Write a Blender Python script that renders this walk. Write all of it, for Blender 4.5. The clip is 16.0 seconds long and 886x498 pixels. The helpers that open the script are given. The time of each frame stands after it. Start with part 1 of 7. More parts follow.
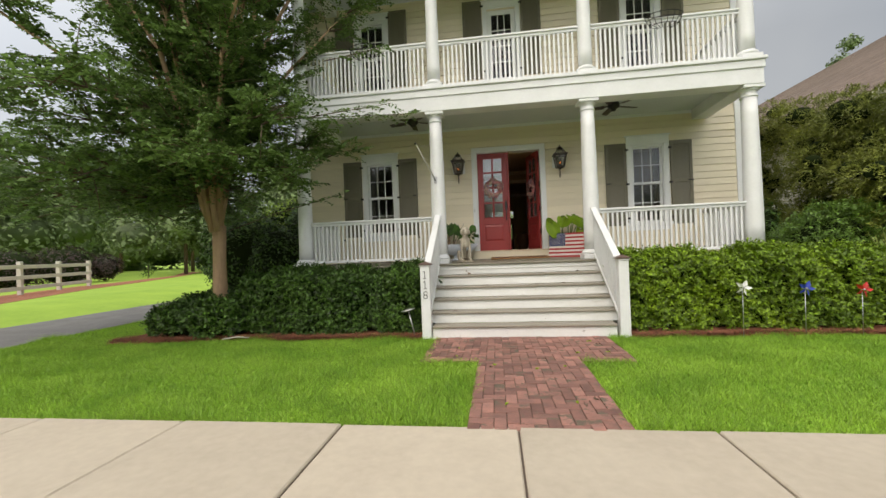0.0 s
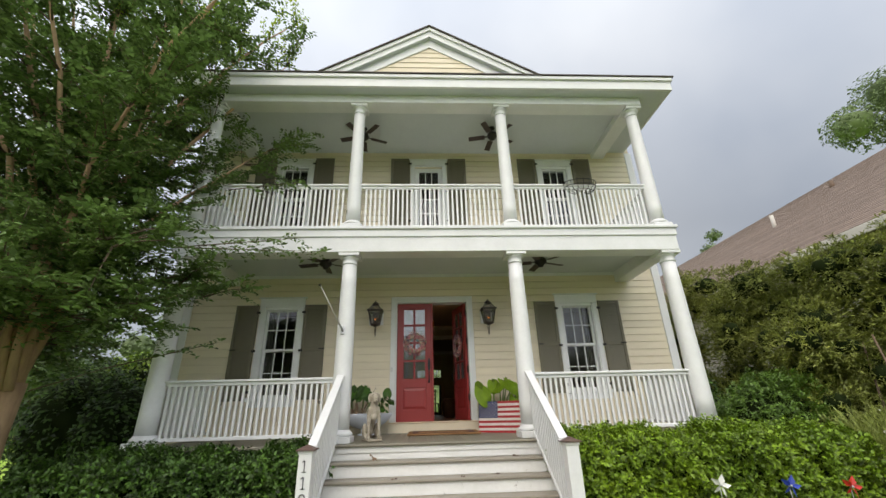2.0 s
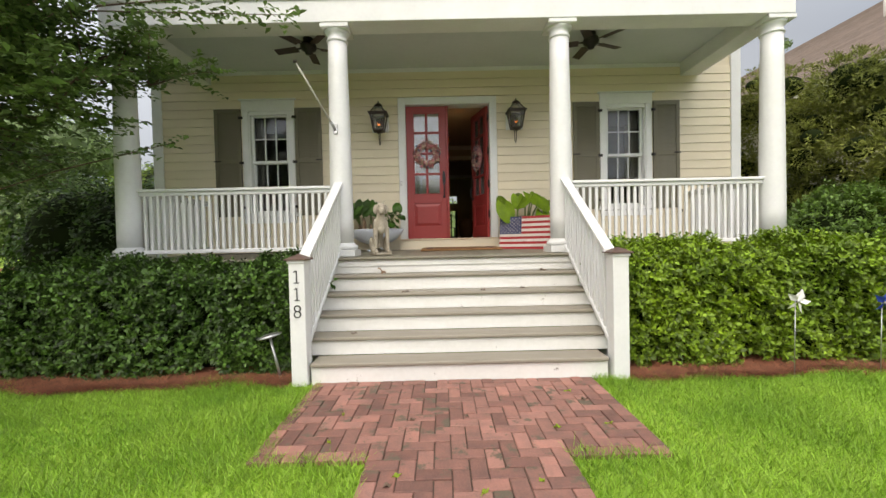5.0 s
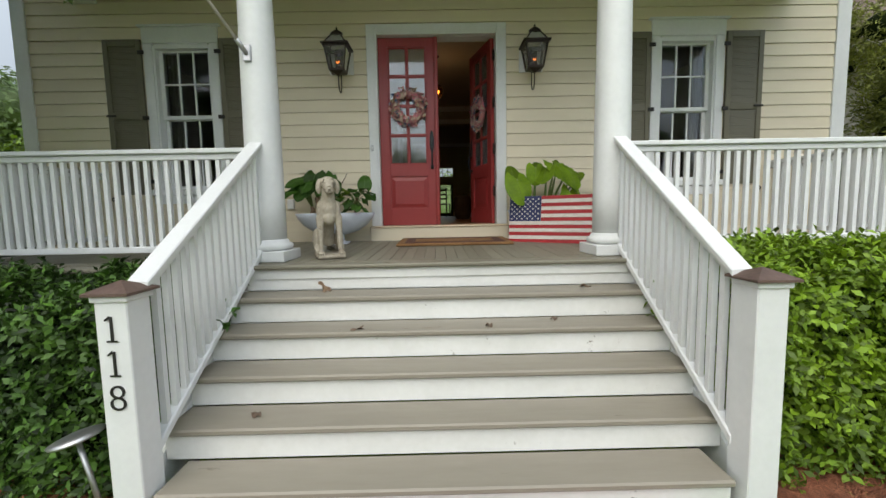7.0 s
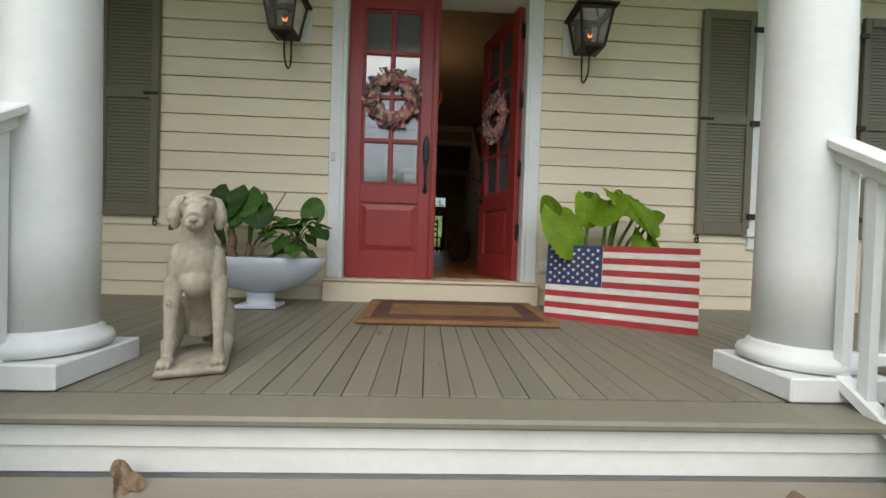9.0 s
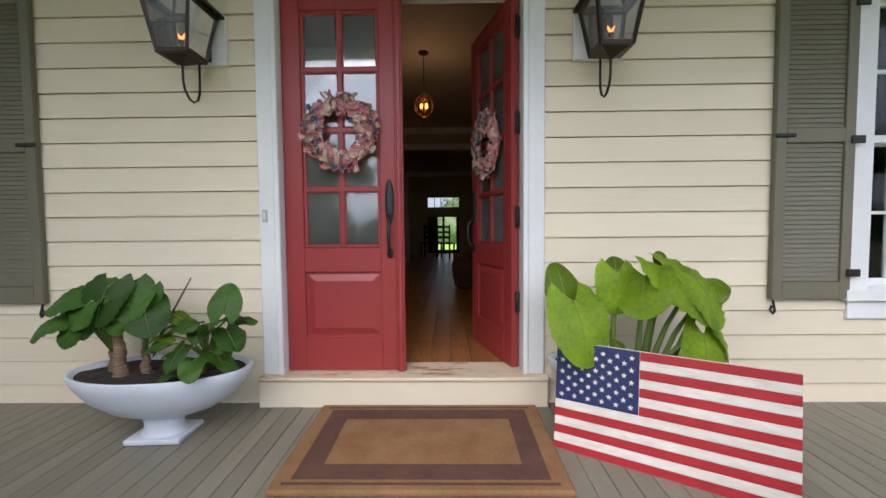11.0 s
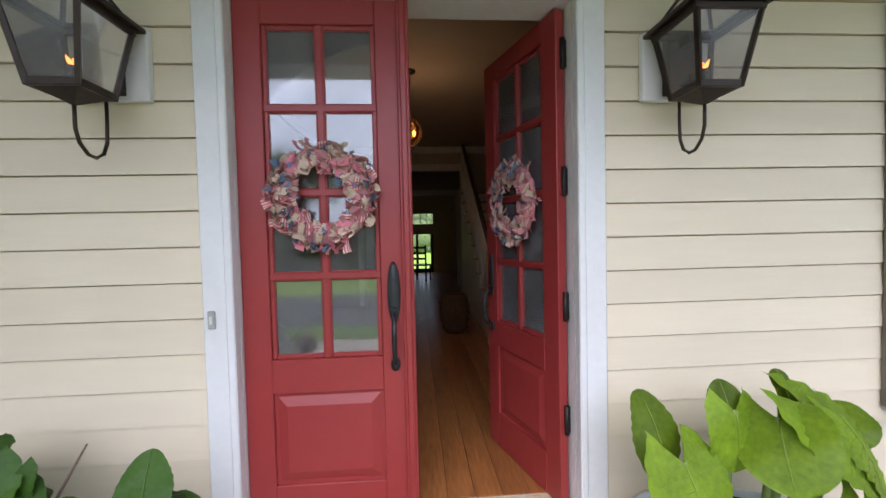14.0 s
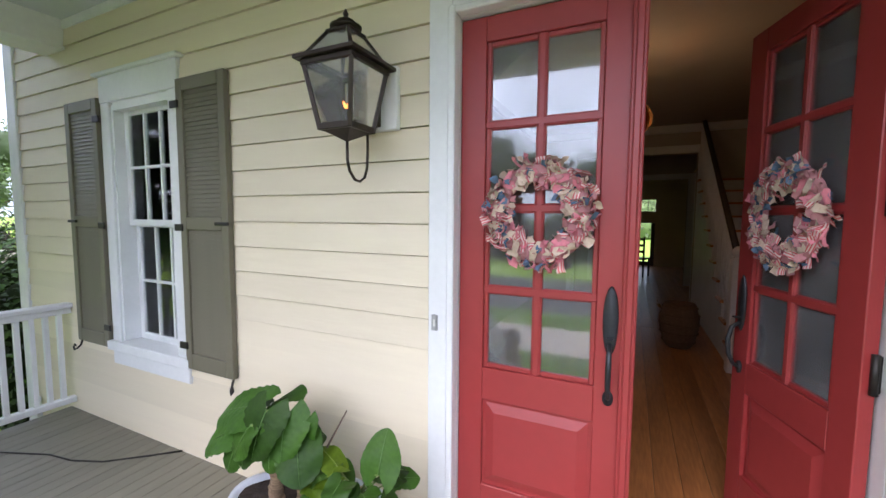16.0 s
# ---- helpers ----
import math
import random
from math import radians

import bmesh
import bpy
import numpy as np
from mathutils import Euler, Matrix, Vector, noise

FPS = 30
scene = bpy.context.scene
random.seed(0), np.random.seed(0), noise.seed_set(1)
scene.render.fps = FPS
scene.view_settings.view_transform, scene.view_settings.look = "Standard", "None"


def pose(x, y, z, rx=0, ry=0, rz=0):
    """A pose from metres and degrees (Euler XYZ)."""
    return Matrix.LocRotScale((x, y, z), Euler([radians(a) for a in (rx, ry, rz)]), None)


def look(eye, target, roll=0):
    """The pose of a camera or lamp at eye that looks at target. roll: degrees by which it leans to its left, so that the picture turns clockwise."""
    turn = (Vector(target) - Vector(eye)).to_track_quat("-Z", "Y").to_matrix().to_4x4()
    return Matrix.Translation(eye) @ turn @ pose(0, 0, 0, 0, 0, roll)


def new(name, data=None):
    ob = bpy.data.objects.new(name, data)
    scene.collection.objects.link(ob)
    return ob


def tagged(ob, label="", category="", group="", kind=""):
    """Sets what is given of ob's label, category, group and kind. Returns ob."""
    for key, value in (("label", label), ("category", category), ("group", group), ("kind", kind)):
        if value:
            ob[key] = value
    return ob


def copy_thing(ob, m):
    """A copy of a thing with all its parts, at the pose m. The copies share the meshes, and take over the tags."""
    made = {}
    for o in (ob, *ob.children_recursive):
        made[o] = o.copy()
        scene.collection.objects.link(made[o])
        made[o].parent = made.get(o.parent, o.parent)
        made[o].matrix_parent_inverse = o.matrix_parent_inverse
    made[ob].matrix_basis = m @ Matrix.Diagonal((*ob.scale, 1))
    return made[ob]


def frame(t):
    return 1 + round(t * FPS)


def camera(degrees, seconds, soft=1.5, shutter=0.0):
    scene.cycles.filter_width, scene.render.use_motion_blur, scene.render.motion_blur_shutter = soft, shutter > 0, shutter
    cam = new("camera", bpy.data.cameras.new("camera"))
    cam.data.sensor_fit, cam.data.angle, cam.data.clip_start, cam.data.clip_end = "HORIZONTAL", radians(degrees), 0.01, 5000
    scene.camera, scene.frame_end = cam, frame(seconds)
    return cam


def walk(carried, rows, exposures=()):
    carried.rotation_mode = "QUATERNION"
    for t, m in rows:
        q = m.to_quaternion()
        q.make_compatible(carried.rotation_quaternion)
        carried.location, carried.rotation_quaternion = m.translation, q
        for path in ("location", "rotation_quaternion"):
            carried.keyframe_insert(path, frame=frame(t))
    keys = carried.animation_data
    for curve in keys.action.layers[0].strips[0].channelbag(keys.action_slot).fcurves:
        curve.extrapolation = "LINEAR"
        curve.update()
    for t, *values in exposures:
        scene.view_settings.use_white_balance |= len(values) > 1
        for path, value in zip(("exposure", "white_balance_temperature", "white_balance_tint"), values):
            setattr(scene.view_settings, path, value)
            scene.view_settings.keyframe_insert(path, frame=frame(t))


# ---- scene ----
cam = camera(96.1, 16.0)
PATH = [
    (0, (-0.343, -9.23, 1.304), (-0.607, -7.247, 1.319), -2.2),
    (0.5, (-0.314, -8.988, 1.323), (-0.172, -6.994, 1.384), -1.9),
    (1, (-0.199, -8.602, 1.369), (-0.016, -6.622, 1.588), -1.8),
    (1.5, (-0.211, -8.25, 1.406), (-0.044, -6.306, 1.844), -2.2),
    (2, (-0.165, -8.054, 1.473), (-0.067, -6.204, 2.225), -1.6),
    (2.5, (-0.16, -8.051, 1.511), (-0.097, -6.287, 2.451), -1.3),
    (3, (-0.185, -8.1, 1.502), (-0.112, -6.314, 2.399), -1.7),
    (3.5, (-0.159, -7.963, 1.427), (-0.081, -6.043, 1.983), -2.0),
    (4, (-0.077, -7.681, 1.308), (-0.021, -5.699, 1.569), -1.8),
    (4.5, (-0.081, -7.314, 1.252), (-0.053, -5.315, 1.308), -1.5),
    (4.7, (-0.141, -7.102, 1.257), (-0.122, -5.102, 1.263), -1.4),
    (6.8, (-0.036, -5.117, 1.418), (-0.071, -3.125, 1.25), -0.7),
    (7, (-0.011, -4.948, 1.443), (0.008, -2.956, 1.261), -1.1),
    (7.5, (-0.004, -4.485, 1.494), (0.049, -2.49, 1.366), -2.3),
    (8, (0.004, -3.997, 1.562), (0.008, -1.998, 1.482), -0.3),
    (8.5, (-0.076, -3.563, 1.56), (0.011, -1.566, 1.478), 1.3),
    (9, (-0.048, -3.179, 1.594), (0.035, -1.181, 1.561), 1.8),
    (9.2, (-0.046, -3.024, 1.68), (-0.046, -1.025, 1.617), 2.3),
    (11.3, (0.3, -2.28, 2.164), (0.259, -0.283, 2.067), -0.8),
    (11.5, (0.265, -2.234, 2.183), (0.204, -0.235, 2.151), -0.5),
    (12, (0.101, -2.167, 2.314), (0.182, -0.168, 2.301), 1.8),
    (12.5, (0.023, -2.11, 2.307), (-0.047, -0.111, 2.32), 1.4),
    (13, (0.131, -1.946, 2.361), (0.283, 0.048, 2.382), 0.2),
    (13.5, (0.095, -1.826, 2.48), (0.113, 0.17, 2.351), -2.4),
    (14, (0.024, -1.669, 2.552), (0.158, 0.325, 2.483), -1.3),
    (14.5, (-0.019, -1.645, 2.726), (0.101, 0.351, 2.771), -0.7),
    (15, (0.05, -1.616, 2.803), (0.073, 0.364, 3.084), -0.4),
    (15.5, (0.101, -1.574, 2.772), (-0.214, 0.394, 2.947), -0.3),
    (16, (-0.017, -1.6, 2.699), (-0.869, 0.203, 2.545), 0.4),
]
walk(cam, [(t, look(eye, target, roll)) for t, eye, target, roll in PATH],
     exposures=((0.0,0.54,7600,12),(1.0,0.89,7700,15),(1.7,0.70,7500,15),(2.5,0.41,6900,8),(3.5,0.63,7050,11),(4.7,0.86,7600,14),(6.8,0.55,6900,8),(9.2,0.73,6850,9),(11.3,1.26,6350,19),(14.0,1.45,6200,22),(16.0,1.86,6150,22)))

# ---- world, sun, exposure ----
world = bpy.data.worlds.new("overcast")
scene.world = world
world.use_nodes = True
wn, wl = world.node_tree.nodes, world.node_tree.links
wn.clear()
w_out = wn.new("ShaderNodeOutputWorld")
w_bg = wn.new("ShaderNodeBackground")
w_sky = wn.new("ShaderNodeTexSky")
w_sky.sky_type = "NISHITA"
w_sky.sun_disc = False
SUN_EL, SUN_AZ = radians(50), radians(200)
w_sky.sun_elevation, w_sky.sun_rotation = SUN_EL, SUN_AZ
w_sky.dust_density, w_sky.air_density = 4.0, 1.0
w_co = wn.new("ShaderNodeTexCoord")
w_no = wn.new("ShaderNodeTexNoise")
w_no.inputs["Scale"].default_value = 2.2
w_no.inputs["Detail"].default_value = 4.0
w_no.inputs["Roughness"].default_value = 0.45
w_ra = wn.new("ShaderNodeValToRGB")
w_ra.color_ramp.elements[0].position, w_ra.color_ramp.elements[0].color = 0.3, (4.0, 4.75, 5.9, 1)
w_ra.color_ramp.elements[1].position, w_ra.color_ramp.elements[1].color = 0.72, (5.9, 6.6, 7.5, 1)
w_mix = wn.new("ShaderNodeMix")
w_mix.data_type = "RGBA"
w_mix.inputs[0].default_value = 0.85
wl.new(w_co.outputs["Generated"], w_no.inputs["Vector"])
wl.new(w_no.outputs["Fac"], w_ra.inputs["Fac"])
wl.new(w_sky.outputs["Color"], w_mix.inputs[6])
wl.new(w_ra.outputs["Color"], w_mix.inputs[7])
# the cloud layer is brighter towards the hidden sun
w_dot = wn.new("ShaderNodeVectorMath")
w_dot.operation = "DOT_PRODUCT"
w_dot.inputs[1].default_value = (-0.22, -0.61, 0.76)
w_map = wn.new("ShaderNodeMapRange")
w_map.inputs[1].default_value, w_map.inputs[2].default_value = -0.3, 1.0
w_map.inputs[3].default_value, w_map.inputs[4].default_value = 0.52, 1.75
w_mul = wn.new("ShaderNodeVectorMath")
w_mul.operation = "SCALE"
wl.new(w_co.outputs["Generated"], w_dot.inputs[0])
wl.new(w_dot.outputs["Value"], w_map.inputs[0])
wl.new(w_mix.outputs[2], w_mul.inputs[0])
wl.new(w_map.outputs[0], w_mul.inputs["Scale"])
wl.new(w_mul.outputs[0], w_bg.inputs["Color"])
w_bg.inputs["Strength"].default_value = 0.12
wl.new(w_bg.outputs["Background"], w_out.inputs["Surface"])

sun_data = bpy.data.lights.new("sun", "SUN")
sun_data.energy, sun_data.angle, sun_data.color = 0.9, radians(60), (1.0, 0.96, 0.9)
sun = new("sun", sun_data)
sun.matrix_basis = look((-5, -14, 17.8), (0, 0, 0))


# ---- materials ----
def mat(name, c1, c2=None, scale=6.0, rough=0.6, metal=0.0, bump=0.0, bscale=60.0, rnd=0.0, spec=0.5,
        stretch=(1, 1, 1), island=0.0, fine=0.35, rough2=None, trans=0.0, dirt=None):
    """Principled material: two colours mixed by coarse and fine noise, fine relief, variation by piece."""
    m = bpy.data.materials.new(name)
    m.use_nodes = True
    n, l = m.node_tree.nodes, m.node_tree.links
    b = n["Principled BSDF"]
    c2 = c2 or tuple(min(1, v * 0.82) for v in c1)
    co = n.new("ShaderNodeTexCoord")
    mp = n.new("ShaderNodeMapping")
    mp.inputs["Scale"].default_value = stretch
    l.new(co.outputs["Object"], mp.inputs["Vector"])
    oi = n.new("ShaderNodeObjectInfo")
    if rnd:
        ml = n.new("ShaderNodeMath")
        ml.operation = "MULTIPLY"
        ml.inputs[1].default_value = 37.0
        l.new(oi.outputs["Random"], ml.inputs[0])
        cb = n.new("ShaderNodeCombineXYZ")
        for k in range(3):
            l.new(ml.outputs[0], cb.inputs[k])
        l.new(cb.outputs[0], mp.inputs["Location"])
    n1 = n.new("ShaderNodeTexNoise")
    n1.inputs["Scale"].default_value, n1.inputs["Detail"].default_value = scale, 5
    n2 = n.new("ShaderNodeTexNoise")
    n2.inputs["Scale"].default_value, n2.inputs["Detail"].default_value = scale * 9, 3
    l.new(mp.outputs[0], n1.inputs["Vector"])
    l.new(mp.outputs[0], n2.inputs["Vector"])
    mx = n.new("ShaderNodeMix")
    mx.inputs[0].default_value = fine
    l.new(n1.outputs["Fac"], mx.inputs[2])
    l.new(n2.outputs["Fac"], mx.inputs[3])
    mr = n.new("ShaderNodeMapRange")
    mr.inputs[1].default_value, mr.inputs[2].default_value = 0.32, 0.68
    l.new(mx.outputs[0], mr.inputs[0])
    cm = n.new("ShaderNodeMix")
    cm.data_type = "RGBA"
    cm.inputs[6].default_value, cm.inputs[7].default_value = (*c1, 1), (*c2, 1)
    l.new(mr.outputs[0], cm.inputs[0])
    col = cm.outputs[2]
    for amount, src in ((rnd, oi.outputs["Random"]), (island, None)):
        if not amount:
            continue
        if src is None:
            src = n.new("ShaderNodeNewGeometry").outputs["Random Per Island"]
        rr = n.new("ShaderNodeMapRange")
        rr.inputs[3].default_value, rr.inputs[4].default_value = 1 - amount, 1 + amount
        l.new(src, rr.inputs[0])
        hs = n.new("ShaderNodeHueSaturation")
        l.new(rr.outputs[0], hs.inputs["Value"])
        l.new(col, hs.inputs["Color"])
        col = hs.outputs[0]
    if dirt:
        dn = n.new("ShaderNodeTexNoise")
        dn.inputs["Scale"].default_value, dn.inputs["Detail"].default_value = dirt[1], 8
        dn.inputs["Roughness"].default_value = 0.7
        l.new(mp.outputs[0], dn.inputs["Vector"])
        dr = n.new("ShaderNodeMapRange")
        dr.inputs[1].default_value, dr.inputs[2].default_value = dirt[2], dirt[2] + 0.06
        l.new(dn.outputs["Fac"], dr.inputs[0])
        dm = n.new("ShaderNodeMix")
        dm.data_type = "RGBA"
        dm.inputs[7].default_value = (*dirt[0], 1)
        l.new(dr.outputs[0], dm.inputs[0])
        l.new(col, dm.inputs[6])
        col = dm.outputs[2]
    l.new(col, b.inputs["Base Color"])
    b.inputs["Metallic"].default_value = metal
    b.inputs["Specular IOR Level"].default_value = spec
    if trans:
        b.inputs["Transmission Weight"].default_value = 0.0
        tr = n.new("ShaderNodeBsdfTranslucent")
        l.new(col, tr.inputs["Color"])
        ms = n.new("ShaderNodeMixShader")
        ms.inputs[0].default_value = trans
        l.new(b.outputs[0], ms.inputs[1])
        l.new(tr.outputs[0], ms.inputs[2])
        l.new(ms.outputs[0], n["Material Output"].inputs["Surface"])
    rg = n.new("ShaderNodeMapRange")
    rg.inputs[3].default_value, rg.inputs[4].default_value = rough, rough2 if rough2 is not None else min(1, rough + 0.12)
    l.new(n1.outputs["Fac"], rg.inputs[0])
    l.new(rg.outputs[0], b.inputs["Roughness"])
    if bump:
        n3 = n.new("ShaderNodeTexNoise")
        n3.inputs["Scale"].default_value, n3.inputs["Detail"].default_value = bscale, 4
        l.new(mp.outputs[0], n3.inputs["Vector"])
        bp = n.new("ShaderNodeBump")
        bp.inputs["Strength"].default_value, bp.inputs["Distance"].default_value = bump, 0.01
        l.new(n3.outputs["Fac"], bp.inputs["Height"])
        l.new(bp.outputs[0], b.inputs["Normal"])
    return m


def glass_mat(name, tint=(0.9, 0.93, 0.93), rough=0.0, film=0.0):
    """A thin pane: clear, with the mirror gloss of glass."""
    m = bpy.data.materials.new(name)
    m.use_nodes = True
    n, l = m.node_tree.nodes, m.node_tree.links
    n.remove(n["Principled BSDF"])
    tr, gl, fr, ms = (n.new("ShaderNodeBsdfTransparent"), n.new("ShaderNodeBsdfGlossy"),
                      n.new("ShaderNodeFresnel"), n.new("ShaderNodeMixShader"))
    tr.inputs["Color"].default_value = (*tint, 1)
    gl.inputs["Roughness"].default_value = rough
    fr.inputs["IOR"].default_value = 1.32
    l.new(fr.outputs[0], ms.inputs[0])
    l.new(tr.outputs[0], ms.inputs[1])
    l.new(gl.outputs[0], ms.inputs[2])
    last = ms.outputs[0]
    if film:                                # a thin dusty film
        di, no, rm, m2 = (n.new("ShaderNodeBsdfDiffuse"), n.new("ShaderNodeTexNoise"), n.new("ShaderNodeMapRange"), n.new("ShaderNodeMixShader"))
        di.inputs["Color"].default_value = (0.45, 0.46, 0.46, 1)
        no.inputs["Scale"].default_value, no.inputs["Detail"].default_value = 6, 6
        rm.inputs[1].default_value, rm.inputs[2].default_value = 0.3, 0.75
        rm.inputs[3].default_value, rm.inputs[4].default_value = film * 0.4, film * 1.5
        l.new(n.new("ShaderNodeTexCoord").outputs["Object"], no.inputs["Vector"])
        l.new(no.outputs["Fac"], rm.inputs[0])
        l.new(rm.outputs[0], m2.inputs[0])
        l.new(last, m2.inputs[1])
        l.new(di.outputs[0], m2.inputs[2])
        last = m2.outputs[0]
    l.new(last, n["Material Output"].inputs["Surface"])
    return m


def glow_mat(name, colour, strength):
    m = bpy.data.materials.new(name)
    m.use_nodes = True
    b = m.node_tree.nodes["Principled BSDF"]
    b.inputs["Base Color"].default_value = (*colour, 1)
    b.inputs["Emission Color"].default_value = (*colour, 1)
    b.inputs["Emission Strength"].default_value = strength
    return m


M_WHITE = mat("white_paint", (0.77, 0.78, 0.77), (0.69, 0.70, 0.69), 3.0, 0.42, bump=0.06, bscale=40)
M_STEPWHITE = mat("worn_white_paint", (0.80, 0.80, 0.77), (0.70, 0.70, 0.66), 2.5, 0.5, bump=0.1, bscale=30,
                  rnd=0.04, dirt=((0.20, 0.17, 0.13), 8.0, 0.655))
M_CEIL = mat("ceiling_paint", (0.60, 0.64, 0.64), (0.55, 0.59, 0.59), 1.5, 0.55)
M_SIDING = mat("cream_siding_paint", (0.76, 0.675, 0.505), (0.69, 0.605, 0.45), 1.8, 0.5, bump=0.2, bscale=30,
               rnd=0.05, stretch=(0.25, 1, 1))
M_SILLWOOD = mat("worn_threshold_paint", (0.72, 0.62, 0.44), (0.60, 0.47, 0.33), 5.0, 0.55, bump=0.1,
                 dirt=((0.40, 0.17, 0.09), 7.0, 0.54), stretch=(0.3, 1, 1))
M_SHUTTER = mat("olive_grey_paint", (0.165, 0.150, 0.102), (0.142, 0.129, 0.087), 3.0, 0.45, bump=0.05)
M_DOOR = mat("barn_red_paint", (0.325, 0.038, 0.036), (0.28, 0.032, 0.030), 2.5, 0.33, bump=0.04, bscale=15)
M_DECK = mat("taupe_deck_paint", (0.205, 0.190, 0.142), (0.172, 0.158, 0.117), 2.0, 0.42, bump=0.18, bscale=30,
             rnd=0.09, stretch=(1, 0.2, 1), fine=0.5, dirt=((0.11, 0.085, 0.058), 11.0, 0.655))
M_TREAD = mat("worn_tread_paint", (0.30, 0.27, 0.215), (0.24, 0.215, 0.17), 2.2, 0.45, bump=0.2, bscale=30,
              rnd=0.05, stretch=(0.2, 1, 1), dirt=((0.12, 0.095, 0.07), 9.0, 0.66))
M_IRON = mat("black_iron", (0.022, 0.021, 0.020), (0.035, 0.03, 0.026), 12, 0.4, metal=0.5, bump=0.08)
M_BRONZE = mat("aged_bronze", (0.055, 0.040, 0.030), (0.035, 0.028, 0.024), 14, 0.38, metal=0.7, bump=0.06)
M_GLASS = glass_mat("window_glass")
M_GLASS.node_tree.nodes["Fresnel"].inputs["IOR"].default_value = 1.45
M_SHADOWGAP = mat("gap_shade", (0.03, 0.028, 0.025), rough=0.9)
M_CAP = mat("brown_post_cap", (0.15, 0.095, 0.075), (0.075, 0.045, 0.036), 7, 0.5, bump=0.2, bscale=30)
M_SHINGLE = mat("roof_shingle", (0.10, 0.085, 0.075), (0.065, 0.055, 0.05), 5, 0.9, bump=0.4, bscale=80)
M_BRICK = mat("clay_paver", (0.33, 0.150, 0.115), (0.19, 0.105, 0.085), 9, 0.75, bump=0.45, bscale=70, rnd=0.38,
              dirt=((0.12, 0.095, 0.065), 5.0, 0.555))
M_JOINT = mat("sandy_joint", (0.13, 0.095, 0.07), (0.08, 0.06, 0.045), 30, 0.95, bump=0.5)
M_CONCRETE = mat("pavement_concrete", (0.52, 0.45, 0.35), (0.44, 0.375, 0.29), 1.6, 0.8, bump=0.35, bscale=180,
                 rnd=0.05, fine=0.5)
M_GROUND = mat("turf_ground", (0.30, 0.45, 0.05), (0.21, 0.35, 0.035), 0.9, 0.9, bump=0.6, bscale=25)
M_ASPHALT = mat("asphalt", (0.07, 0.07, 0.07), (0.05, 0.05, 0.05), 3, 0.85, bump=0.5, bscale=120)
M_GRAVEL = mat("grey_drive", (0.20, 0.195, 0.19), (0.14, 0.135, 0.13), 2, 0.9, bump=0.6, bscale=90)
M_STRAW = mat("pine_straw", (0.36, 0.135, 0.068), (0.17, 0.062, 0.034), 9, 0.85, bump=0.8, bscale=60, island=0.6)
M_NUMBER = mat("dark_numerals", (0.035, 0.032, 0.03), rough=0.4, metal=0.4)
M_ROOM = mat("room_paint", (0.46, 0.42, 0.36), (0.42, 0.38, 0.33), 1.0, 0.7)
M_PINE = mat("heart_pine_boards", (0.50, 0.205, 0.062), (0.26, 0.095, 0.03), 2.5, 0.24, bump=0.06, rnd=0.2,
             stretch=(3, 0.35, 1), fine=0.5)
M_DARKWOOD = mat("dark_wood", (0.045, 0.025, 0.015), (0.03, 0.017, 0.012), 4, 0.4)


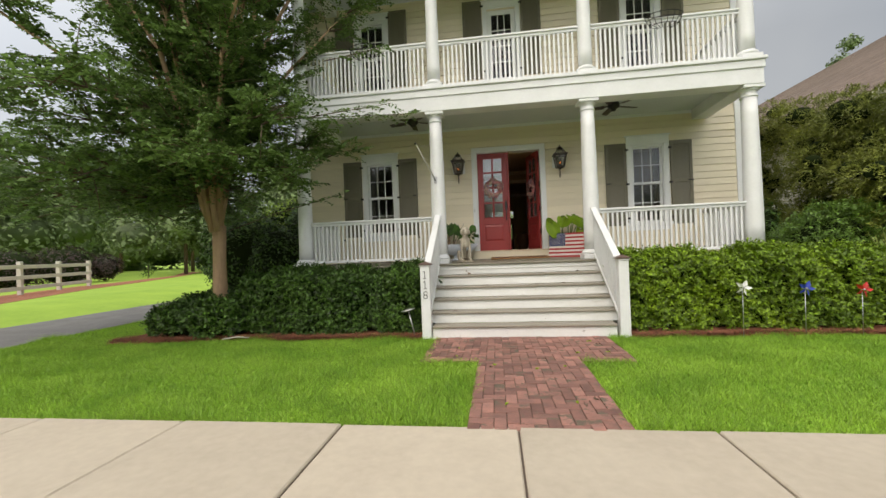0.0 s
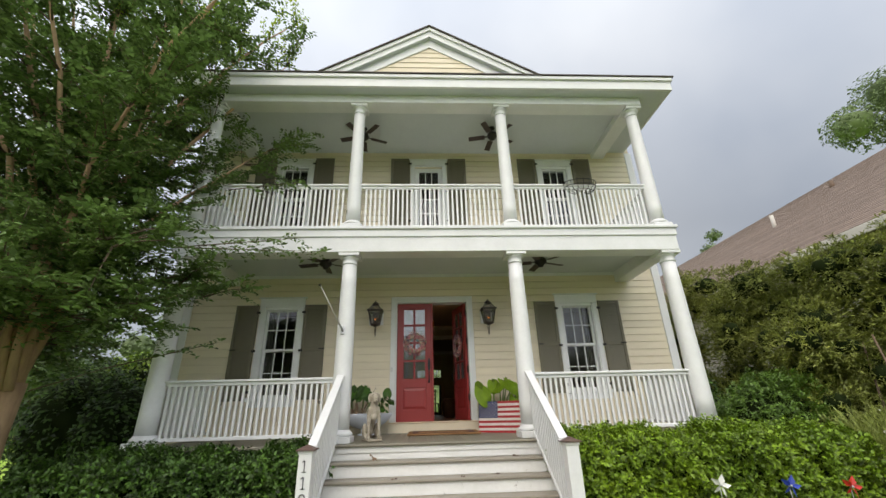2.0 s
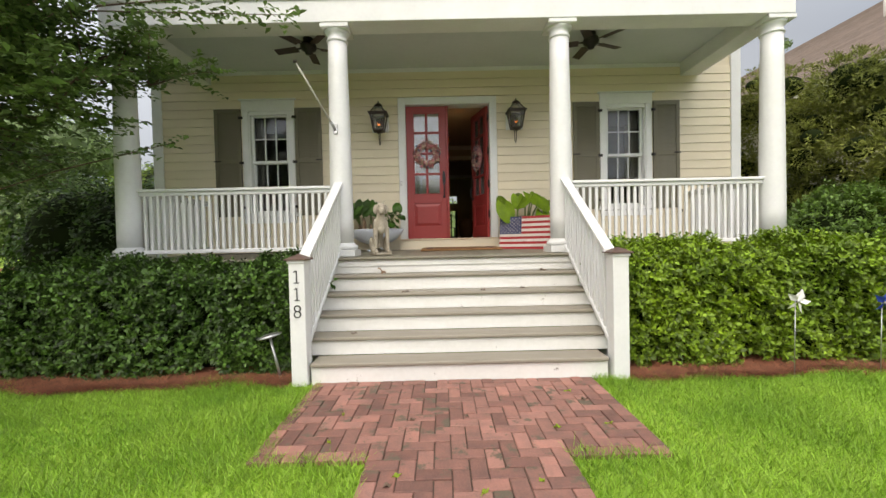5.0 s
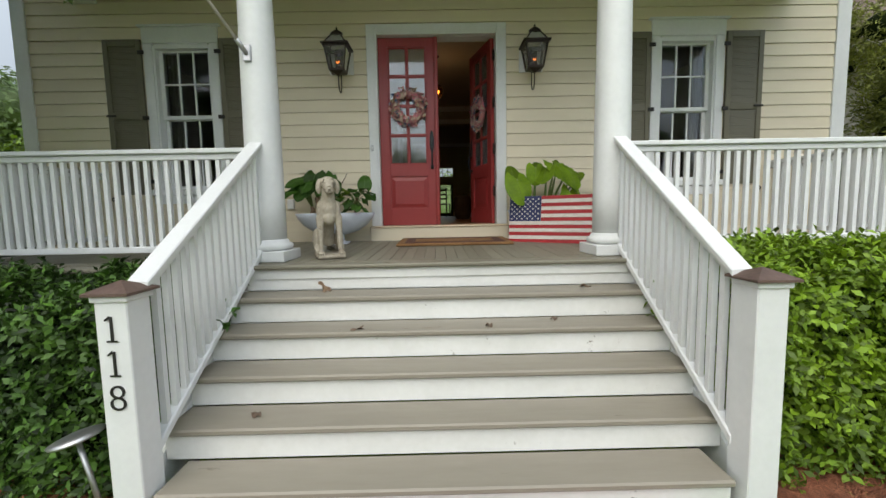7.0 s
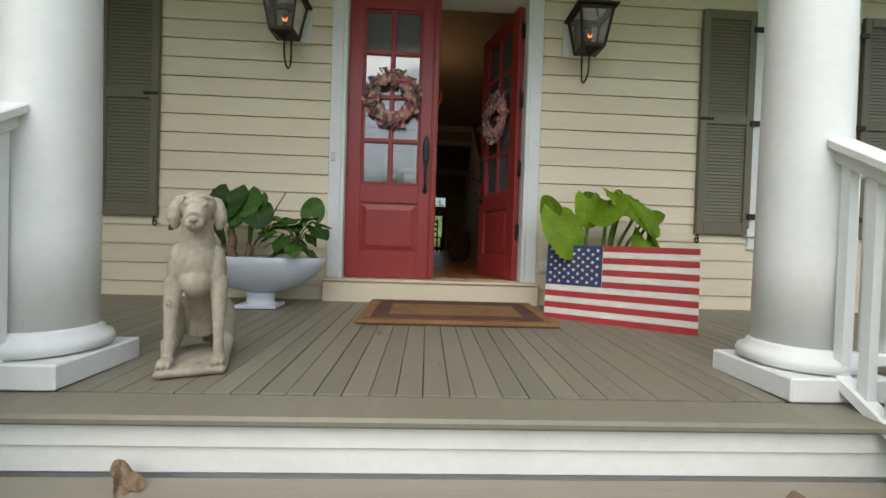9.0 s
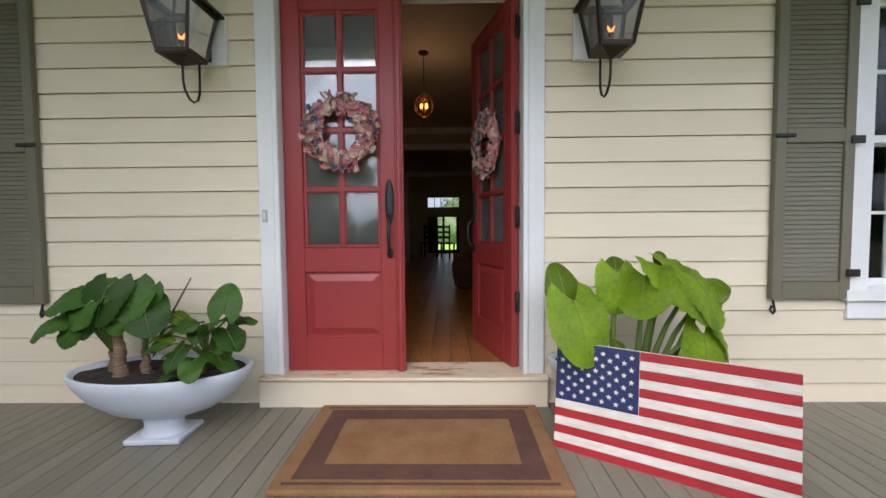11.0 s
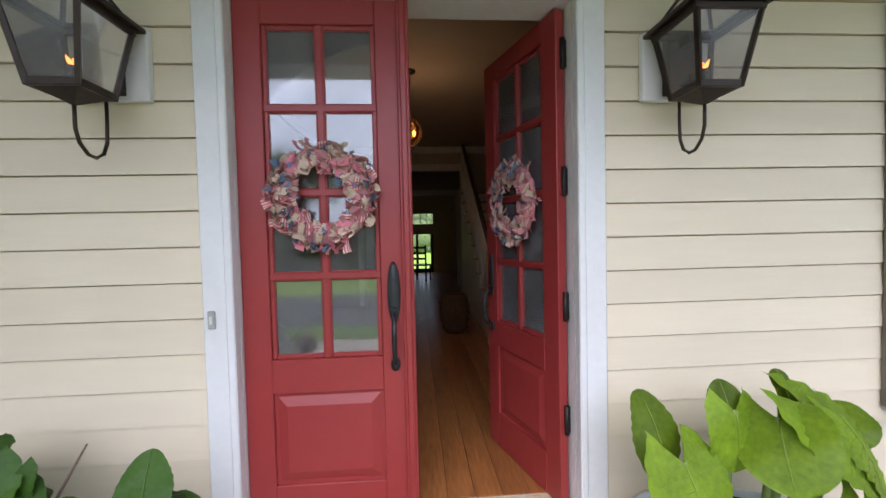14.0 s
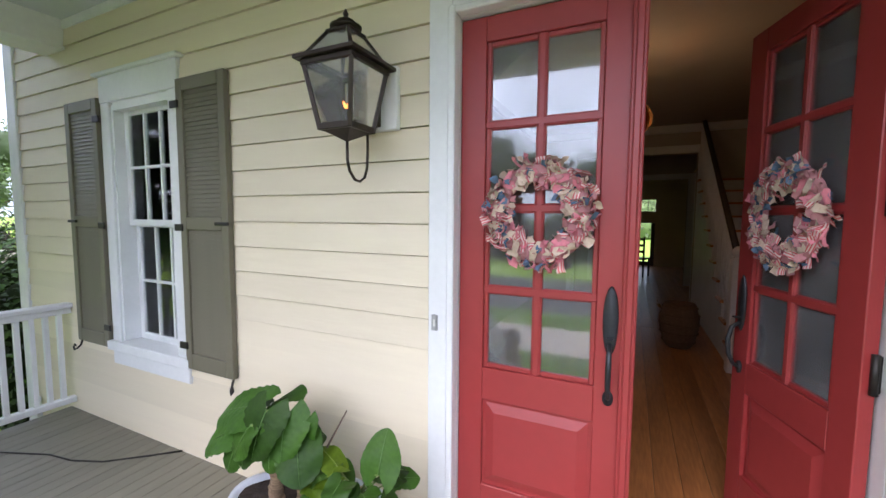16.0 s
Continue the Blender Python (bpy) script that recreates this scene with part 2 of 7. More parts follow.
# ---- mesh building ----
class MB:
    """Vertices and faces gathered for one mesh."""

    def __init__(self):
        self.v, self.f, self.s = [], [], []

    def add(self, verts, faces, smooth=False):
        o = len(self.v)
        self.v += [tuple(p) for p in verts]
        self.f += [tuple(i + o for i in f) for f in faces]
        self.s += [smooth] * len(faces)
        return self

    def box(self, x0, x1, y0, y1, z0, z1, m=None):
        p = [(x, y, z) for z in (z0, z1) for y in (y0, y1) for x in (x0, x1)]
        if m:
            p = [m @ Vector(q) for q in p]
        return self.add(p, [(0, 2, 3, 1), (4, 5, 7, 6), (0, 1, 5, 4), (2, 6, 7, 3), (0, 4, 6, 2), (1, 3, 7, 5)])

    def cbox(self, x0, x1, y0, y1, z0, z1, b=0.006, m=None):
        """A box with chamfered edges."""
        lo, hi = (x0, y0, z0), (x1, y1, z1)
        idx, pts, faces = {}, [], []
        for sx in (0, 1):
            for sy in (0, 1):
                for sz in (0, 1):
                    s = (sx, sy, sz)
                    for ax in range(3):
                        q = []
                        for k in range(3):
                            edge = hi[k] if s[k] else lo[k]
                            q.append(edge if k == ax else edge + (-b if s[k] else b))
                        idx[(s, ax)] = len(pts)
                        pts.append(tuple(q))
        for ax in range(3):
            u, v = [k for k in range(3) if k != ax]
            for side in (0, 1):
                ring = []
                for a, c in ((0, 0), (1, 0), (1, 1), (0, 1)):
                    s = [0, 0, 0]
                    s[ax], s[u], s[v] = side, a, c
                    ring.append(idx[(tuple(s), ax)])
                faces.append(tuple(ring))
        for ax in range(3):
            u, v = [k for k in range(3) if k != ax]
            for a in (0, 1):
                for c in (0, 1):
                    s0, s1 = [0, 0, 0], [0, 0, 0]
                    s0[u] = s1[u] = a
                    s0[v] = s1[v] = c
                    s1[ax] = 1
                    faces.append((idx[(tuple(s0), u)], idx[(tuple(s1), u)], idx[(tuple(s1), v)], idx[(tuple(s0), v)]))
        for sx in (0, 1):
            for sy in (0, 1):
                for sz in (0, 1):
                    faces.append(tuple(idx[((sx, sy, sz), k)] for k in range(3)))
        if m:
            pts = [m @ Vector(q) for q in pts]
        return self.add(pts, faces)

    def lathe(self, profile, n=24, m=None, smooth=True, sx=1.0, sy=1.0):
        """Profile of (radius, z) turned round z."""
        pts, faces = [], []
        for r, z in profile:
            for k in range(n):
                a = 2 * math.pi * k / n
                pts.append((r * sx * math.cos(a), r * sy * math.sin(a), z))
        for i in range(len(profile) - 1):
            for k in range(n):
                k2 = (k + 1) % n
                faces.append((i * n + k, i * n + k2, (i + 1) * n + k2, (i + 1) * n + k))
        faces.append(tuple(range(n - 1, -1, -1)))
        faces.append(tuple((len(profile) - 1) * n + k for k in range(n)))
        if m:
            pts = [m @ Vector(q) for q in pts]
        return self.add(pts, faces, smooth)

    def tube(self, path, radii, n=8, smooth=True):
        path = [Vector(p) for p in path]
        if isinstance(radii, (int, float)):
            radii = [radii] * len(path)
        pts, faces = [], []
        ref = Vector((0.31, 0.87, 0.38))
        for i, p in enumerate(path):
            d = path[min(i + 1, len(path) - 1)] - path[max(i - 1, 0)]
            d = d.normalized() if d.length > 1e-9 else Vector((0, 0, 1))
            a = d.cross(ref)
            if a.length < 0.05:
                a = d.cross(Vector((1, 0, 0)))
            a.normalize()
            c = d.cross(a)
            for k in range(n):
                t = 2 * math.pi * k / n
                pts.append(p + (a * math.cos(t) + c * math.sin(t)) * radii[i])
        for i in range(len(path) - 1):
            for k in range(n):
                k2 = (k + 1) % n
                faces.append((i * n + k, i * n + k2, (i + 1) * n + k2, (i + 1) * n + k))
        faces.append(tuple(range(n)))
        faces.append(tuple((len(path) - 1) * n + k for k in range(n)))
        return self.add(pts, faces, smooth)

    def ball(self, c, r, n=12, m=None):
        prof = [(max(1e-4, math.sin(math.pi * i / (n // 2))), -math.cos(math.pi * i / (n // 2))) for i in range(n // 2 + 1)]
        r = r if isinstance(r, (tuple, list)) else (r, r, r)
        mm = (m or Matrix()) @ Matrix.Translation(c) @ Matrix.Diagonal((*r, 1))
        return self.lathe(prof, n, mm)

    def mesh(self, name, material):
        me = bpy.data.meshes.new(name)
        me.from_pydata(self.v, [], self.f)
        me.polygons.foreach_set("use_smooth", self.s)
        bm = bmesh.new()
        bm.from_mesh(me)
        bmesh.ops.recalc_face_normals(bm, faces=bm.faces)
        bm.to_mesh(me)
        bm.free()
        me.materials.append(material)
        return me


def part(name, mb, material, parent=None, label="", m=None):
    """One mesh object, under a thing or a part."""
    me = mb.mesh(name, material) if isinstance(mb, MB) else mb
    ob = new(name, me)
    ob.parent = parent
    if m is not None:
        ob.matrix_basis = m
    if label:
        tagged(ob, label)
    return ob


def thing(name, label, category, group="", m=None, kind=""):
    ob = new(name)
    if m is not None:
        ob.matrix_basis = m
    return tagged(ob, label, category, group, kind)


def structure(name, mb, material, label, category):
    return tagged(part(name, mb, material), label, category, kind="structure")


def quads(name, v, material, tri=False):
    """A mesh of loose leaves or blades from an array of corner points."""
    v = np.asarray(v, dtype=np.float32)
    k = 3 if tri else 4
    me = bpy.data.meshes.new(name)
    nv, nf = len(v), len(v) // k
    me.vertices.add(nv)
    me.vertices.foreach_set("co", v.ravel())
    me.loops.add(nv)
    me.loops.foreach_set("vertex_index", np.arange(nv, dtype=np.int32))
    me.polygons.add(nf)
    me.polygons.foreach_set("loop_start", np.arange(0, nv, k, dtype=np.int32))
    me.update(calc_edges=True)
    me.materials.append(material)
    return me


def wall_boxes(x0, x1, z0, z1, y0, y1, holes, mb=None):
    """A wall across x with rectangular holes (x0, x1, z0, z1) through it."""
    mb = mb or MB()
    xs = sorted({x0, x1, *[h[0] for h in holes], *[h[1] for h in holes]})
    xs = [x for x in xs if x0 <= x <= x1]
    for a, b in zip(xs, xs[1:]):
        cuts = sorted((h[2], h[3]) for h in holes if h[0] < (a + b) / 2 < h[1])
        z = z0
        for c, d in cuts:
            if c > z:
                mb.box(a, b, y0, y1, z, c)
            z = max(z, d)
        if z < z1:
            mb.box(a, b, y0, y1, z, z1)
    return mb


# ---- ground ----
def deck_z(y):
    """Height of the porch floor, which falls a little towards the steps."""
    return 1.115 + 0.019 * y


def ground_z(x, y):
    rise = min(0.28, max(0.0, (-11.4 - x) * 0.12))
    return rise


mb = MB()
gx = [-900, -300, -120, -60, -40, -30, -24, -20, -17, -15, -14, -13, -12, -11.4, -9, -6, -3, 0, 3, 6, 9, 12, 16, 24, 40, 80, 200, 900]
gy = [-900, -300, -100, -40, -20, -12, -9, -6, -3, 0, 3, 6, 10, 15, 20, 30, 45, 70, 120, 300, 900]
mb.add([(x, y, ground_z(x, y) - 0.03) for y in gy for x in gx],
       [(j * len(gx) + i, j * len(gx) + i + 1, (j + 1) * len(gx) + i + 1, (j + 1) * len(gx) + i)
        for j in range(len(gy) - 1) for i in range(len(gx) - 1)], True)
structure("ground", mb, M_GROUND, "flat green lawn ground round the house", "ground")
structure("road", MB().box(-120, 120, -16.5, -9.9, -0.02, -0.012), M_ASPHALT, "dark asphalt street in front of the lawn", "road")
structure("driveway", MB().add([(x, y, -0.006) for y in (-9.9, -5, 0, 5, 12, 24) for x in (-11.25, -8.45)],
          [(2 * j, 2 * j + 1, 2 * j + 3, 2 * j + 2) for j in range(5)]), M_GRAVEL, "grey paved driveway beside the lawn", "driveway")

# pavement of concrete slabs
pave = structure("pavement", MB().box(-40, 40, -8.25, -6.26, -0.10, -0.018), M_JOINT, "sandy concrete pavement of large slabs", "pavement")
slab = MB().cbox(-0.668, 0.668, -0.985, 0.985, -0.06, 0.0, 0.010).mesh("slab", M_CONCRETE)
for k in range(-8, 9):
    part("slab", slab, M_CONCRETE, pave, m=pose(-0.905 + 1.35 * k, -7.245, 0.004 * ((k * 7) % 3 - 1)))

# brick path: a stem from the pavement and a wider landing before the steps
bp_ob = structure("brick_path", MB().box(-0.60, 0.575, -6.255, -4.43, -0.1, -0.012).box(-1.235, 1.20, -4.43, -3.19, -0.1, -0.012),
                  M_JOINT, "red clay brick path in herringbone pattern", "path")
BL, BW = 0.2, 0.1
brick_h = MB().cbox(-BL / 2 + 0.003, BL / 2 - 0.003, -BW / 2 + 0.003, BW / 2 - 0.003, -0.05, 0, 0.004).mesh("brick", M_BRICK)
brick_half = MB().cbox(-BW / 2 + 0.003, BW / 2 - 0.003, -BW / 2 + 0.003, BW / 2 - 0.003, -0.05, 0, 0.004).mesh("brick", M_BRICK)


def in_path(x, y, e=0.035):
    return (-0.60 - e < x < 0.575 + e and -6.25 - e < y < -4.42) or (-1.235 - e < x < 1.20 + e and -4.43 - e < y < -3.20 + e)


rng = random.Random(4)
for i in range(-30, 40):
    for j in range(-40, 40):
        # herringbone: unit cells of a horizontal and an upright brick
        k = (i - j) % 4
        if k not in (0, 2):
            continue
        cells = [(i, j), (i + 1, j)] if k == 0 else [(i, j), (i, j + 1)]
        if k == 2:
            cells = [(i, j), (i, j - 1)]
        pts = [(0.0 + (a + 0.5) * BW - 0.01, -4.8 + (b + 0.5) * BW) for a, b in cells]
        ok = [in_path(x, y) for x, y in pts]
        z = rng.uniform(-0.004, 0.003)
        tw = rng.uniform(-0.8, 0.8)
        if all(ok):
            x, y = (pts[0][0] + pts[1][0]) / 2, (pts[0][1] + pts[1][1]) / 2
            part("brick", brick_h, M_BRICK, bp_ob, m=pose(x, y, z, rng.uniform(-.6, .6), rng.uniform(-.6, .6), (0 if k == 0 else 90) + tw))
        elif any(ok):
            x, y = pts[0] if ok[0] else pts[1]
            part("brick", brick_half, M_BRICK, bp_ob, m=pose(x, y, z, 0, 0, tw))

# ---- house shell ----
HX = 4.93                                  # half width of the house
WIN_X = (-3.015, 3.015)
DOOR = (-0.705, 0.705, 1.293, 3.542)
UP_X = (-3.12, -0.03, 2.98)
low_holes = [(-0.72, 0.72, 1.12, 3.555)] + [(x - 0.36, x + 0.36, 1.78, 3.47) for x in WIN_X]
up_holes = [(x - 0.36, x + 0.36, 5.15 if x != UP_X[1] else 4.46, 6.84) for x in UP_X]
wall_s = structure("wall_south", wall_boxes(-HX, HX, 0.0, 7.6, 0.014, 0.19, low_holes + up_holes), M_SIDING,
                   "cream lap-sided front wall of the house", "wall")
structure("wall_west", MB().box(-HX, -HX + 0.18, 0.19, 12.0, 0.0, 7.6), M_SIDING, "cream side wall of the house", "wall")
structure("wall_east", MB().box(HX - 0.18, HX, 0.19, 12.0, 0.0, 7.6), M_SIDING, "cream side wall of the house", "wall")
structure("wall_north", wall_boxes(-HX, HX, 0.0, 7.6, 12.0, 12.18, [(-0.5, 0.62, 1.3, 2.6), (-0.5, 0.62, 2.95, 3.3)]), M_SIDING,
          "cream rear wall with a glazed door opening", "wall")
structure("house_floor", MB().box(-HX, HX, 0.19, 12.0, 1.0, 1.27), M_DARKWOOD, "sub floor of the house", "floor")
structure("ceiling_2", MB().box(-HX + 0.18, HX - 0.18, 0.19, 12.0, 4.15, 4.4), M_ROOM, "plain ceiling of the ground floor", "ceiling")

# lap siding, board by board
EXPO = 0.1445
board = MB().add([(-0.5, -0.0165, 0.0008), (0.5, -0.0165, 0.0008), (0.5, 0.012, 0.0020), (-0.5, 0.012, 0.0020),
                  (-0.5, -0.0050, EXPO - 0.0042), (0.5, -0.0050, EXPO - 0.0042), (0.5, 0.013, EXPO - 0.0042), (-0.5, 0.013, EXPO - 0.0042)],
                 [(0, 1, 5, 4), (0, 3, 2, 1), (3, 7, 6, 2), (4, 5, 6, 7), (0, 4, 7, 3), (1, 2, 6, 5)]).mesh("siding_board", M_SIDING)
blocks = [(-0.83, 0.83, 1.0, 3.68)] + [(x - 0.43, x + 0.43, 1.66, 3.72) for x in WIN_X] \
    + [(x - 0.43, x + 0.43, 5.03 if x != UP_X[1] else 4.4, 7.04) for x in UP_X]
z = 2.8175 - EXPO * 12
while z < 7.22:
    if 4.19 - EXPO < z < 4.40:
        z += EXPO
        continue
    spans = [(-HX + 0.13, HX - 0.13)]
    for x0, x1, z0, z1 in blocks:
        if z0 < z + EXPO / 2 < z1:
            spans = [s for a, b in spans for s in (((a, x0), (x1, b)) if a < x0 and x1 < b else ((a, b),))]
    for a, b in spans:
        part("siding_board", board, M_SIDING, wall_s, m=Matrix.Translation(((a + b) / 2, 0, z)) @ Matrix.Diagonal((b - a, 1, 1, 1)))
    z += EXPO
for sx in (-1, 1):
    x0, x1 = sorted((sx * (HX - 0.135), sx * (HX + 0.03)))
    structure("trim", MB().cbox(x0, x1, -0.028, 0.012, 0.3, 7.25, 0.005), M_WHITE, "white corner board of the house", "trim")

# porch deck: frame, planks and front border
# near-black frame colour stands in for shade in the plank gaps
deck = structure("porch_floor", MB().box(-4.24, 4.24, -1.89, 0.012, 0.80, 1.025), M_SHADOWGAP, "taupe painted plank porch floor", "floor")
SL = math.degrees(math.atan(0.019))
plank = MB().cbox(-0.0435, 0.0435, -0.925, 0.925, -0.028, 0.0, 0.0016).mesh("plank", M_DECK)
for k in range(-46, 47):
    part("plank", plank, M_DECK, deck, m=pose(0.09 * k, -0.930, deck_z(-0.930) + rng.uniform(-0.0008, 0.0008), SL, rng.uniform(-.25, .25), rng.uniform(-.06, .06)))
part("plank", MB().cbox(-4.30, 4.30, -0.085, 0.085, -0.032, 0.0, 0.010), M_DECK, deck, "wide taupe border board with a rounded nosing",
     m=pose(0, -1.946, deck_z(-1.946), SL))
skirt = structure("trim", wall_boxes(-4.26, 4.26, 0.02, 1.0, -1.93, -1.90, [(-1.33, 1.33, -1, 0.80)]), M_WHITE,
                  "white boards below the porch floor", "trim")
structure("trim", MB().cbox(-4.285, 4.285, -1.955, -1.931, 0.955, 1.042, 0.004), M_WHITE, "white fascia under the porch floor", "trim")

# steps
steps = thing("porch_steps", "wide white wooden steps with worn taupe treads", "steps", kind="structure")
RIS, RUN = 0.1768, 0.2405
for k in range(6):
    yn, zt = -2.02 - RUN * k, 1.06 - RIS * k
    SW = 1.465 if k < 5 else 1.35
    if k:
        part("tread", MB().cbox(-SW, SW, yn, yn + RUN + 0.03, zt - 0.036, zt, 0.009), M_TREAD, steps)
    y0 = yn + 0.034
    zlo = zt - RIS + (0.0 if k < 5 else -0.03)
    if k == 0:
        zt = deck_z(-2.02)
        part("riser", MB().cbox(-SW, SW, y0 + 0.012, y0 + 0.030, zlo, zt - 0.105, 0.003), M_STEPWHITE, steps)
        part("riser", MB().cbox(-SW, SW, y0 - 0.004, y0 + 0.020, zt - 0.108, zt - 0.033, 0.003), M_STEPWHITE, steps)
    else:
        part("riser", MB().cbox(-SW, SW, y0, y0 + 0.022, zlo, zt - 0.037, 0.003), M_STEPWHITE, steps)
for sx in (-1, 1):
    a, b = sorted((sx * 1.467, sx * 1.505))
    ys = MB()
    pr = [(-1.96, 0.885), (-1.96, 0.0), (-3.05, 0.0), (-3.05, 0.165)]
    ys.add([(x, y, zz) for x in (a, b) for y, zz in pr], [(0, 1, 2, 3), (7, 6, 5, 4), (0, 4, 5, 1), (1, 5, 6, 2), (2, 6, 7, 3), (3, 7, 4, 0)])
    part("stringer", ys, M_STEPWHITE, steps)

# beams, ceilings and floors of the two porches
structure("beam", MB().cbox(-4.25, 4.25, -1.87, -1.55, 3.95, 4.215, 0.005).cbox(-4.25, -3.95, -1.551, 0.0, 3.95, 4.215, 0.005)
          .cbox(3.95, 4.25, -1.551, 0.0, 3.95, 4.215, 0.005), M_WHITE, "white beam along the lower porch", "beam")
structure("beam", MB().cbox(-4.265, 4.265, -1.895, 0.0, 4.215, 4.345, 0.006).cbox(-4.29, 4.29, -1.93, 0.0, 4.345, 4.40, 0.008),
          M_WHITE, "white cornice and edge of the upper porch", "beam")
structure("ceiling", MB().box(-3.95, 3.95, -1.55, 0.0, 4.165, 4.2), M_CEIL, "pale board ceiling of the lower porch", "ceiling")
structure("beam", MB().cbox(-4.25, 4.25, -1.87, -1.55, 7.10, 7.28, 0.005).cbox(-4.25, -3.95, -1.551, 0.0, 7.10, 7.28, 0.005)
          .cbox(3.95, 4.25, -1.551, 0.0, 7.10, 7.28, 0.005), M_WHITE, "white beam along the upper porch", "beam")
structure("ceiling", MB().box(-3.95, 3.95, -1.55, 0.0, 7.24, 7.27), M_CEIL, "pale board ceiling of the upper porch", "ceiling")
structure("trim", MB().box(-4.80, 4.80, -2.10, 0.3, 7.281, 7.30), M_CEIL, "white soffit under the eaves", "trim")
structure("trim", MB().cbox(-3.95, 3.95, -0.02, -0.001, 4.10, 4.164, 0.003), M_WHITE, "white frieze under the porch ceiling", "trim")

# roof with white fascia and front gable
EX, EY, EZ = 4.81, -2.11, 7.58
structure("trim", MB().cbox(-EX, EX, EY, EY + 0.05, 7.27, 7.47, 0.005).cbox(-EX - 0.03, EX + 0.03, EY - 0.04, EY + 0.04, 7.47, 7.555, 0.01)
          .cbox(EX - 0.05, EX, EY + 0.051, 13.0, 7.27, 7.47, 0.005).cbox(EX - 0.04, EX + 0.03, EY + 0.041, 13.0, 7.47, 7.555, 0.01)
          .cbox(-EX, -EX + 0.05, EY + 0.051, 13.0, 7.27, 7.47, 0.005).cbox(-EX - 0.03, -EX + 0.04, EY + 0.041, 13.0, 7.47, 7.555, 0.01),
          M_WHITE, "white fascia and crown along the eaves", "trim")
e = 0.06
rf = MB()
x0, x1, y0, y1 = -EX - e, EX + e, EY - e, 13.1
ry = y0 + (x1 - x0) / 2
zr = EZ + 0.5 * (x1 - x0) / 2
for dz in (-0.025, 0.0):
    rf.add([(x0, y0, EZ + dz), (x1, y0, EZ + dz), (x1, y1, EZ + dz), (x0, y1, EZ + dz), (0, ry, zr + dz), (0, y1 - 4.9, zr + dz)],
           [(0, 1, 4), (1, 2, 5, 4), (2, 3, 5), (3, 0, 4, 5)])
rf.add([(x0, y0, EZ - 0.025), (x1, y0, EZ - 0.025), (x1, y0, EZ), (x0, y0, EZ), (x1, y1, EZ - 0.025), (x1, y1, EZ), (x0, y1, EZ - 0.025), (x0, y1, EZ)],
       [(0, 1, 2, 3), (1, 4, 5, 2), (0, 3, 7, 6)])
structure("roof", rf, M_SHINGLE, "dark shingle hip roof of the house", "roof")

gable = thing("gable", "small front gable with cream siding and white rakes", "gable", kind="structure")
GY, GP, GS = -1.55, 9.42, 0.60
GZ0 = 7.75
gw = (GP - GZ0) / GS


def rake(mb, drop0, drop1, ya, yb, zb=GZ0):
    """A pair of sloping boards under the gable's ridge, from one drop below the slope line to another."""
    for s in (-1, 1):
        pts = []
        for y in (ya, yb):
            pts += [(0, y, GP - drop0), (0, y, GP - drop1), (s * (GP - drop1 - zb) / GS, y, zb), (s * (GP - drop0 - zb) / GS, y, zb)]
        mb.add(pts, [(0, 1, 2, 3), (7, 6, 5, 4), (0, 4, 5, 1), (1, 5, 6, 2), (2, 6, 7, 3), (3, 7, 4, 0)])
    return mb


part("shingles", rake(MB(), 0.0, 0.035, GY - 0.19, 3.0, 7.5), M_SHINGLE, gable, "dark shingle edge")
part("crown", rake(MB(), 0.036, 0.13, GY - 0.16, GY - 0.05, 7.5), M_WHITE, gable)
part("rake_board", rake(MB(), 0.131, 0.27, GY - 0.12, GY - 0.05, 7.5), M_WHITE, gable)
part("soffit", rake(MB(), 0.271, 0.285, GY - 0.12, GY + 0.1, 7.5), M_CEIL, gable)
part("inner_rake", rake(MB(), 0.286, 0.50, GY - 0.03, GY + 0.02, 7.5), M_WHITE, gable)
k = 0
zz = 7.62
while zz < GP - 0.5:
    hw = (GP - 0.45 - zz) / GS
    hw2 = max(0.02, (GP - 0.45 - zz - EXPO) / GS)
    part("siding_board", MB().add([(-hw, GY - 0.014, zz), (hw, GY - 0.014, zz), (hw2, GY + 0.002, zz + EXPO), (-hw2, GY + 0.002, zz + EXPO),
                                   (-hw, GY + 0.012, zz), (hw, GY + 0.012, zz)], [(0, 1, 2, 3), (0, 4, 5, 1)]), M_SIDING, gable)
    zz += EXPO

# ---- columns ----
def column(r0, r1, h, pl, label):
    c = thing("column", label, "column", "porch columns")
    part("plinth", MB().cbox(-pl, pl, -pl, pl, 0, 0.085, 0.006), M_WHITE, c)
    part("base", MB().lathe([(r0 + 0.012, 0.085), (r0 + 0.040, 0.095), (r0 + 0.048, 0.115), (r0 + 0.040, 0.138), (r0 + 0.016, 0.146),
                             (r0 + 0.014, 0.160), (r0, 0.172)], 36), M_WHITE, c)
    prof = [(r0 - (r0 - r1) * (t ** 1.6), 0.172 + (h - 0.36) * t) for t in [i / 8 for i in range(9)]]
    part("shaft", MB().lathe(prof, 36), M_WHITE, c)
    z = h - 0.188
    part("capital", MB().lathe([(r1, z), (r1 + 0.016, z + 0.008), (r1 + 0.016, z + 0.024), (r1, z + 0.03), (r1, z + 0.09), (r1 + 0.02, z + 0.105),
                                (r1 + 0.045, z + 0.135)], 36), M_WHITE, c)
    part("abacus", MB().cbox(-r1 - 0.055, r1 + 0.055, -r1 - 0.055, r1 + 0.055, z + 0.135, h, 0.006), M_WHITE, c)
    return c


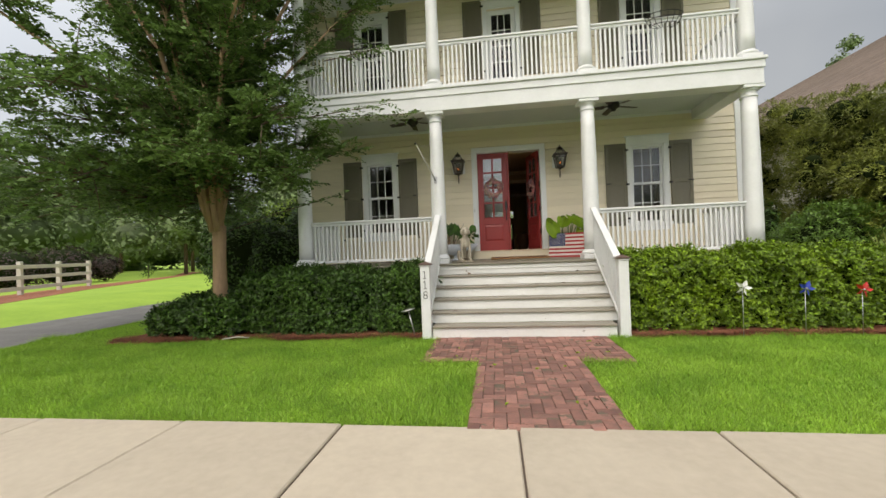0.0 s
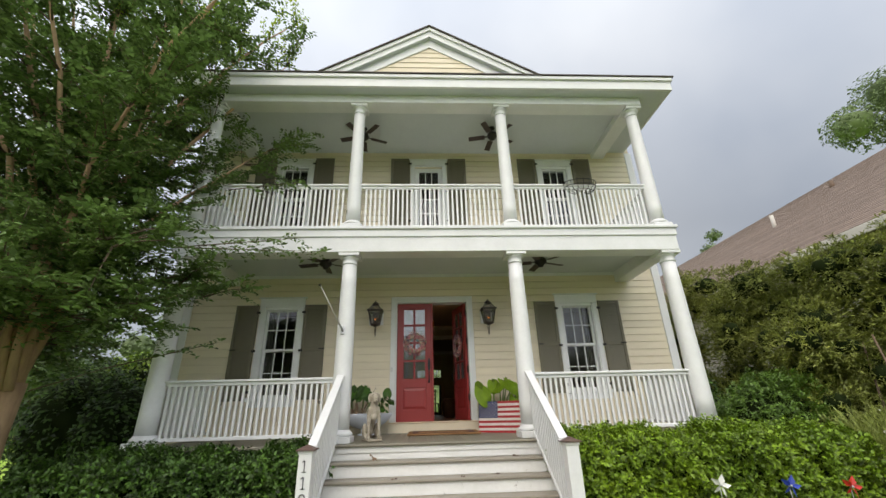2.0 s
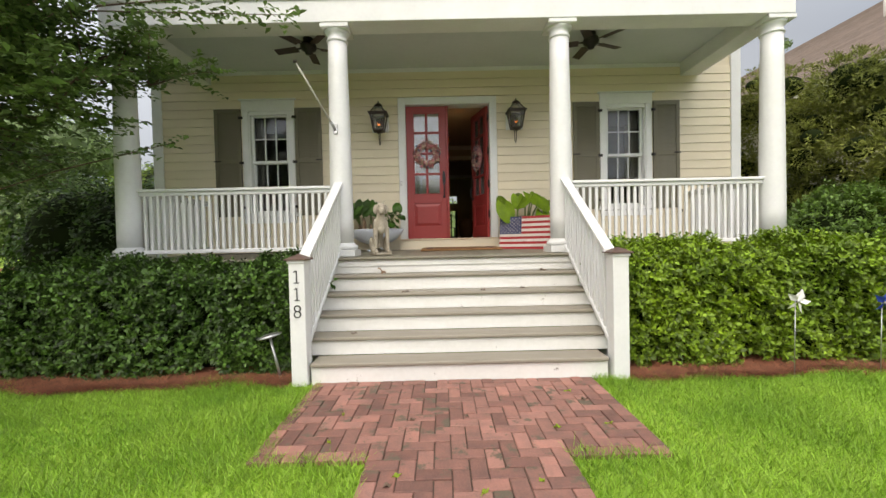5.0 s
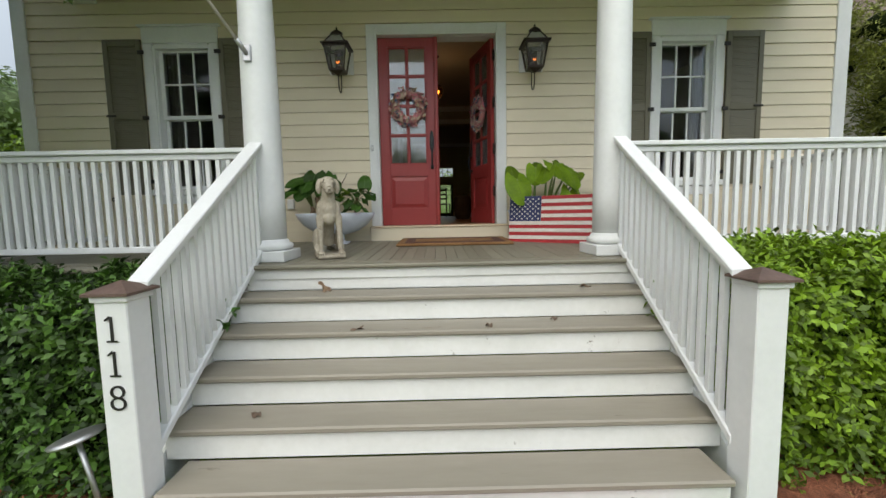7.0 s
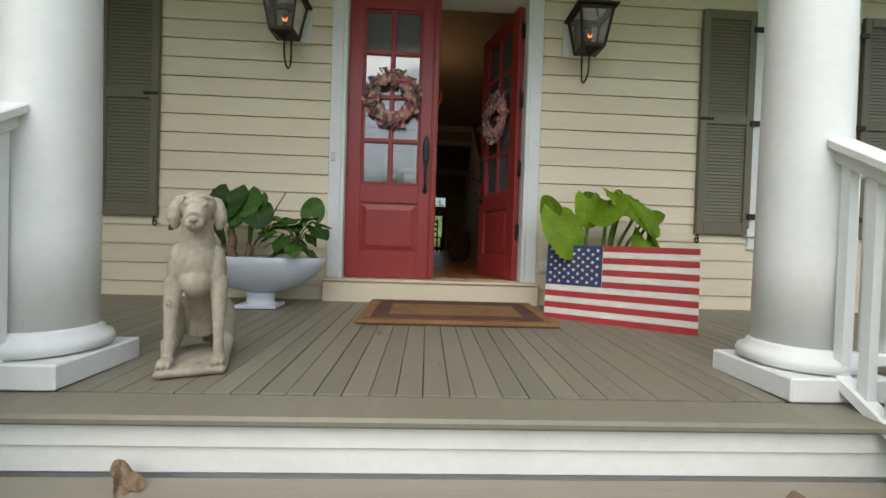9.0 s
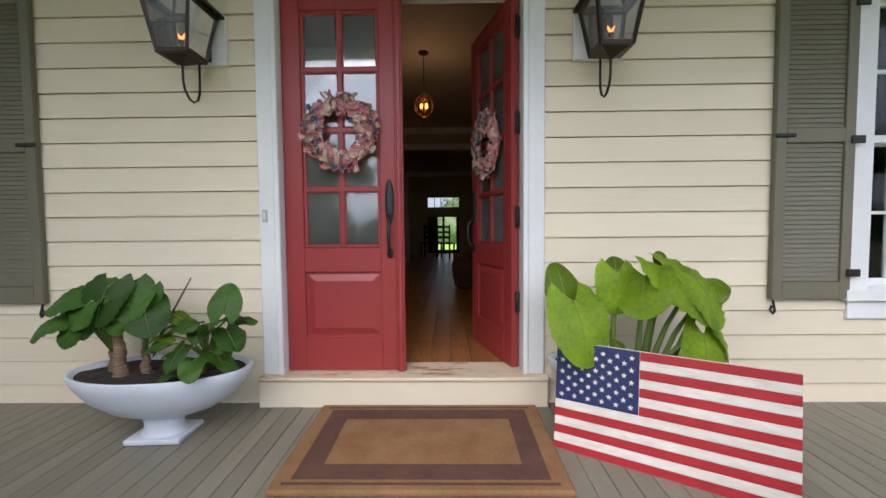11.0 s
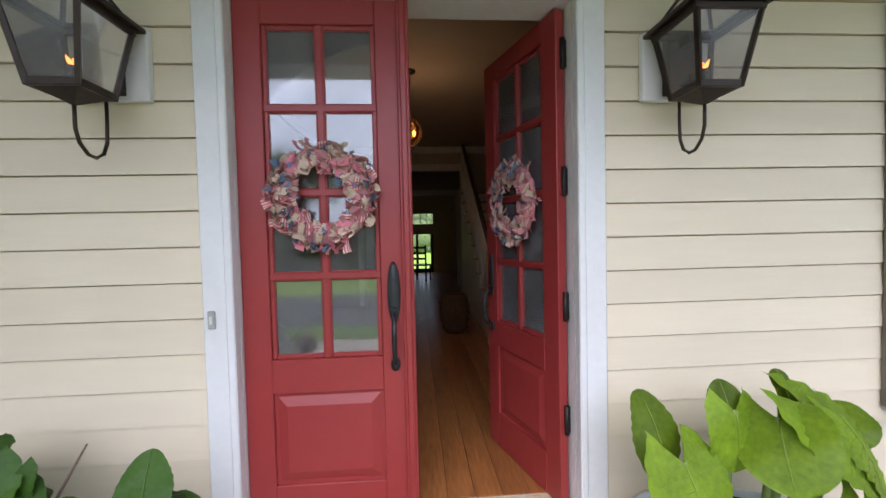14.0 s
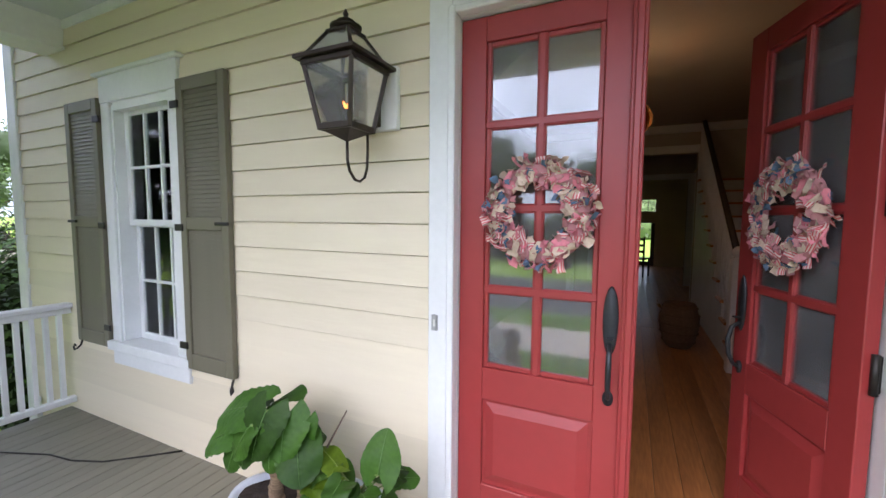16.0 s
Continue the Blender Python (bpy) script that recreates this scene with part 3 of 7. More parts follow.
COLX = (-4.10, -1.40, 1.40, 4.10)
c0 = column(0.142, 0.117, 3.95 - deck_z(-1.69), 0.19, "tall round white column on the lower porch")
c0.matrix_basis = pose(COLX[0], -1.69, deck_z(-1.69))
for x in COLX[1:]:
    copy_thing(c0, pose(x, -1.69, deck_z(-1.69)))
c1 = column(0.122, 0.102, 7.10 - 4.40, 0.165, "round white column on the upper porch")
c1.matrix_basis = pose(COLX[0], -1.69, 4.40)
for x in COLX[1:]:
    copy_thing(c1, pose(x, -1.69, 4.40))


# ---- railings ----
def railing(length, h, gap, label, z_bot=0.085, pitch=0.082, slope=0.0, slope_b=None, lean=0.0):
    """Runs along local x from 0; h: height of the top over local 0; slope: fall along the run."""
    r = thing("railing", label, "railing", "porch railings")
    sb = slope if slope_b is None else slope_b

    def bar(x0, x1, w, za, zb, s):
        mb = MB()
        y = w / 2
        b = 0.006
        pr = [(-y + b, za), (y - b, za), (y, za + b), (y, zb - b), (y - b, zb), (-y + b, zb), (-y, zb - b), (-y, za + b)]
        mb.add([(x, p, q - s * x) for x in (x0, x1) for p, q in pr],
               [tuple(range(8)), tuple(range(15, 7, -1))] + [(i, (i + 1) % 8, 8 + (i + 1) % 8, 8 + i) for i in range(8)])
        return mb
    part("top_rail", bar(0, length, 0.105, h - 0.036, h, slope), M_WHITE, r)
    part("sub_rail", bar(0, length, 0.05, h - 0.085, h - 0.037, slope), M_WHITE, r)
    part("bottom_rail", bar(0, length, 0.055, z_bot - 0.005, z_bot + 0.045, sb), M_WHITE, r)
    n = int((length - gap) / pitch)
    off = (length - (n - 1) * pitch) / 2
    for k in range(n):
        x = off + k * pitch
        b = 0.0155
        za, zb = z_bot + 0.040 - sb * x, h - 0.08 - slope * x
        mb = MB()
        mb.add([(x + dx * b, dy * b, za - sb * dx * b) for dx, dy in ((-1, -1), (1, -1), (1, 1), (-1, 1))]
               + [(x + dx * b, dy * b, zb - slope * dx * b) for dx, dy in ((-1, -1), (1, -1), (1, 1), (-1, 1))],
               [(3, 2, 1, 0), (4, 5, 6, 7), (0, 1, 5, 4), (1, 2, 6, 5), (2, 3, 7, 6), (3, 0, 4, 7)])
        part("baluster", mb, M_WHITE, r)
    return r


RL = "white painted wooden railing with square balusters between columns"
L1 = 4.10 - 1.40 - 0.26
zd = deck_z(-1.69)
r0 = railing(L1, 0.90, 0.05, RL)
r0.matrix_basis = pose(-4.10 + 0.13, -1.69, zd)
copy_thing(r0, pose(1.40 + 0.13, -1.69, zd))
rs = railing(1.69 - 0.13 - 0.02, 0.90, 0.05, "white wooden side railing of the lower porch", slope=0.0)
rs.matrix_basis = pose(-4.10, -0.02, deck_z(-0.8), 0, 0, -90)
copy_thing(rs, pose(4.10, -0.02, deck_z(-0.8), 0, 0, -90))
r2 = railing(L1 + 0.03, 0.93, 0.05, "white wooden railing of the upper porch", z_bot=0.06)
r2.matrix_basis = pose(-4.10 + 0.115, -1.69, 4.40)
copy_thing(r2, pose(1.40 + 0.115, -1.69, 4.40))
r3 = railing(2.8 - 0.23, 0.93, 0.05, "white wooden railing of the upper porch", z_bot=0.06)
r3.matrix_basis = pose(-1.40 + 0.115, -1.69, 4.40)
r4 = railing(1.69 - 0.115, 0.93, 0.05, "white wooden side railing of the upper porch", z_bot=0.06)
r4.matrix_basis = pose(-4.10, 0.0, 4.40, 0, 0, -90)
copy_thing(r4, pose(4.10, 0.0, 4.40, 0, 0, -90))
# stair rails fall from the columns to the newels, along -y
for sx in (-1, 1):
    r = railing(1.30, 2.005, -0.06, "white sloping stair railing with square balusters and chipped paint", z_bot=1.165, slope=0.655, slope_b=0.665)
    r.matrix_basis = pose(sx * 1.405, -1.825, 0, 0, 0, -90)


# ---- newel posts ----
def newel(x):
    p = thing("newel_post", "square white newel post with a brown pyramid cap", "post", "newel posts")
    p.matrix_basis = pose(x, -3.172, 0)
    part("post", MB().cbox(-0.071, 0.071, -0.071, 0.071, -0.02, 1.098, 0.005), M_WHITE, p)
    part("cap_trim", MB().cbox(-0.082, 0.082, -0.082, 0.082, 1.085, 1.112, 0.004), M_WHITE, p)
    part("cap", MB().add([(-0.1, -0.1, 1.114), (0.1, -0.1, 1.114), (0.1, 0.1, 1.114), (-0.1, 0.1, 1.114),
                          (-0.1, -0.1, 1.126), (0.1, -0.1, 1.126), (0.1, 0.1, 1.126), (-0.1, 0.1, 1.126), (0, 0, 1.172)],
                         [(3, 2, 1, 0), (0, 1, 5, 4), (1, 2, 6, 5), (2, 3, 7, 6), (3, 0, 4, 7), (4, 5, 8), (5, 6, 8), (6, 7, 8), (7, 4, 8)]),
         M_CAP, p, "weathered brown pyramid cap")
    return p


np_l, np_r = newel(-1.437), newel(1.455)


def text_mesh(body, size, depth, material, name):
    cu = bpy.data.curves.new(name, "FONT")
    cu.body, cu.size, cu.extrude, cu.align_x, cu.offset = body, size, depth, "CENTER", -0.0035
    tmp = new(name, cu)
    dg = bpy.context.evaluated_depsgraph_get()
    me = bpy.data.meshes.new_from_object(tmp.evaluated_get(dg))
    bpy.data.objects.remove(tmp)
    me.materials.clear()
    me.materials.append(material)
    return me


for k, ch in enumerate("118"):
    part("house_number", text_mesh(ch, 0.172, 0.003, M_NUMBER, "house_number"), M_NUMBER, np_l, "dark metal numeral",
         m=pose(0.0, -0.0745, 0.908 - 0.155 * k, 90))
    if ch == "1":
        zc = 0.908 - 0.155 * k
        part("serif", MB().cbox(-0.024, 0.024, -0.0775, -0.0746, zc + 0.0005, zc + 0.009, 0.001), M_NUMBER, np_l)
        part("serif", MB().add([(x, y, z) for y in (-0.0775, -0.0746) for x, z in ((-0.006, zc + 0.119), (-0.028, zc + 0.100), (-0.025, zc + 0.094), (-0.006, zc + 0.104))],
                               [(0, 1, 2, 3), (7, 6, 5, 4), (0, 4, 5, 1), (1, 5, 6, 2), (2, 6, 7, 3), (3, 7, 4, 0)]), M_NUMBER, np_l)


# ---- windows, shutters ----
def window(name, x, z_top, z_bot, hw, head, rows, sill=True):
    """A white double-hung window: casing, head, sill, two sashes with muntins, a pane in each light."""
    w = thing(name, "white double-hung sash window with small panes", "window", kind="structure")
    cw = 0.105
    gx = hw - 0.045
    for s in (-1, 1):
        a, b = sorted((x + s * (hw + 0.02), x + s * (hw + 0.02 + cw)))
        part("casing", MB().cbox(a, b, -0.030, 0.02, z_bot - 0.1, z_top + 0.08, 0.004), M_WHITE, w)
        a, b = sorted((x + s * hw, x + s * (hw + 0.025)))
        part("jamb", MB().box(a, b, -0.012, 0.19, z_bot - 0.08, z_top + 0.06), M_WHITE, w)
    part("head", MB().cbox(x - hw - 0.13, x + hw + 0.13, -0.034, 0.02, z_top + 0.081, z_top + 0.081 + head, 0.004)
         .cbox(x - hw - 0.165, x + hw + 0.165, -0.06, 0.02, z_top + 0.081 + head, z_top + 0.105 + head, 0.006), M_WHITE, w)
    part("jamb", MB().box(x - hw, x + hw, -0.012, 0.19, z_top + 0.025, z_top + 0.08), M_WHITE, w)
    if sill:
        part("sill", MB().cbox(x - hw - 0.16, x + hw + 0.16, -0.055, 0.19, z_bot - 0.155, z_bot - 0.085, 0.006), M_WHITE, w)
        part("apron", MB().cbox(x - hw - 0.13, x + hw + 0.13, -0.03, 0.013, z_bot - 0.26, z_bot - 0.156, 0.004), M_WHITE, w)
    zm = (z_top + z_bot) / 2 - 0.01
    for zb, zt, y in ((zm + 0.0, z_top + 0.045, 0.055), (z_bot - 0.085, zm + 0.035, 0.095)):
        s = part("sash", MB().cbox(x - hw, x - gx, y, y + 0.035, zb, zt, 0.003).cbox(x + gx, x + hw, y, y + 0.035, zb, zt, 0.003)
                 .cbox(x - gx, x + gx, y, y + 0.035, zt - 0.045, zt, 0.003).cbox(x - gx, x + gx, y, y + 0.035, zb, zb + 0.045, 0.003), M_WHITE, w)
        ga, gb = zb + 0.045, zt - 0.045
        for k in (1, 2):
            xx = x - gx + 2 * gx * k / 3
            part("muntin", MB().box(xx - 0.009, xx + 0.009, y + 0.004, y + 0.030, ga, gb), M_WHITE, s)
        for k in range(1, rows):
            zz = ga + (gb - ga) * k / rows
            part("muntin", MB().box(x - gx, x + gx, y + 0.0045, y + 0.0295, zz - 0.009, zz + 0.009), M_WHITE, s)
        for i in range(3):
            for j in range(rows):
                p = part("pane", MB().box(x - gx + 2 * gx * i / 3, x - gx + 2 * gx * (i + 1) / 3, y + 0.015, y + 0.018,
                                          ga + (gb - ga) * j / rows, ga + (gb - ga) * (j + 1) / rows), M_GLASS, s)
                p.visible_shadow = False
    return w


window("window_1", WIN_X[0], 3.41, 1.87, 0.315, 0.18, 2)
window("window_2", WIN_X[1], 3.41, 1.87, 0.315, 0.18, 2)
window("window_3", UP_X[0], 6.78, 5.25, 0.30, 0.16, 2)
window("window_4", UP_X[2], 6.78, 5.25, 0.30, 0.16, 2)

# ---- more materials ----
M_DOORGLASS = glass_mat("door_glass", (0.80, 0.82, 0.81), 0.05, 0.13)
M_DOORGLASS.node_tree.nodes["Fresnel"].inputs["IOR"].default_value = 2.3
M_LAMPGLASS = glass_mat("lantern_glass", (0.82, 0.80, 0.76), 0.15, 0.22)
M_LAMPGLASS.node_tree.nodes["Fresnel"].inputs["IOR"].default_value = 1.25
M_FLAME = glow_mat("gas_flame", (1.0, 0.27, 0.05), 1.6)
M_BULB = glow_mat("warm_bulb", (1.0, 0.50, 0.16), 6.0)
M_AMBER = glass_mat("amber_glass", (0.85, 0.42, 0.12))
M_HANDLE = mat("dark_bronze_handle", (0.05, 0.055, 0.06), (0.03, 0.03, 0.032), 10, 0.42, metal=0.6)
M_STONE = mat("cast_stone", (0.46, 0.415, 0.33), (0.24, 0.205, 0.15), 4, 0.88, bump=0.3, bscale=110, fine=0.35, dirt=((0.13, 0.11, 0.08), 7.0, 0.60))
M_POT = mat("glazed_grey_pot", (0.60, 0.64, 0.70), (0.52, 0.56, 0.62), 5, 0.33, bump=0.06)
M_SOIL = mat("dark_soil", (0.035, 0.022, 0.015), (0.018, 0.012, 0.009), 20, 0.95, bump=1.0, bscale=60)
M_LEAF_D = mat("dark_heart_leaf", (0.052, 0.130, 0.013), (0.024, 0.072, 0.008), 6, 0.45, trans=0.22, rnd=0.35, bump=0.15, bscale=40, spec=0.3)
M_LEAF_L = mat("bright_ear_leaf", (0.165, 0.265, 0.012), (0.070, 0.125, 0.009), 6, 0.42, trans=0.25, rnd=0.6, bump=0.15, bscale=40, spec=0.28)
M_LEAFRIB = mat("dark_leaf_rib", (0.085, 0.18, 0.035), (0.07, 0.15, 0.03), 10, 0.5)
M_STEM = mat("green_stem", (0.20, 0.28, 0.07), (0.12, 0.19, 0.05), 10, 0.5)
M_CAUDEX = mat("scaly_stem", (0.085, 0.042, 0.024), (0.36, 0.25, 0.15), 16, 0.8, bump=0.9, bscale=50, stretch=(1, 1, 7))
M_VEIN = mat("pale_vein", (0.20, 0.29, 0.03), (0.17, 0.25, 0.025), 10, 0.5)
M_COIR = mat("coir_mat", (0.33, 0.18, 0.075), (0.23, 0.11, 0.04), 7, 0.95, bump=1.0, bscale=250)
M_COIR_D = mat("dark_coir_border", (0.15, 0.065, 0.042), (0.085, 0.036, 0.027), 7, 0.95, bump=1.0, bscale=250)
M_FRED = mat("flag_red_paint", (0.45, 0.016, 0.020), (0.27, 0.010, 0.013), 5, 0.5, bump=0.25, fine=0.5, stretch=(0.3, 1, 1))
M_FWHITE = mat("flag_white_paint", (0.74, 0.71, 0.66), (0.54, 0.49, 0.42), 5, 0.5, bump=0.25, fine=0.5, stretch=(0.3, 1, 1))
M_FBLUE = mat("flag_blue_paint", (0.012, 0.022, 0.10), (0.006, 0.012, 0.06), 6, 0.5, bump=0.1)
M_RIB = [mat("pink_cloth", (0.70, 0.26, 0.30), (0.58, 0.17, 0.21), 40, 0.9, bump=0.3),
         mat("cream_cloth", (0.66, 0.52, 0.40), (0.50, 0.38, 0.29), 40, 0.9, bump=0.3),
         mat("blue_cloth", (0.12, 0.19, 0.28), (0.09, 0.14, 0.22), 40, 0.9, bump=0.3),
         mat("rose_cloth", (0.55, 0.26, 0.27), (0.45, 0.2, 0.21), 40, 0.9, bump=0.3)]
rib_s = mat("striped_cloth", (0.6, 0.08, 0.1), (0.7, 0.6, 0.55), 40, 0.9)
wv = rib_s.node_tree.nodes.new("ShaderNodeTexWave")
wv.inputs["Scale"].default_value = 28
rib_s.node_tree.links.new(rib_s.node_tree.nodes["Texture Coordinate"].outputs["Object"], wv.inputs["Vector"])
for lk in list(rib_s.node_tree.links):
    if lk.to_node.type == "MIX" and lk.to_node.data_type == "RGBA" and lk.to_socket == lk.to_node.inputs[0]:
        rib_s.node_tree.links.new(wv.outputs["Fac"], lk.to_socket)
M_RIB.append(rib_s)
M_BARK = mat("smooth_mottled_bark", (0.50, 0.33, 0.19), (0.30, 0.185, 0.11), 3.5, 0.7, bump=0.3, bscale=14, stretch=(1, 1, 0.25))
M_TWIG = mat("grey_brown_twig", (0.16, 0.105, 0.07), (0.10, 0.07, 0.05), 8, 0.85)
M_TREELEAF = mat("tree_leaf", (0.165, 0.265, 0.07), (0.085, 0.155, 0.038), 1.2, 0.42, trans=0.40, island=0.5)
M_NEWLEAF = mat("young_tree_leaf", (0.36, 0.50, 0.04), (0.24, 0.38, 0.03), 2, 0.45, trans=0.55, island=0.3)
M_HEDGE_D = mat("dark_hedge_leaf", (0.062, 0.135, 0.013), (0.030, 0.076, 0.009), 1.5, 0.52, trans=0.12, island=0.8)
M_HEDGE_L = mat("bright_hedge_leaf", (0.22, 0.34, 0.016), (0.09, 0.17, 0.011), 1.3, 0.48, trans=0.2, island=0.65)
M_SHRUB = mat("olive_shrub_leaf", (0.30, 0.335, 0.06), (0.13, 0.165, 0.034), 0.9, 0.5, trans=0.2, island=0.5)
M_SHRUBG = mat("green_shrub_leaf", (0.13, 0.24, 0.028), (0.075, 0.15, 0.019), 1.2, 0.4, trans=0.18, island=0.45)
M_PURPLE = mat("purple_brown_leaf", (0.060, 0.030, 0.024), (0.030, 0.018, 0.014), 1.2, 0.5, trans=0.1, island=0.6)
M_MEADOW = mat("pale_shrub_leaf", (0.33, 0.38, 0.095), (0.22, 0.27, 0.06), 1.2, 0.5, trans=0.25, island=0.4)
# distance haze is mixed into this leaf colour as a pale tint
M_FARLEAF = mat("hazed_tree_leaf", (0.20, 0.27, 0.105), (0.12, 0.18, 0.07), 0.3, 0.6, trans=0.25, island=0.45)
# near-black core colour, puts the shade inside hedges and shrubs
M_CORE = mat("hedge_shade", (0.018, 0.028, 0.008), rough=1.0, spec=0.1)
M_GRASS = mat("grass_blade", (0.34, 0.53, 0.066), (0.17, 0.34, 0.030), 1.6, 0.5, trans=0.3, island=0.45)
M_FENCE = mat("fence_paint", (0.62, 0.58, 0.52), (0.5, 0.47, 0.42), 3, 0.7)
M_NWALL = mat("neighbour_wall", (0.70, 0.67, 0.60), (0.62, 0.59, 0.53), 1, 0.7)
M_NROOF = mat("neighbour_shingle", (0.27, 0.205, 0.165), (0.19, 0.145, 0.118), 6, 0.95, bump=0.5, bscale=30, island=0.15)
M_BASKET = mat("wicker", (0.16, 0.09, 0.045), (0.10, 0.055, 0.03), 30, 0.8, bump=0.8, bscale=90)
M_STEEL = mat("brushed_steel", (0.55, 0.55, 0.55), (0.45, 0.45, 0.46), 10, 0.35, metal=0.9)
M_PINW = mat("white_plastic", (0.78, 0.78, 0.74), rough=0.35)
M_PINB = mat("blue_plastic", (0.02, 0.05, 0.35), rough=0.35)
M_PINR = mat("red_plastic", (0.55, 0.03, 0.02), rough=0.35)

# ---- front door ----
ZD = 1.297
structure("door_sill", MB().cbox(-0.845, 0.845, -0.075, 0.19, 1.06, 1.268, 0.005), M_SIDING, "cream boxed step under the front door", "sill")
structure("threshold", MB().cbox(-0.845, 0.845, -0.090, 0.19, 1.2685, 1.292, 0.006), M_SILLWOOD, "worn wooden threshold with flaking paint", "sill")
frame_ob = thing("door_frame", "white painted casing round the double front door", "door frame", kind="structure")
for s in (-1, 1):
    a, b = sorted((s * 0.722, s * 0.830))
    part("casing", MB().cbox(a, b, -0.032, 0.013, 1.2925, 3.670, 0.004), M_WHITE, frame_ob)
    a, b = sorted((s * 0.7055, s * 0.738))
    part("bead", MB().cbox(a, b, -0.043, 0.013, 1.2928, 3.575, 0.005), M_WHITE, frame_ob)
    a, b = sorted((s * 0.7055, s * 0.72))
    part("jamb", MB().box(a, b, 0.0135, 0.19, 1.2925, 3.555), M_WHITE, frame_ob)
part("casing", MB().cbox(-0.7215, 0.7215, -0.0325, 0.013, 3.57, 3.670, 0.004), M_WHITE, frame_ob)
part("bead", MB().cbox(-0.705, 0.705, -0.0435, 0.013, 3.5425, 3.5695, 0.005), M_WHITE, frame_ob)
for z in (1.70, 2.22, 2.78, 3.34):
    part("hinge", MB().cbox(0.680, 0.7052, 0.072, 0.150, z - 0.06, z + 0.06, 0.002).tube([(0.686, 0.068, z - 0.065), (0.686, 0.068, z + 0.065)], 0.011, 10), M_IRON, frame_ob, "black door hinge")
part("jamb", MB().box(-0.705, 0.705, 0.0135, 0.19, 3.543, 3.555), M_WHITE, frame_ob)


def leaf_door(name, s, label):
    """A door leaf along local x from its hinge (s: direction), outer face at y = 0, foot at z = 0."""
    d = tagged(new(name), label, "door", "front doors")
    W, H, T = 0.688, 2.238, 0.045
    rows = [0.745, 1.095, 1.445, 1.795, 2.135]
    gx0, gx1, gm = 0.112, 0.575, 0.3435
    mb = MB()

    def bx(x0, x1, z0, z1, y0=0.0, y1=T, b=0.003):
        a, c = sorted((s * x0, s * x1))
        mb.cbox(a, c, y0, y1, z0, z1, b)
    bx(0, gx0, 0, H)
    bx(gx1, W, 0, H)
    bx(gx0, gx1, rows[-1], H)
    bx(gx0, gx1, 0.60, rows[0])
    bx(gx0, gx1, 0.0, 0.205)
    part("frame", mb, M_DOOR, d)
    mb = MB()
    bx(gm - 0.013, gm + 0.013, rows[0], rows[-1], 0.006, T - 0.006)
    for k, z in enumerate(rows[1:-1]):
        bx(gx0, gx1, z - 0.014, z + 0.014, 0.0055, T - 0.0055)
    part("muntins", mb, M_DOOR, d)
    mb = MB()
    for x0, x1 in ((gx0, gm), (gm, gx1)):
        for z0, z1 in zip(rows, rows[1:]):
            for a, b, c, e in ((x0, x0 + 0.02, z0, z1), (x1 - 0.02, x1, z0, z1), (x0 + 0.02, x1 - 0.02, z0, z0 + 0.02), (x0 + 0.02, x1 - 0.02, z1 - 0.02, z1)):
                bx(a, b, c, e, 0.010, T - 0.010, 0.004)
    part("glazing_bead", mb, M_DOOR, d)
    for x0, x1 in ((gx0, gm), (gm, gx1)):
        for z0, z1 in zip(rows, rows[1:]):
            a, c = sorted((s * x0, s * x1))
            p = part("pane", MB().box(a, c, T / 2 - 0.002, T / 2 + 0.002, z0, z1), M_DOORGLASS, d)
            p.visible_shadow = False
    # raised panel
    mb = MB()
    a, c = sorted((s * gx0, s * gx1))
    mb.box(a, c, 0.016, T - 0.016, 0.205, 0.60)
    i1, i2 = 0.016, 0.055
    pts = [(a + i1, 0.0155, 0.205 + i1), (c - i1, 0.0155, 0.205 + i1), (c - i1, 0.0155, 0.60 - i1), (a + i1, 0.0155, 0.60 - i1),
           (a + i2, 0.002, 0.205 + i2), (c - i2, 0.002, 0.205 + i2), (c - i2, 0.002, 0.60 - i2), (a + i2, 0.002, 0.60 - i2)]
    mb.add(pts, [(0, 1, 5, 4), (1, 2, 6, 5), (2, 3, 7, 6), (3, 0, 4, 7), (4, 5, 6, 7)])
    part("panel", mb, M_DOOR, d)
    # handle set: long oval plate, bowed grip
    hx = s * 0.628
    h = part("handle", MB().lathe([(0.001, -0.006), (0.9, -0.006), (1.0, 0.0), (0.9, 0.005), (0.001, 0.007)], 24,
                                  pose(hx, -0.006, 1.015, 90) @ Matrix.Diagonal((0.028, 0.135, 1, 1))), M_HANDLE, d, "dark bronze handle set")
    part("grip", MB().tube([(hx, -0.010, 0.925), (hx, -0.045, 0.90), (hx, -0.058, 0.84), (hx, -0.052, 0.77), (hx, -0.03, 0.725), (hx, -0.012, 0.715)],
                           [0.008, 0.010, 0.011, 0.010, 0.009, 0.010], 10)
         .lathe([(0.001, -0.004), (1, -0.004), (1, 0.004), (0.001, 0.006)], 16, pose(hx, -0.004, 0.71, 90) @ Matrix.Diagonal((0.02, 0.03, 1, 1))), M_HANDLE, h)
    part("thumb_latch", MB().cbox(hx - 0.012, hx + 0.012, -0.04, -0.005, 0.945, 0.952, 0.002), M_HANDLE, h)
    return d


dl = leaf_door("door_1", 1, "closed red panelled door leaf with eight glass lights")
dl.matrix_basis = pose(-0.7035, 0.03, ZD)
part("astragal", MB().cbox(0.664, 0.716, -0.020, -0.0005, 0.0, 2.235, 0.005).cbox(0.676, 0.704, -0.030, -0.0205, 0.0, 2.235, 0.005), M_DOOR, dl)
dr = leaf_door("door_2", -1, "red panelled door leaf standing open into the hall")
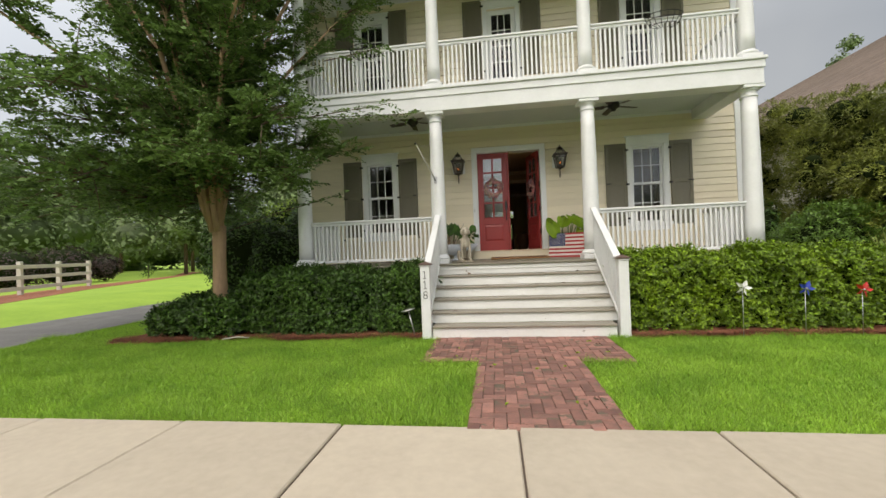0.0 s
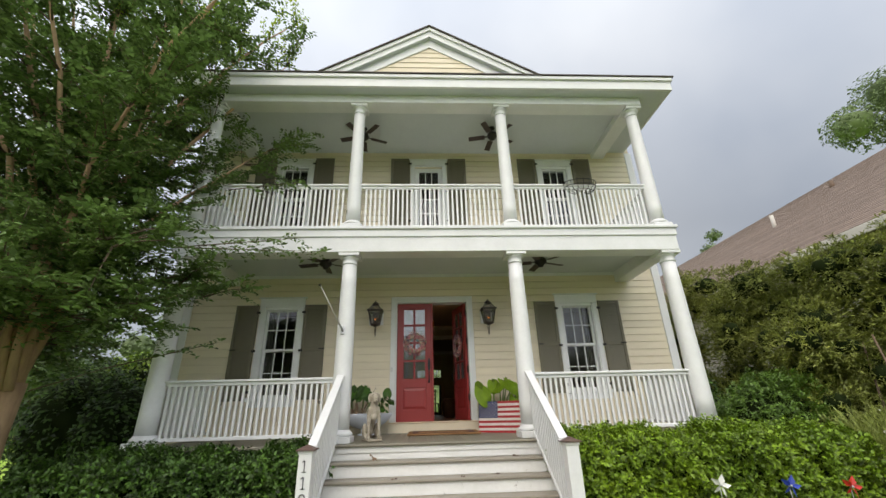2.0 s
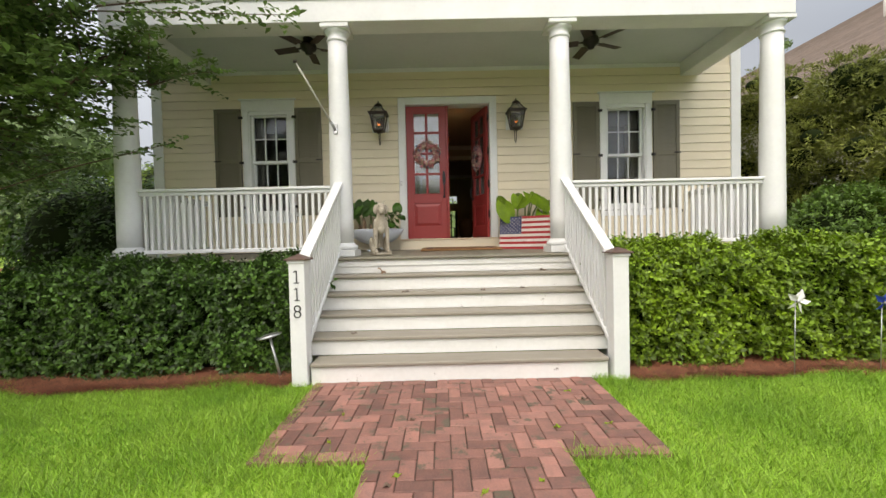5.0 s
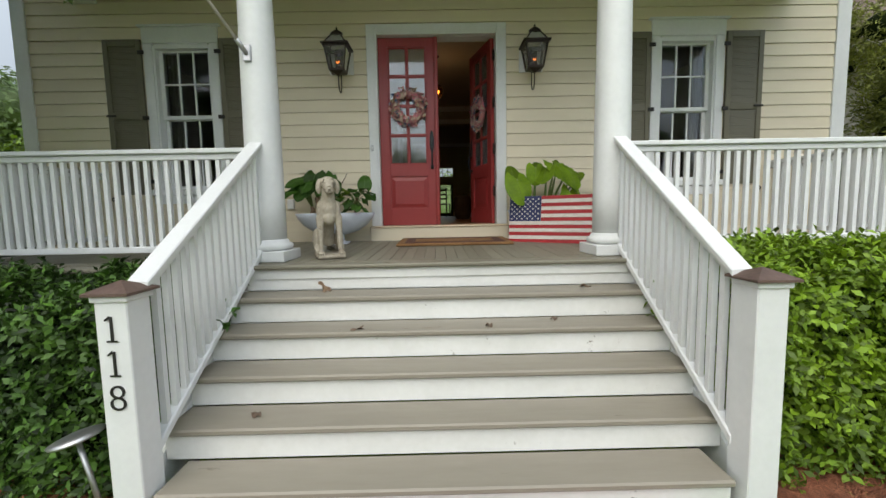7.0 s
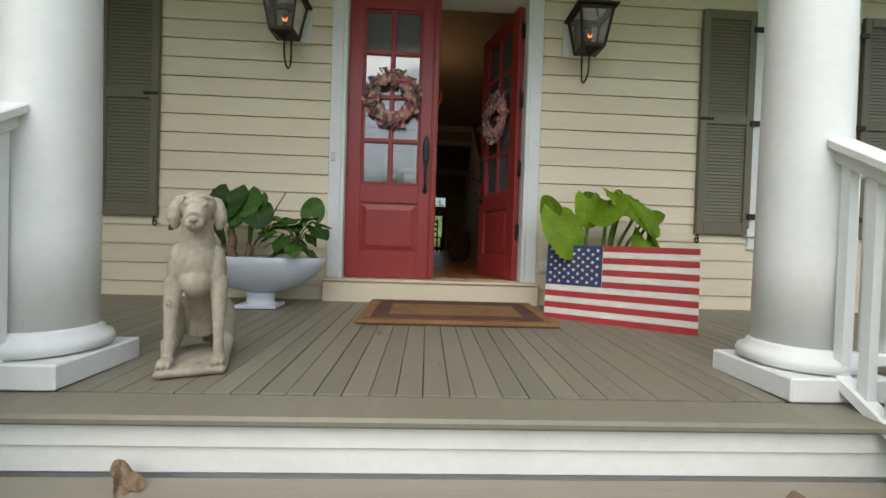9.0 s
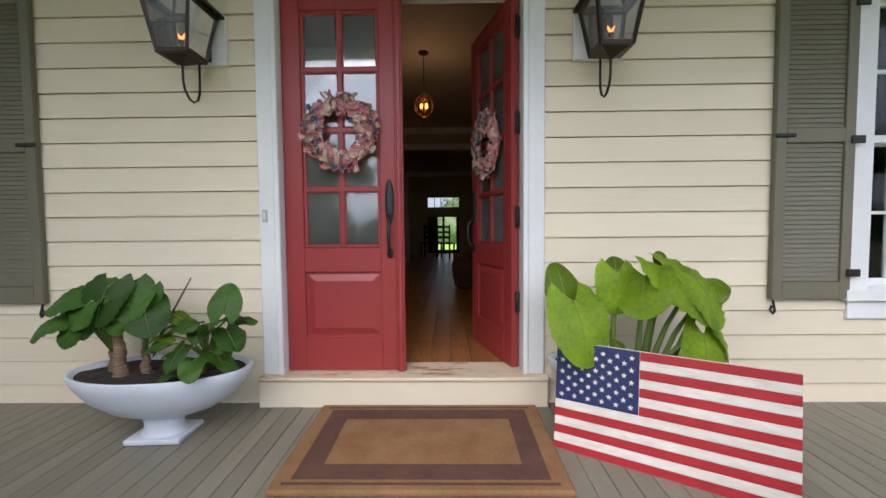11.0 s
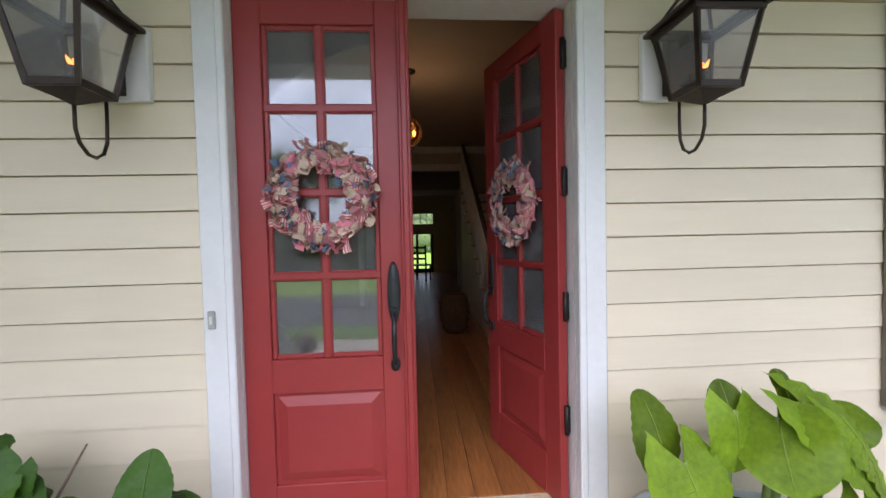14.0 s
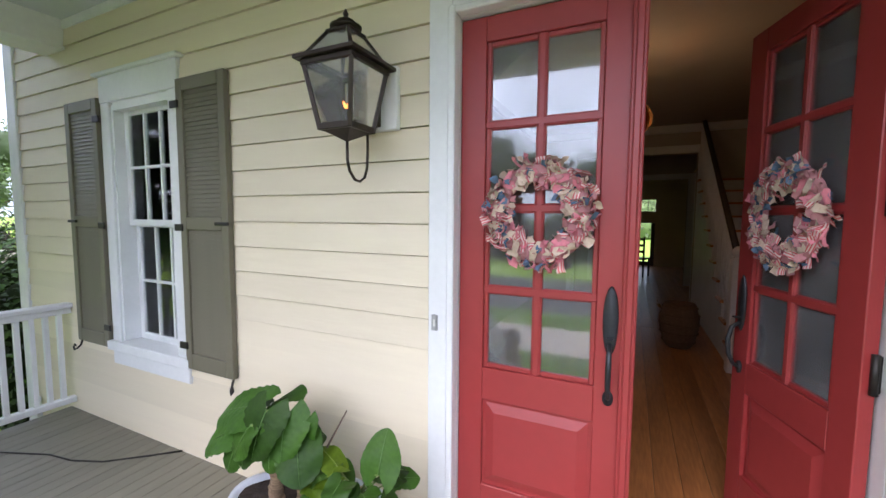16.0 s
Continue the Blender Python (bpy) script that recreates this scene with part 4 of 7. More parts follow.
dr.matrix_basis = pose(0.698, 0.082, ZD, 0, 0, -73) @ pose(0, -0.045, 0)


def wreath(seed):
    w = thing("wreath", "round rag wreath of pink, cream and blue strips", "wreath", "door wreaths")
    rg = random.Random(seed)
    part("ring", MB().tube([(0.165 * math.cos(a), -0.035, 0.165 * math.sin(a)) for a in [2 * math.pi * k / 28 for k in range(29)]], 0.035, 10), M_RIB[3], w)
    shapes = []
    for k in range(3):
        for q in M_RIB:
            mb = MB()
            n, L, wd = 4, 0.088 + 0.014 * k, 0.024 + 0.004 * k
            pts = []
            for i in range(n + 1):
                u = i / n
                for v in (-1, 0, 1):
                    pts.append((v * wd / 2 * (0.55 + 0.7 * u), -L * u * 0.95 - 0.004, 0.022 * math.sin(u * 3.1 + k) - 0.012 * abs(v) * (1 if k != 1 else -1)))
            mb.add(pts, [(i * 3 + j, i * 3 + j + 1, i * 3 + j + 4, i * 3 + j + 3) for i in range(n) for j in range(2)], True)
            shapes.append(mb.mesh("ribbon", q))
    for k in range(280):
        a = rg.uniform(0, 2 * math.pi)
        tilt = rg.uniform(-85, 88)
        r = 0.165 + 0.022 * math.sin(radians(tilt))
        base = Matrix.Translation((r * math.cos(a), -0.038 - 0.02 * math.cos(radians(tilt)), r * math.sin(a)))
        rad = Matrix.Rotation(-a + math.pi / 2, 4, "Y")
        # strips point outwards from the ring, fanned from its inner to its outer side
        m = base @ rad @ pose(0, 0, 0, -tilt + rg.uniform(-20, 20), 0, 0) @ pose(0, 0, 0, 0, rg.uniform(-90, 90), rg.uniform(-35, 35))
        sc = rg.uniform(0.38, 0.60)
        me = rg.choices(shapes, weights=[3, 6, 3, 3, 6] * 3)[0]
        part("ribbon", me, me.materials[0], w, m=m @ Matrix.Diagonal((1, sc, 1, 1)))
    return w


wreath(1).matrix_basis = pose(-0.352, 0.030, 2.72) @ Matrix.Diagonal((1, 0.75, 1, 1))
wreath(2).matrix_basis = dr.matrix_basis @ pose(-0.344, 0.0, 2.72 - ZD) @ Matrix.Diagonal((1, 0.6, 1, 1))

bell = thing("doorbell", "small brushed metal doorbell button on the white casing", "doorbell", m=pose(-0.795, -0.0325, 2.235))
part("plate", MB().cbox(-0.015, 0.015, -0.008, 0.0, -0.036, 0.036, 0.003), M_STEEL, bell)
part("button", MB().cbox(-0.006, 0.006, -0.012, -0.0085, -0.016, 0.016, 0.002), M_PINW, bell, "pale lit button")
outlet = thing("outlet_cover", "grey weatherproof socket cover on the siding", "outlet", m=pose(-1.81, -0.013, 1.58))
part("cover", MB().cbox(-0.04, 0.04, -0.04, 0.0, -0.06, 0.06, 0.008), M_PINW, outlet)


# ---- shutters ----
def shutter(hgt, label, inner):
    """Louvred shutter, hinged at local x = 0 on the window side; inner: +1 where it spreads to +x."""
    s = thing("shutter", label, "shutter", "window shutters")
    W, st = 0.44, 0.058

    def bx(x0, x1, z0, z1, y0=-0.036, y1=0.0):
        a, c = sorted((inner * x0, inner * x1))
        return MB().cbox(a, c, y0, y1, z0, z1, 0.003)
    zm = hgt * 0.515
    part("stile", bx(0, st, 0, hgt), M_SHUTTER, s)
    part("stile", bx(W - st, W, 0, hgt), M_SHUTTER, s)
    for z0, z1 in ((0, 0.10), (zm - 0.04, zm + 0.04), (hgt - 0.075, hgt)):
        part("rail", bx(st, W - st, z0, z1), M_SHUTTER, s)
    part("backing", bx(st, W - st, 0.09, hgt - 0.07, -0.012, -0.004), M_SHUTTER, s)
    a, c = sorted((inner * st, inner * (W - st)))
    sl = MB().add([(a, -0.0265, 0), (c, -0.0265, 0), (c, -0.019, 0.0268), (a, -0.019, 0.0268), (a, -0.019, -0.001), (c, -0.019, -0.001)],
                  [(0, 1, 2, 3), (0, 4, 5, 1)]).mesh("slat", M_SHUTTER)
    for z0, z1 in ((0.10, zm - 0.04), (zm + 0.04, hgt - 0.075)):
        n = int((z1 - z0) / 0.027)
        for k in range(n):
            part("slat", sl, M_SHUTTER, s, m=pose(0, 0, z0 + 0.004 + (z1 - z0 - 0.004) * k / n))
    for z in (0.15, hgt * 0.5, hgt - 0.15):
        part("hinge", bx(-0.045, 0.03, z - 0.022, z + 0.022, -0.048, -0.036), M_IRON, s, "black iron hinge")
    part("latch", MB().cbox(*sorted((inner * (W - 0.10), inner * (W + 0.012))), -0.052, -0.036, zm - 0.010, zm + 0.010, 0.003), M_IRON, s, "black iron latch")
    x = inner * (W - 0.02)
    part("hook", MB().tube([(x, -0.02, -0.005), (x, -0.03, -0.04), (x + inner * 0.012, -0.05, -0.065), (x + inner * 0.03, -0.06, -0.075),
                            (x + inner * 0.045, -0.058, -0.055), (x + inner * 0.035, -0.055, -0.035), (x + inner * 0.02, -0.055, -0.045)], 0.007, 8), M_IRON, s, "black scrolled shutter dog")
    return s


sl_lab = "olive-grey louvred wooden shutter beside a window"
sh_r, sh_l = shutter(1.80, sl_lab, 1), shutter(1.80, sl_lab, -1)
sh_r.matrix_basis, sh_l.matrix_basis = pose(WIN_X[0] + 0.455, -0.016, 1.73), pose(WIN_X[0] - 0.455, -0.016, 1.73)
copy_thing(sh_r, pose(WIN_X[1] + 0.455, -0.016, 1.73))
copy_thing(sh_l, pose(WIN_X[1] - 0.455, -0.016, 1.73))
for x in UP_X:
    copy_thing(sh_r, pose(x + 0.44, -0.016, 5.26))
    copy_thing(sh_l, pose(x - 0.44, -0.016, 5.26))

# upper balcony door
bd = thing("door_3", "white balcony door with glass above a solid panel", "door", kind="structure")
x = UP_X[1]
for s in (-1, 1):
    a, b = sorted((x + s * 0.32, x + s * 0.425))
    part("casing", MB().cbox(a, b, -0.030, 0.02, 4.405, 6.86, 0.004), M_WHITE, bd)
    a, b = sorted((x + s * 0.22, x + s * 0.319))
    part("stile", MB().cbox(a, b, 0.05, 0.09, 4.46, 6.84, 0.003), M_WHITE, bd)
part("head", MB().cbox(x - 0.43, x + 0.43, -0.034, 0.02, 6.861, 7.02, 0.004).cbox(x - 0.465, x + 0.465, -0.06, 0.02, 7.021, 7.045, 0.006), M_WHITE, bd)
part("panel", MB().cbox(x - 0.22, x + 0.22, 0.055, 0.085, 4.46, 5.28, 0.004).cbox(x - 0.17, x + 0.17, 0.045, 0.054, 4.55, 5.18, 0.008), M_WHITE, bd)
part("rail", MB().cbox(x - 0.22, x + 0.22, 0.05, 0.09, 6.74, 6.84, 0.003), M_WHITE, bd)
for k in range(3):
    for j in range(4):
        p = part("pane", MB().box(x - 0.22 + 0.1467 * k, x - 0.22 + 0.1467 * (k + 1), 0.066, 0.069, 5.28 + 0.365 * j, 5.28 + 0.365 * (j + 1)), M_GLASS, bd)
        p.visible_shadow = False
part("muntins", MB().box(x - 0.083, x - 0.063, 0.055, 0.082, 5.28, 6.74).box(x + 0.063, x + 0.083, 0.055, 0.082, 5.28, 6.74)
     .box(x - 0.22, x + 0.22, 0.0555, 0.0815, 5.636, 5.654).box(x - 0.22, x + 0.22, 0.0555, 0.0815, 6.001, 6.019).box(x - 0.22, x + 0.22, 0.0555, 0.0815, 6.366, 6.384), M_WHITE, bd)


# ---- wall lanterns ----
def lantern():
    l = thing("wall_lantern", "black bronze gas lantern with clear glass and a burning flame", "lantern", "door lanterns")
    cy = -0.205
    ht, hb = 0.122, 0.078                # half widths at the top and the foot of the glass
    zt, zb = 0.33, 0.06
    part("mounting_block", MB().cbox(-0.14, 0.14, -0.035, 0.0, 0.09, 0.37, 0.004), M_WHITE, l, "white painted mounting block")
    part("back_box", MB().cbox(-0.06, 0.06, -0.085, -0.0355, 0.105, 0.35, 0.004), M_BRONZE, l)
    part("arm", MB().cbox(-0.02, 0.02, -0.15, -0.0855, 0.28, 0.31, 0.003).cbox(-0.02, 0.02, -0.15, -0.0855, 0.13, 0.16, 0.003), M_BRONZE, l)
    for sx in (-1, 1):
        for sy in (-1, 1):
            part("corner_bar", MB().tube([(sx * hb, cy + sy * hb, zb), (sx * ht, cy + sy * ht, zt)], 0.0115, 4, False), M_BRONZE, l)

    def ring(h, z0, z1, t):
        m = MB()
        m.cbox(-h, h, cy - h, cy - h + t, z0, z1, 0.002).cbox(-h, h, cy + h - t, cy + h, z0, z1, 0.002)
        m.cbox(-h, -h + t, cy - h + t, cy + h - t, z0, z1, 0.002).cbox(h - t, h, cy - h + t, cy + h - t, z0, z1, 0.002)
        return m
    part("eave", ring(ht + 0.030, zt, zt + 0.016, 0.05), M_BRONZE, l)
    part("top_frame", ring(ht + 0.008, zt - 0.022, zt - 0.0005, 0.02), M_BRONZE, l)
    part("bottom_frame", ring(hb + 0.008, zb - 0.004, zb + 0.022, 0.02), M_BRONZE, l)
    part("floor", MB().add([(-hb, cy - hb, zb), (hb, cy - hb, zb), (hb, cy + hb, zb), (-hb, cy + hb, zb), (0, cy, zb - 0.045)],
                           [(0, 1, 2, 3), (0, 4, 1), (1, 4, 2), (2, 4, 3), (3, 4, 0)]), M_BRONZE, l)
    for k in range(4):
        r = Matrix.Translation((0, cy, 0)) @ Matrix.Rotation(k * math.pi / 2, 4, "Z")
        p = part("pane", MB().add([r @ Vector(q) for q in ((-hb, -hb, zb), (hb, -hb, zb), (ht, -ht, zt), (-ht, -ht, zt))], [(0, 1, 2, 3)]), M_LAMPGLASS, l)
        p.visible_shadow = False
        h2, z2 = 0.052, zt + 0.125
        p = part("roof_pane", MB().add([r @ Vector(q) for q in ((-ht, -ht, zt + 0.016), (ht, -ht, zt + 0.016), (h2, -h2, z2), (-h2, -h2, z2))], [(0, 1, 2, 3)]), M_LAMPGLASS, l)
        p.visible_shadow = False
        part("roof_bar", MB().tube([r @ Vector((ht, -ht, zt + 0.012)), r @ Vector((h2, -h2, z2))], 0.008, 6), M_BRONZE, l)
    part("roof_cap", ring(0.060, z2 - 0.004, z2 + 0.008, 0.058), M_BRONZE, l)
    part("vent", MB().lathe([(0.036, z2 + 0.008), (0.036, z2 + 0.022), (0.064, z2 + 0.020), (0.066, z2 + 0.030), (0.05, z2 + 0.036), (0.034, z2 + 0.045),
                             (0.038, z2 + 0.052), (0.020, z2 + 0.062), (0.008, z2 + 0.07), (0.012, z2 + 0.082), (0.004, z2 + 0.10)], 20,
                            Matrix.Translation((0, cy, 0))), M_BRONZE, l)
    part("gas_pipe", MB().tube([(0, cy, zb - 0.03), (0, cy, -0.06), (0, cy + 0.014, -0.105), (0, cy + 0.05, -0.14), (0, cy + 0.085, -0.145),
                                (0, cy + 0.12, -0.125), (0, cy + 0.14, -0.08), (0, cy + 0.145, 0.0), (0, cy + 0.145, 0.112)], 0.0065, 10), M_BRONZE, l)
    part("burner", MB().lathe([(0.006, zb), (0.006, 0.13), (0.014, 0.135), (0.014, 0.15)], 12, Matrix.Translation((0, cy, 0))), M_BRONZE, l)
    fl = MB()
    for q in (-1, 1):
        fl.lathe([(0.001, 0.0), (0.007, 0.012), (0.0075, 0.022), (0.004, 0.042), (0.0005, 0.058)], 10, pose(q * 0.002, cy, 0.152, 0, q * 26) @ Matrix.Diagonal((0.9, 0.9, 0.72, 1)))
    part("flame", fl, M_FLAME, l, "small forked orange gas flame")
    return l


la = lantern()
la.matrix_basis = pose(-1.125, -0.012, 3.005)
copy_thing(la, pose(1.125, -0.012, 3.005))


# ---- ceiling fans ----
def fan(drop):
    f = thing("ceiling_fan", "dark five-blade ceiling fan on the porch ceiling", "ceiling fan", "porch fans")
    part("canopy", MB().lathe([(0.07, 0), (0.068, -0.03), (0.03, -0.055)], 20), M_IRON, f)
    part("rod", MB().tube([(0, 0, -0.05), (0, 0, -drop)], 0.014, 8), M_IRON, f)
    part("motor", MB().lathe([(0.03, -drop + 0.02), (0.10, -drop), (0.115, -drop - 0.05), (0.10, -drop - 0.09), (0.05, -drop - 0.12), (0.045, -drop - 0.15), (0.01, -drop - 0.16)], 24), M_IRON, f)
    for k in range(5):
        r = Matrix.Rotation(2 * math.pi * k / 5 + 0.4, 4, "Z") @ Matrix.Translation((0, 0, -drop - 0.06)) @ Matrix.Rotation(0.2, 4, "X")
        b = part("blade", MB().cbox(0.17, 0.52, -0.06, 0.06, -0.004, 0.004, 0.003, r), M_DARKWOOD, f)
        part("bracket", MB().cbox(0.09, 0.20, -0.018, 0.018, 0.0045, 0.012, 0.002, r), M_IRON, b)
    return f


fl = fan(0.07)
fl.matrix_basis = pose(-1.97, -1.05, 4.165)
copy_thing(fl, pose(2.05, -1.05, 4.165))
fu = fan(0.16)
fu.matrix_basis = pose(-1.44, -0.9, 7.24)
copy_thing(fu, pose(1.36, -0.95, 7.24))

# flag pole on the column
fp = thing("flag_pole", "bare angled flagpole in a metal bracket on a column", "flag pole", m=pose(-1.42, -1.825, 2.66))
part("bracket", MB().cbox(-0.03, 0.03, -0.02, 0.012, -0.06, 0.06, 0.005).tube([(0, -0.01, -0.01), (-0.03, -0.10, 0.065)], 0.018, 10), M_STEEL, fp, "cast metal bracket")
part("pole", MB().tube([(-0.01, -0.045, 0.02), (-0.21, -0.72, 0.50)], 0.0105, 10), M_FENCE, fp)
part("finial", MB().ball((-0.215, -0.735, 0.51), 0.02, 10), M_BRONZE, fp)


# wire planters on the upper rail
def wire_basket(x):
    w = thing("wire_basket", "empty dark wire half-basket hung on the upper railing", "planter", "railing baskets", pose(x, -1.76, 5.31))
    for z, r in ((0.0, 1.0), (-0.08, 0.93), (-0.17, 0.72)):
        part("hoop", MB().tube([(0.31 * r * math.cos(a), -0.20 * r * math.sin(a), z) for a in [math.pi * k / 14 for k in range(15)]], 0.006, 6), M_IRON, w)
    for k in range(9):
        a = math.pi * k / 8
        part("wire", MB().tube([(0.31 * r * math.cos(a), -0.20 * r * math.sin(a), z) for r, z in ((1, 0.02), (0.93, -0.08), (0.72, -0.17), (0.3, -0.22))], 0.005, 6), M_IRON, w)
    part("back", MB().tube([(-0.31, 0, 0), (0.31, 0, 0)], 0.007, 6), M_IRON, w)


wire_basket(2.74)
wire_basket(-2.72)

# ---- door mat ----
mat_ob = thing("doormat", "thick tan coir doormat with a dark brown border", "doormat", m=pose(0.155, -0.475, deck_z(-0.475) + 0.003, SL))
part("mat_body", MB().cbox(-0.61, 0.61, -0.37, 0.37, 0, 0.028, 0.008), M_COIR, mat_ob)
part("border", MB().box(-0.53, 0.53, -0.30, -0.20, 0.0282, 0.0312).box(-0.53, 0.53, 0.20, 0.30, 0.0282, 0.0312).box(-0.53, -0.43, -0.20, 0.20, 0.0282, 0.0312)
     .box(0.43, 0.53, -0.20, 0.20, 0.0282, 0.0312), M_COIR_D, mat_ob, "dark brown woven border")
for y in (-0.335, 0.32):
    part("edge", MB().box(-0.56, 0.56, y, y + 0.015, 0.0282, 0.030), M_COIR_D, mat_ob)

# ---- dog statue, one mesh ----
mb = MB()
mb.cbox(-0.145, 0.145, -0.17, 0.30, 0, 0.034, 0.012)
mb.ball((0, 0.0, 0.435), (0.098, 0.098, 0.115), 20)                     # chest
mb.ball((0, -0.025, 0.365), (0.072, 0.075, 0.075), 18)                  # breast
mb.tube([(0, 0.03, 0.41), (0, 0.10, 0.31), (0, 0.17, 0.20), (0, 0.20, 0.13)], [0.090, 0.066, 0.070, 0.088], 20)
mb.tube([(0, 0.0, 0.47), (0, -0.015, 0.54), (0, -0.03, 0.61)], [0.088, 0.070, 0.064], 18)
mb.ball((0, -0.03, 0.662), (0.082, 0.084, 0.060), 20)                   # skull
mb.tube([(0, -0.05, 0.642), (0, -0.10, 0.616), (0, -0.132, 0.600)], [0.062, 0.050, 0.040], 16)
mb.ball((0, -0.166, 0.607), (0.022, 0.014, 0.013), 12)                  # nose
mb.ball((0, -0.112, 0.576), (0.036, 0.040, 0.018), 12)                  # jaw
for s in (-1, 1):
    mb.tube([(s * 0.052, -0.008, 0.690), (s * 0.080, -0.010, 0.680), (s * 0.094, -0.02, 0.645), (s * 0.097, -0.03, 0.605), (s * 0.090, -0.036, 0.568)],
            [0.020, 0.026, 0.030, 0.030, 0.012], 12)                    # hanging ear
    mb.ball((s * 0.036, -0.088, 0.694), (0.021, 0.014, 0.008), 10)      # brow
    mb.ball((s * 0.038, -0.104, 0.668), (0.014, 0.010, 0.008), 10)      # eye
    mb.ball((s * 0.019, -0.132, 0.585), (0.021, 0.034, 0.020), 10)      # lips
    mb.ball((s * 0.085, 0.0, 0.405), (0.042, 0.068, 0.105), 16)         # shoulder
    mb.tube([(s * 0.094, -0.015, 0.37), (s * 0.099, -0.04, 0.26), (s * 0.099, -0.052, 0.20), (s * 0.101, -0.062, 0.12), (s * 0.104, -0.075, 0.055)],
            [0.044, 0.033, 0.028, 0.023, 0.024], 14)
    mb.ball((s * 0.106, -0.110, 0.050), (0.036, 0.052, 0.021), 14)      # fore paw
    for q in (-0.021, 0.0, 0.021):
        mb.ball((s * 0.106 + q, -0.150, 0.047), (0.0110, 0.024, 0.015), 8)
    mb.ball((s * 0.118, 0.16, 0.155), (0.048, 0.11, 0.108), 16)         # haunch
    mb.tube([(s * 0.125, 0.08, 0.09), (s * 0.122, 0.02, 0.055), (s * 0.118, -0.015, 0.048)], [0.040, 0.028, 0.024], 12)
mb.tube([(0, 0.27, 0.08), (0.06, 0.28, 0.06), (0.12, 0.23, 0.052)], [0.03, 0.024, 0.014], 10)
dog = part("dog_statue", mb, M_STONE)
tagged(dog, "weathered cast-stone statue of a sitting hound", "statue")
dog.matrix_basis = pose(-0.925, -1.61, deck_z(-1.63) + 0.002, 0, 0, 22) @ Matrix.Diagonal((0.78, 0.80, 0.93, 1))
rm = dog.modifiers.new("remesh", "REMESH")
rm.mode, rm.voxel_size, rm.use_smooth_shade = "VOXEL", 0.005, True
sm = dog.modifiers.new("smooth", "SMOOTH")
sm.factor, sm.iterations = 0.5, 3


# ---- planters ----
def leaf_surface(L, W, droop, fold, seed, lobes, tip):
    """The point of a heart-shaped blade at u along and v across it."""
    rg = random.Random(seed)
    ph, am = rg.uniform(0, 6), rg.uniform(0.008, 0.018)

    def at(u, v):
        half = W / 2 * (max(0.0, u + 0.001) ** 0.32) * (max(0.0, 1 - u) ** tip) * 1.95
        half = max(half, W * 0.30 * (1 - u) ** 6)
        x = L * u - lobes * L * (abs(v) ** 1.2) * (1 - u) ** 3 * 1.3
        y = half * v
        z = -droop * L * u ** 2 + fold * abs(y) - fold * 1.1 * y * y / W + am * math.sin(8 * u + ph + 2 * v) * abs(v) * (1 - u) ** 0.3
        z += 0.018 * W * math.sin(50 * (u - 0.30 * abs(v))) * min(1, 3 * abs(v)) * min(1, 3 * (1 - u)) - 0.25 * droop * abs(v) * (1 - u) * W
        return (x, y, z)
    return at


def big_leaf(L, W, droop, fold, seed, lobes=0.22, tip=0.80):
    """A heart-shaped blade with basal lobes: stalk at the origin, tip along +x, upper side +z."""
    at = leaf_surface(L, W, droop, fold, seed, lobes, tip)
    n, h = 44, 5
    k = 2 * h + 1
    return MB().add([at(i / n, j / h) for i in range(n + 1) for j in range(-h, h + 1)],
                    [(i * k + j, i * k + j + 1, (i + 1) * k + j + 1, (i + 1) * k + j) for i in range(n) for j in range(2 * h)], True)


def leaf_veins(L, W, droop, fold, seed, lobes, tip):
    """The raised midrib and side veins of the same blade."""
    at = leaf_surface(L, W, droop, fold, seed, lobes, tip)

    def up(p, d):
        return (p[0], p[1], p[2] + d)
    mb = MB().tube([up(at(u, 0), 0.003) for u in (0, 0.2, 0.4, 0.6, 0.8, 0.97)], [0.0028, 0.0024, 0.002, 0.0016, 0.0011, 0.0006], 5)
    for k in range(0 if W < 0.27 and tip < 0.7 else 6):
        u = 0.02 + 0.13 * k
        for sg in (-1, 1):
            mb.tube([up(at(u + 0.17 * q * (1 - u), sg * q * 0.93), 0.0012) for q in (0.0, 0.25, 0.5, 0.75, 1.0)], [0.0012, 0.0010, 0.0008, 0.0006, 0.0004], 4)
    return mb


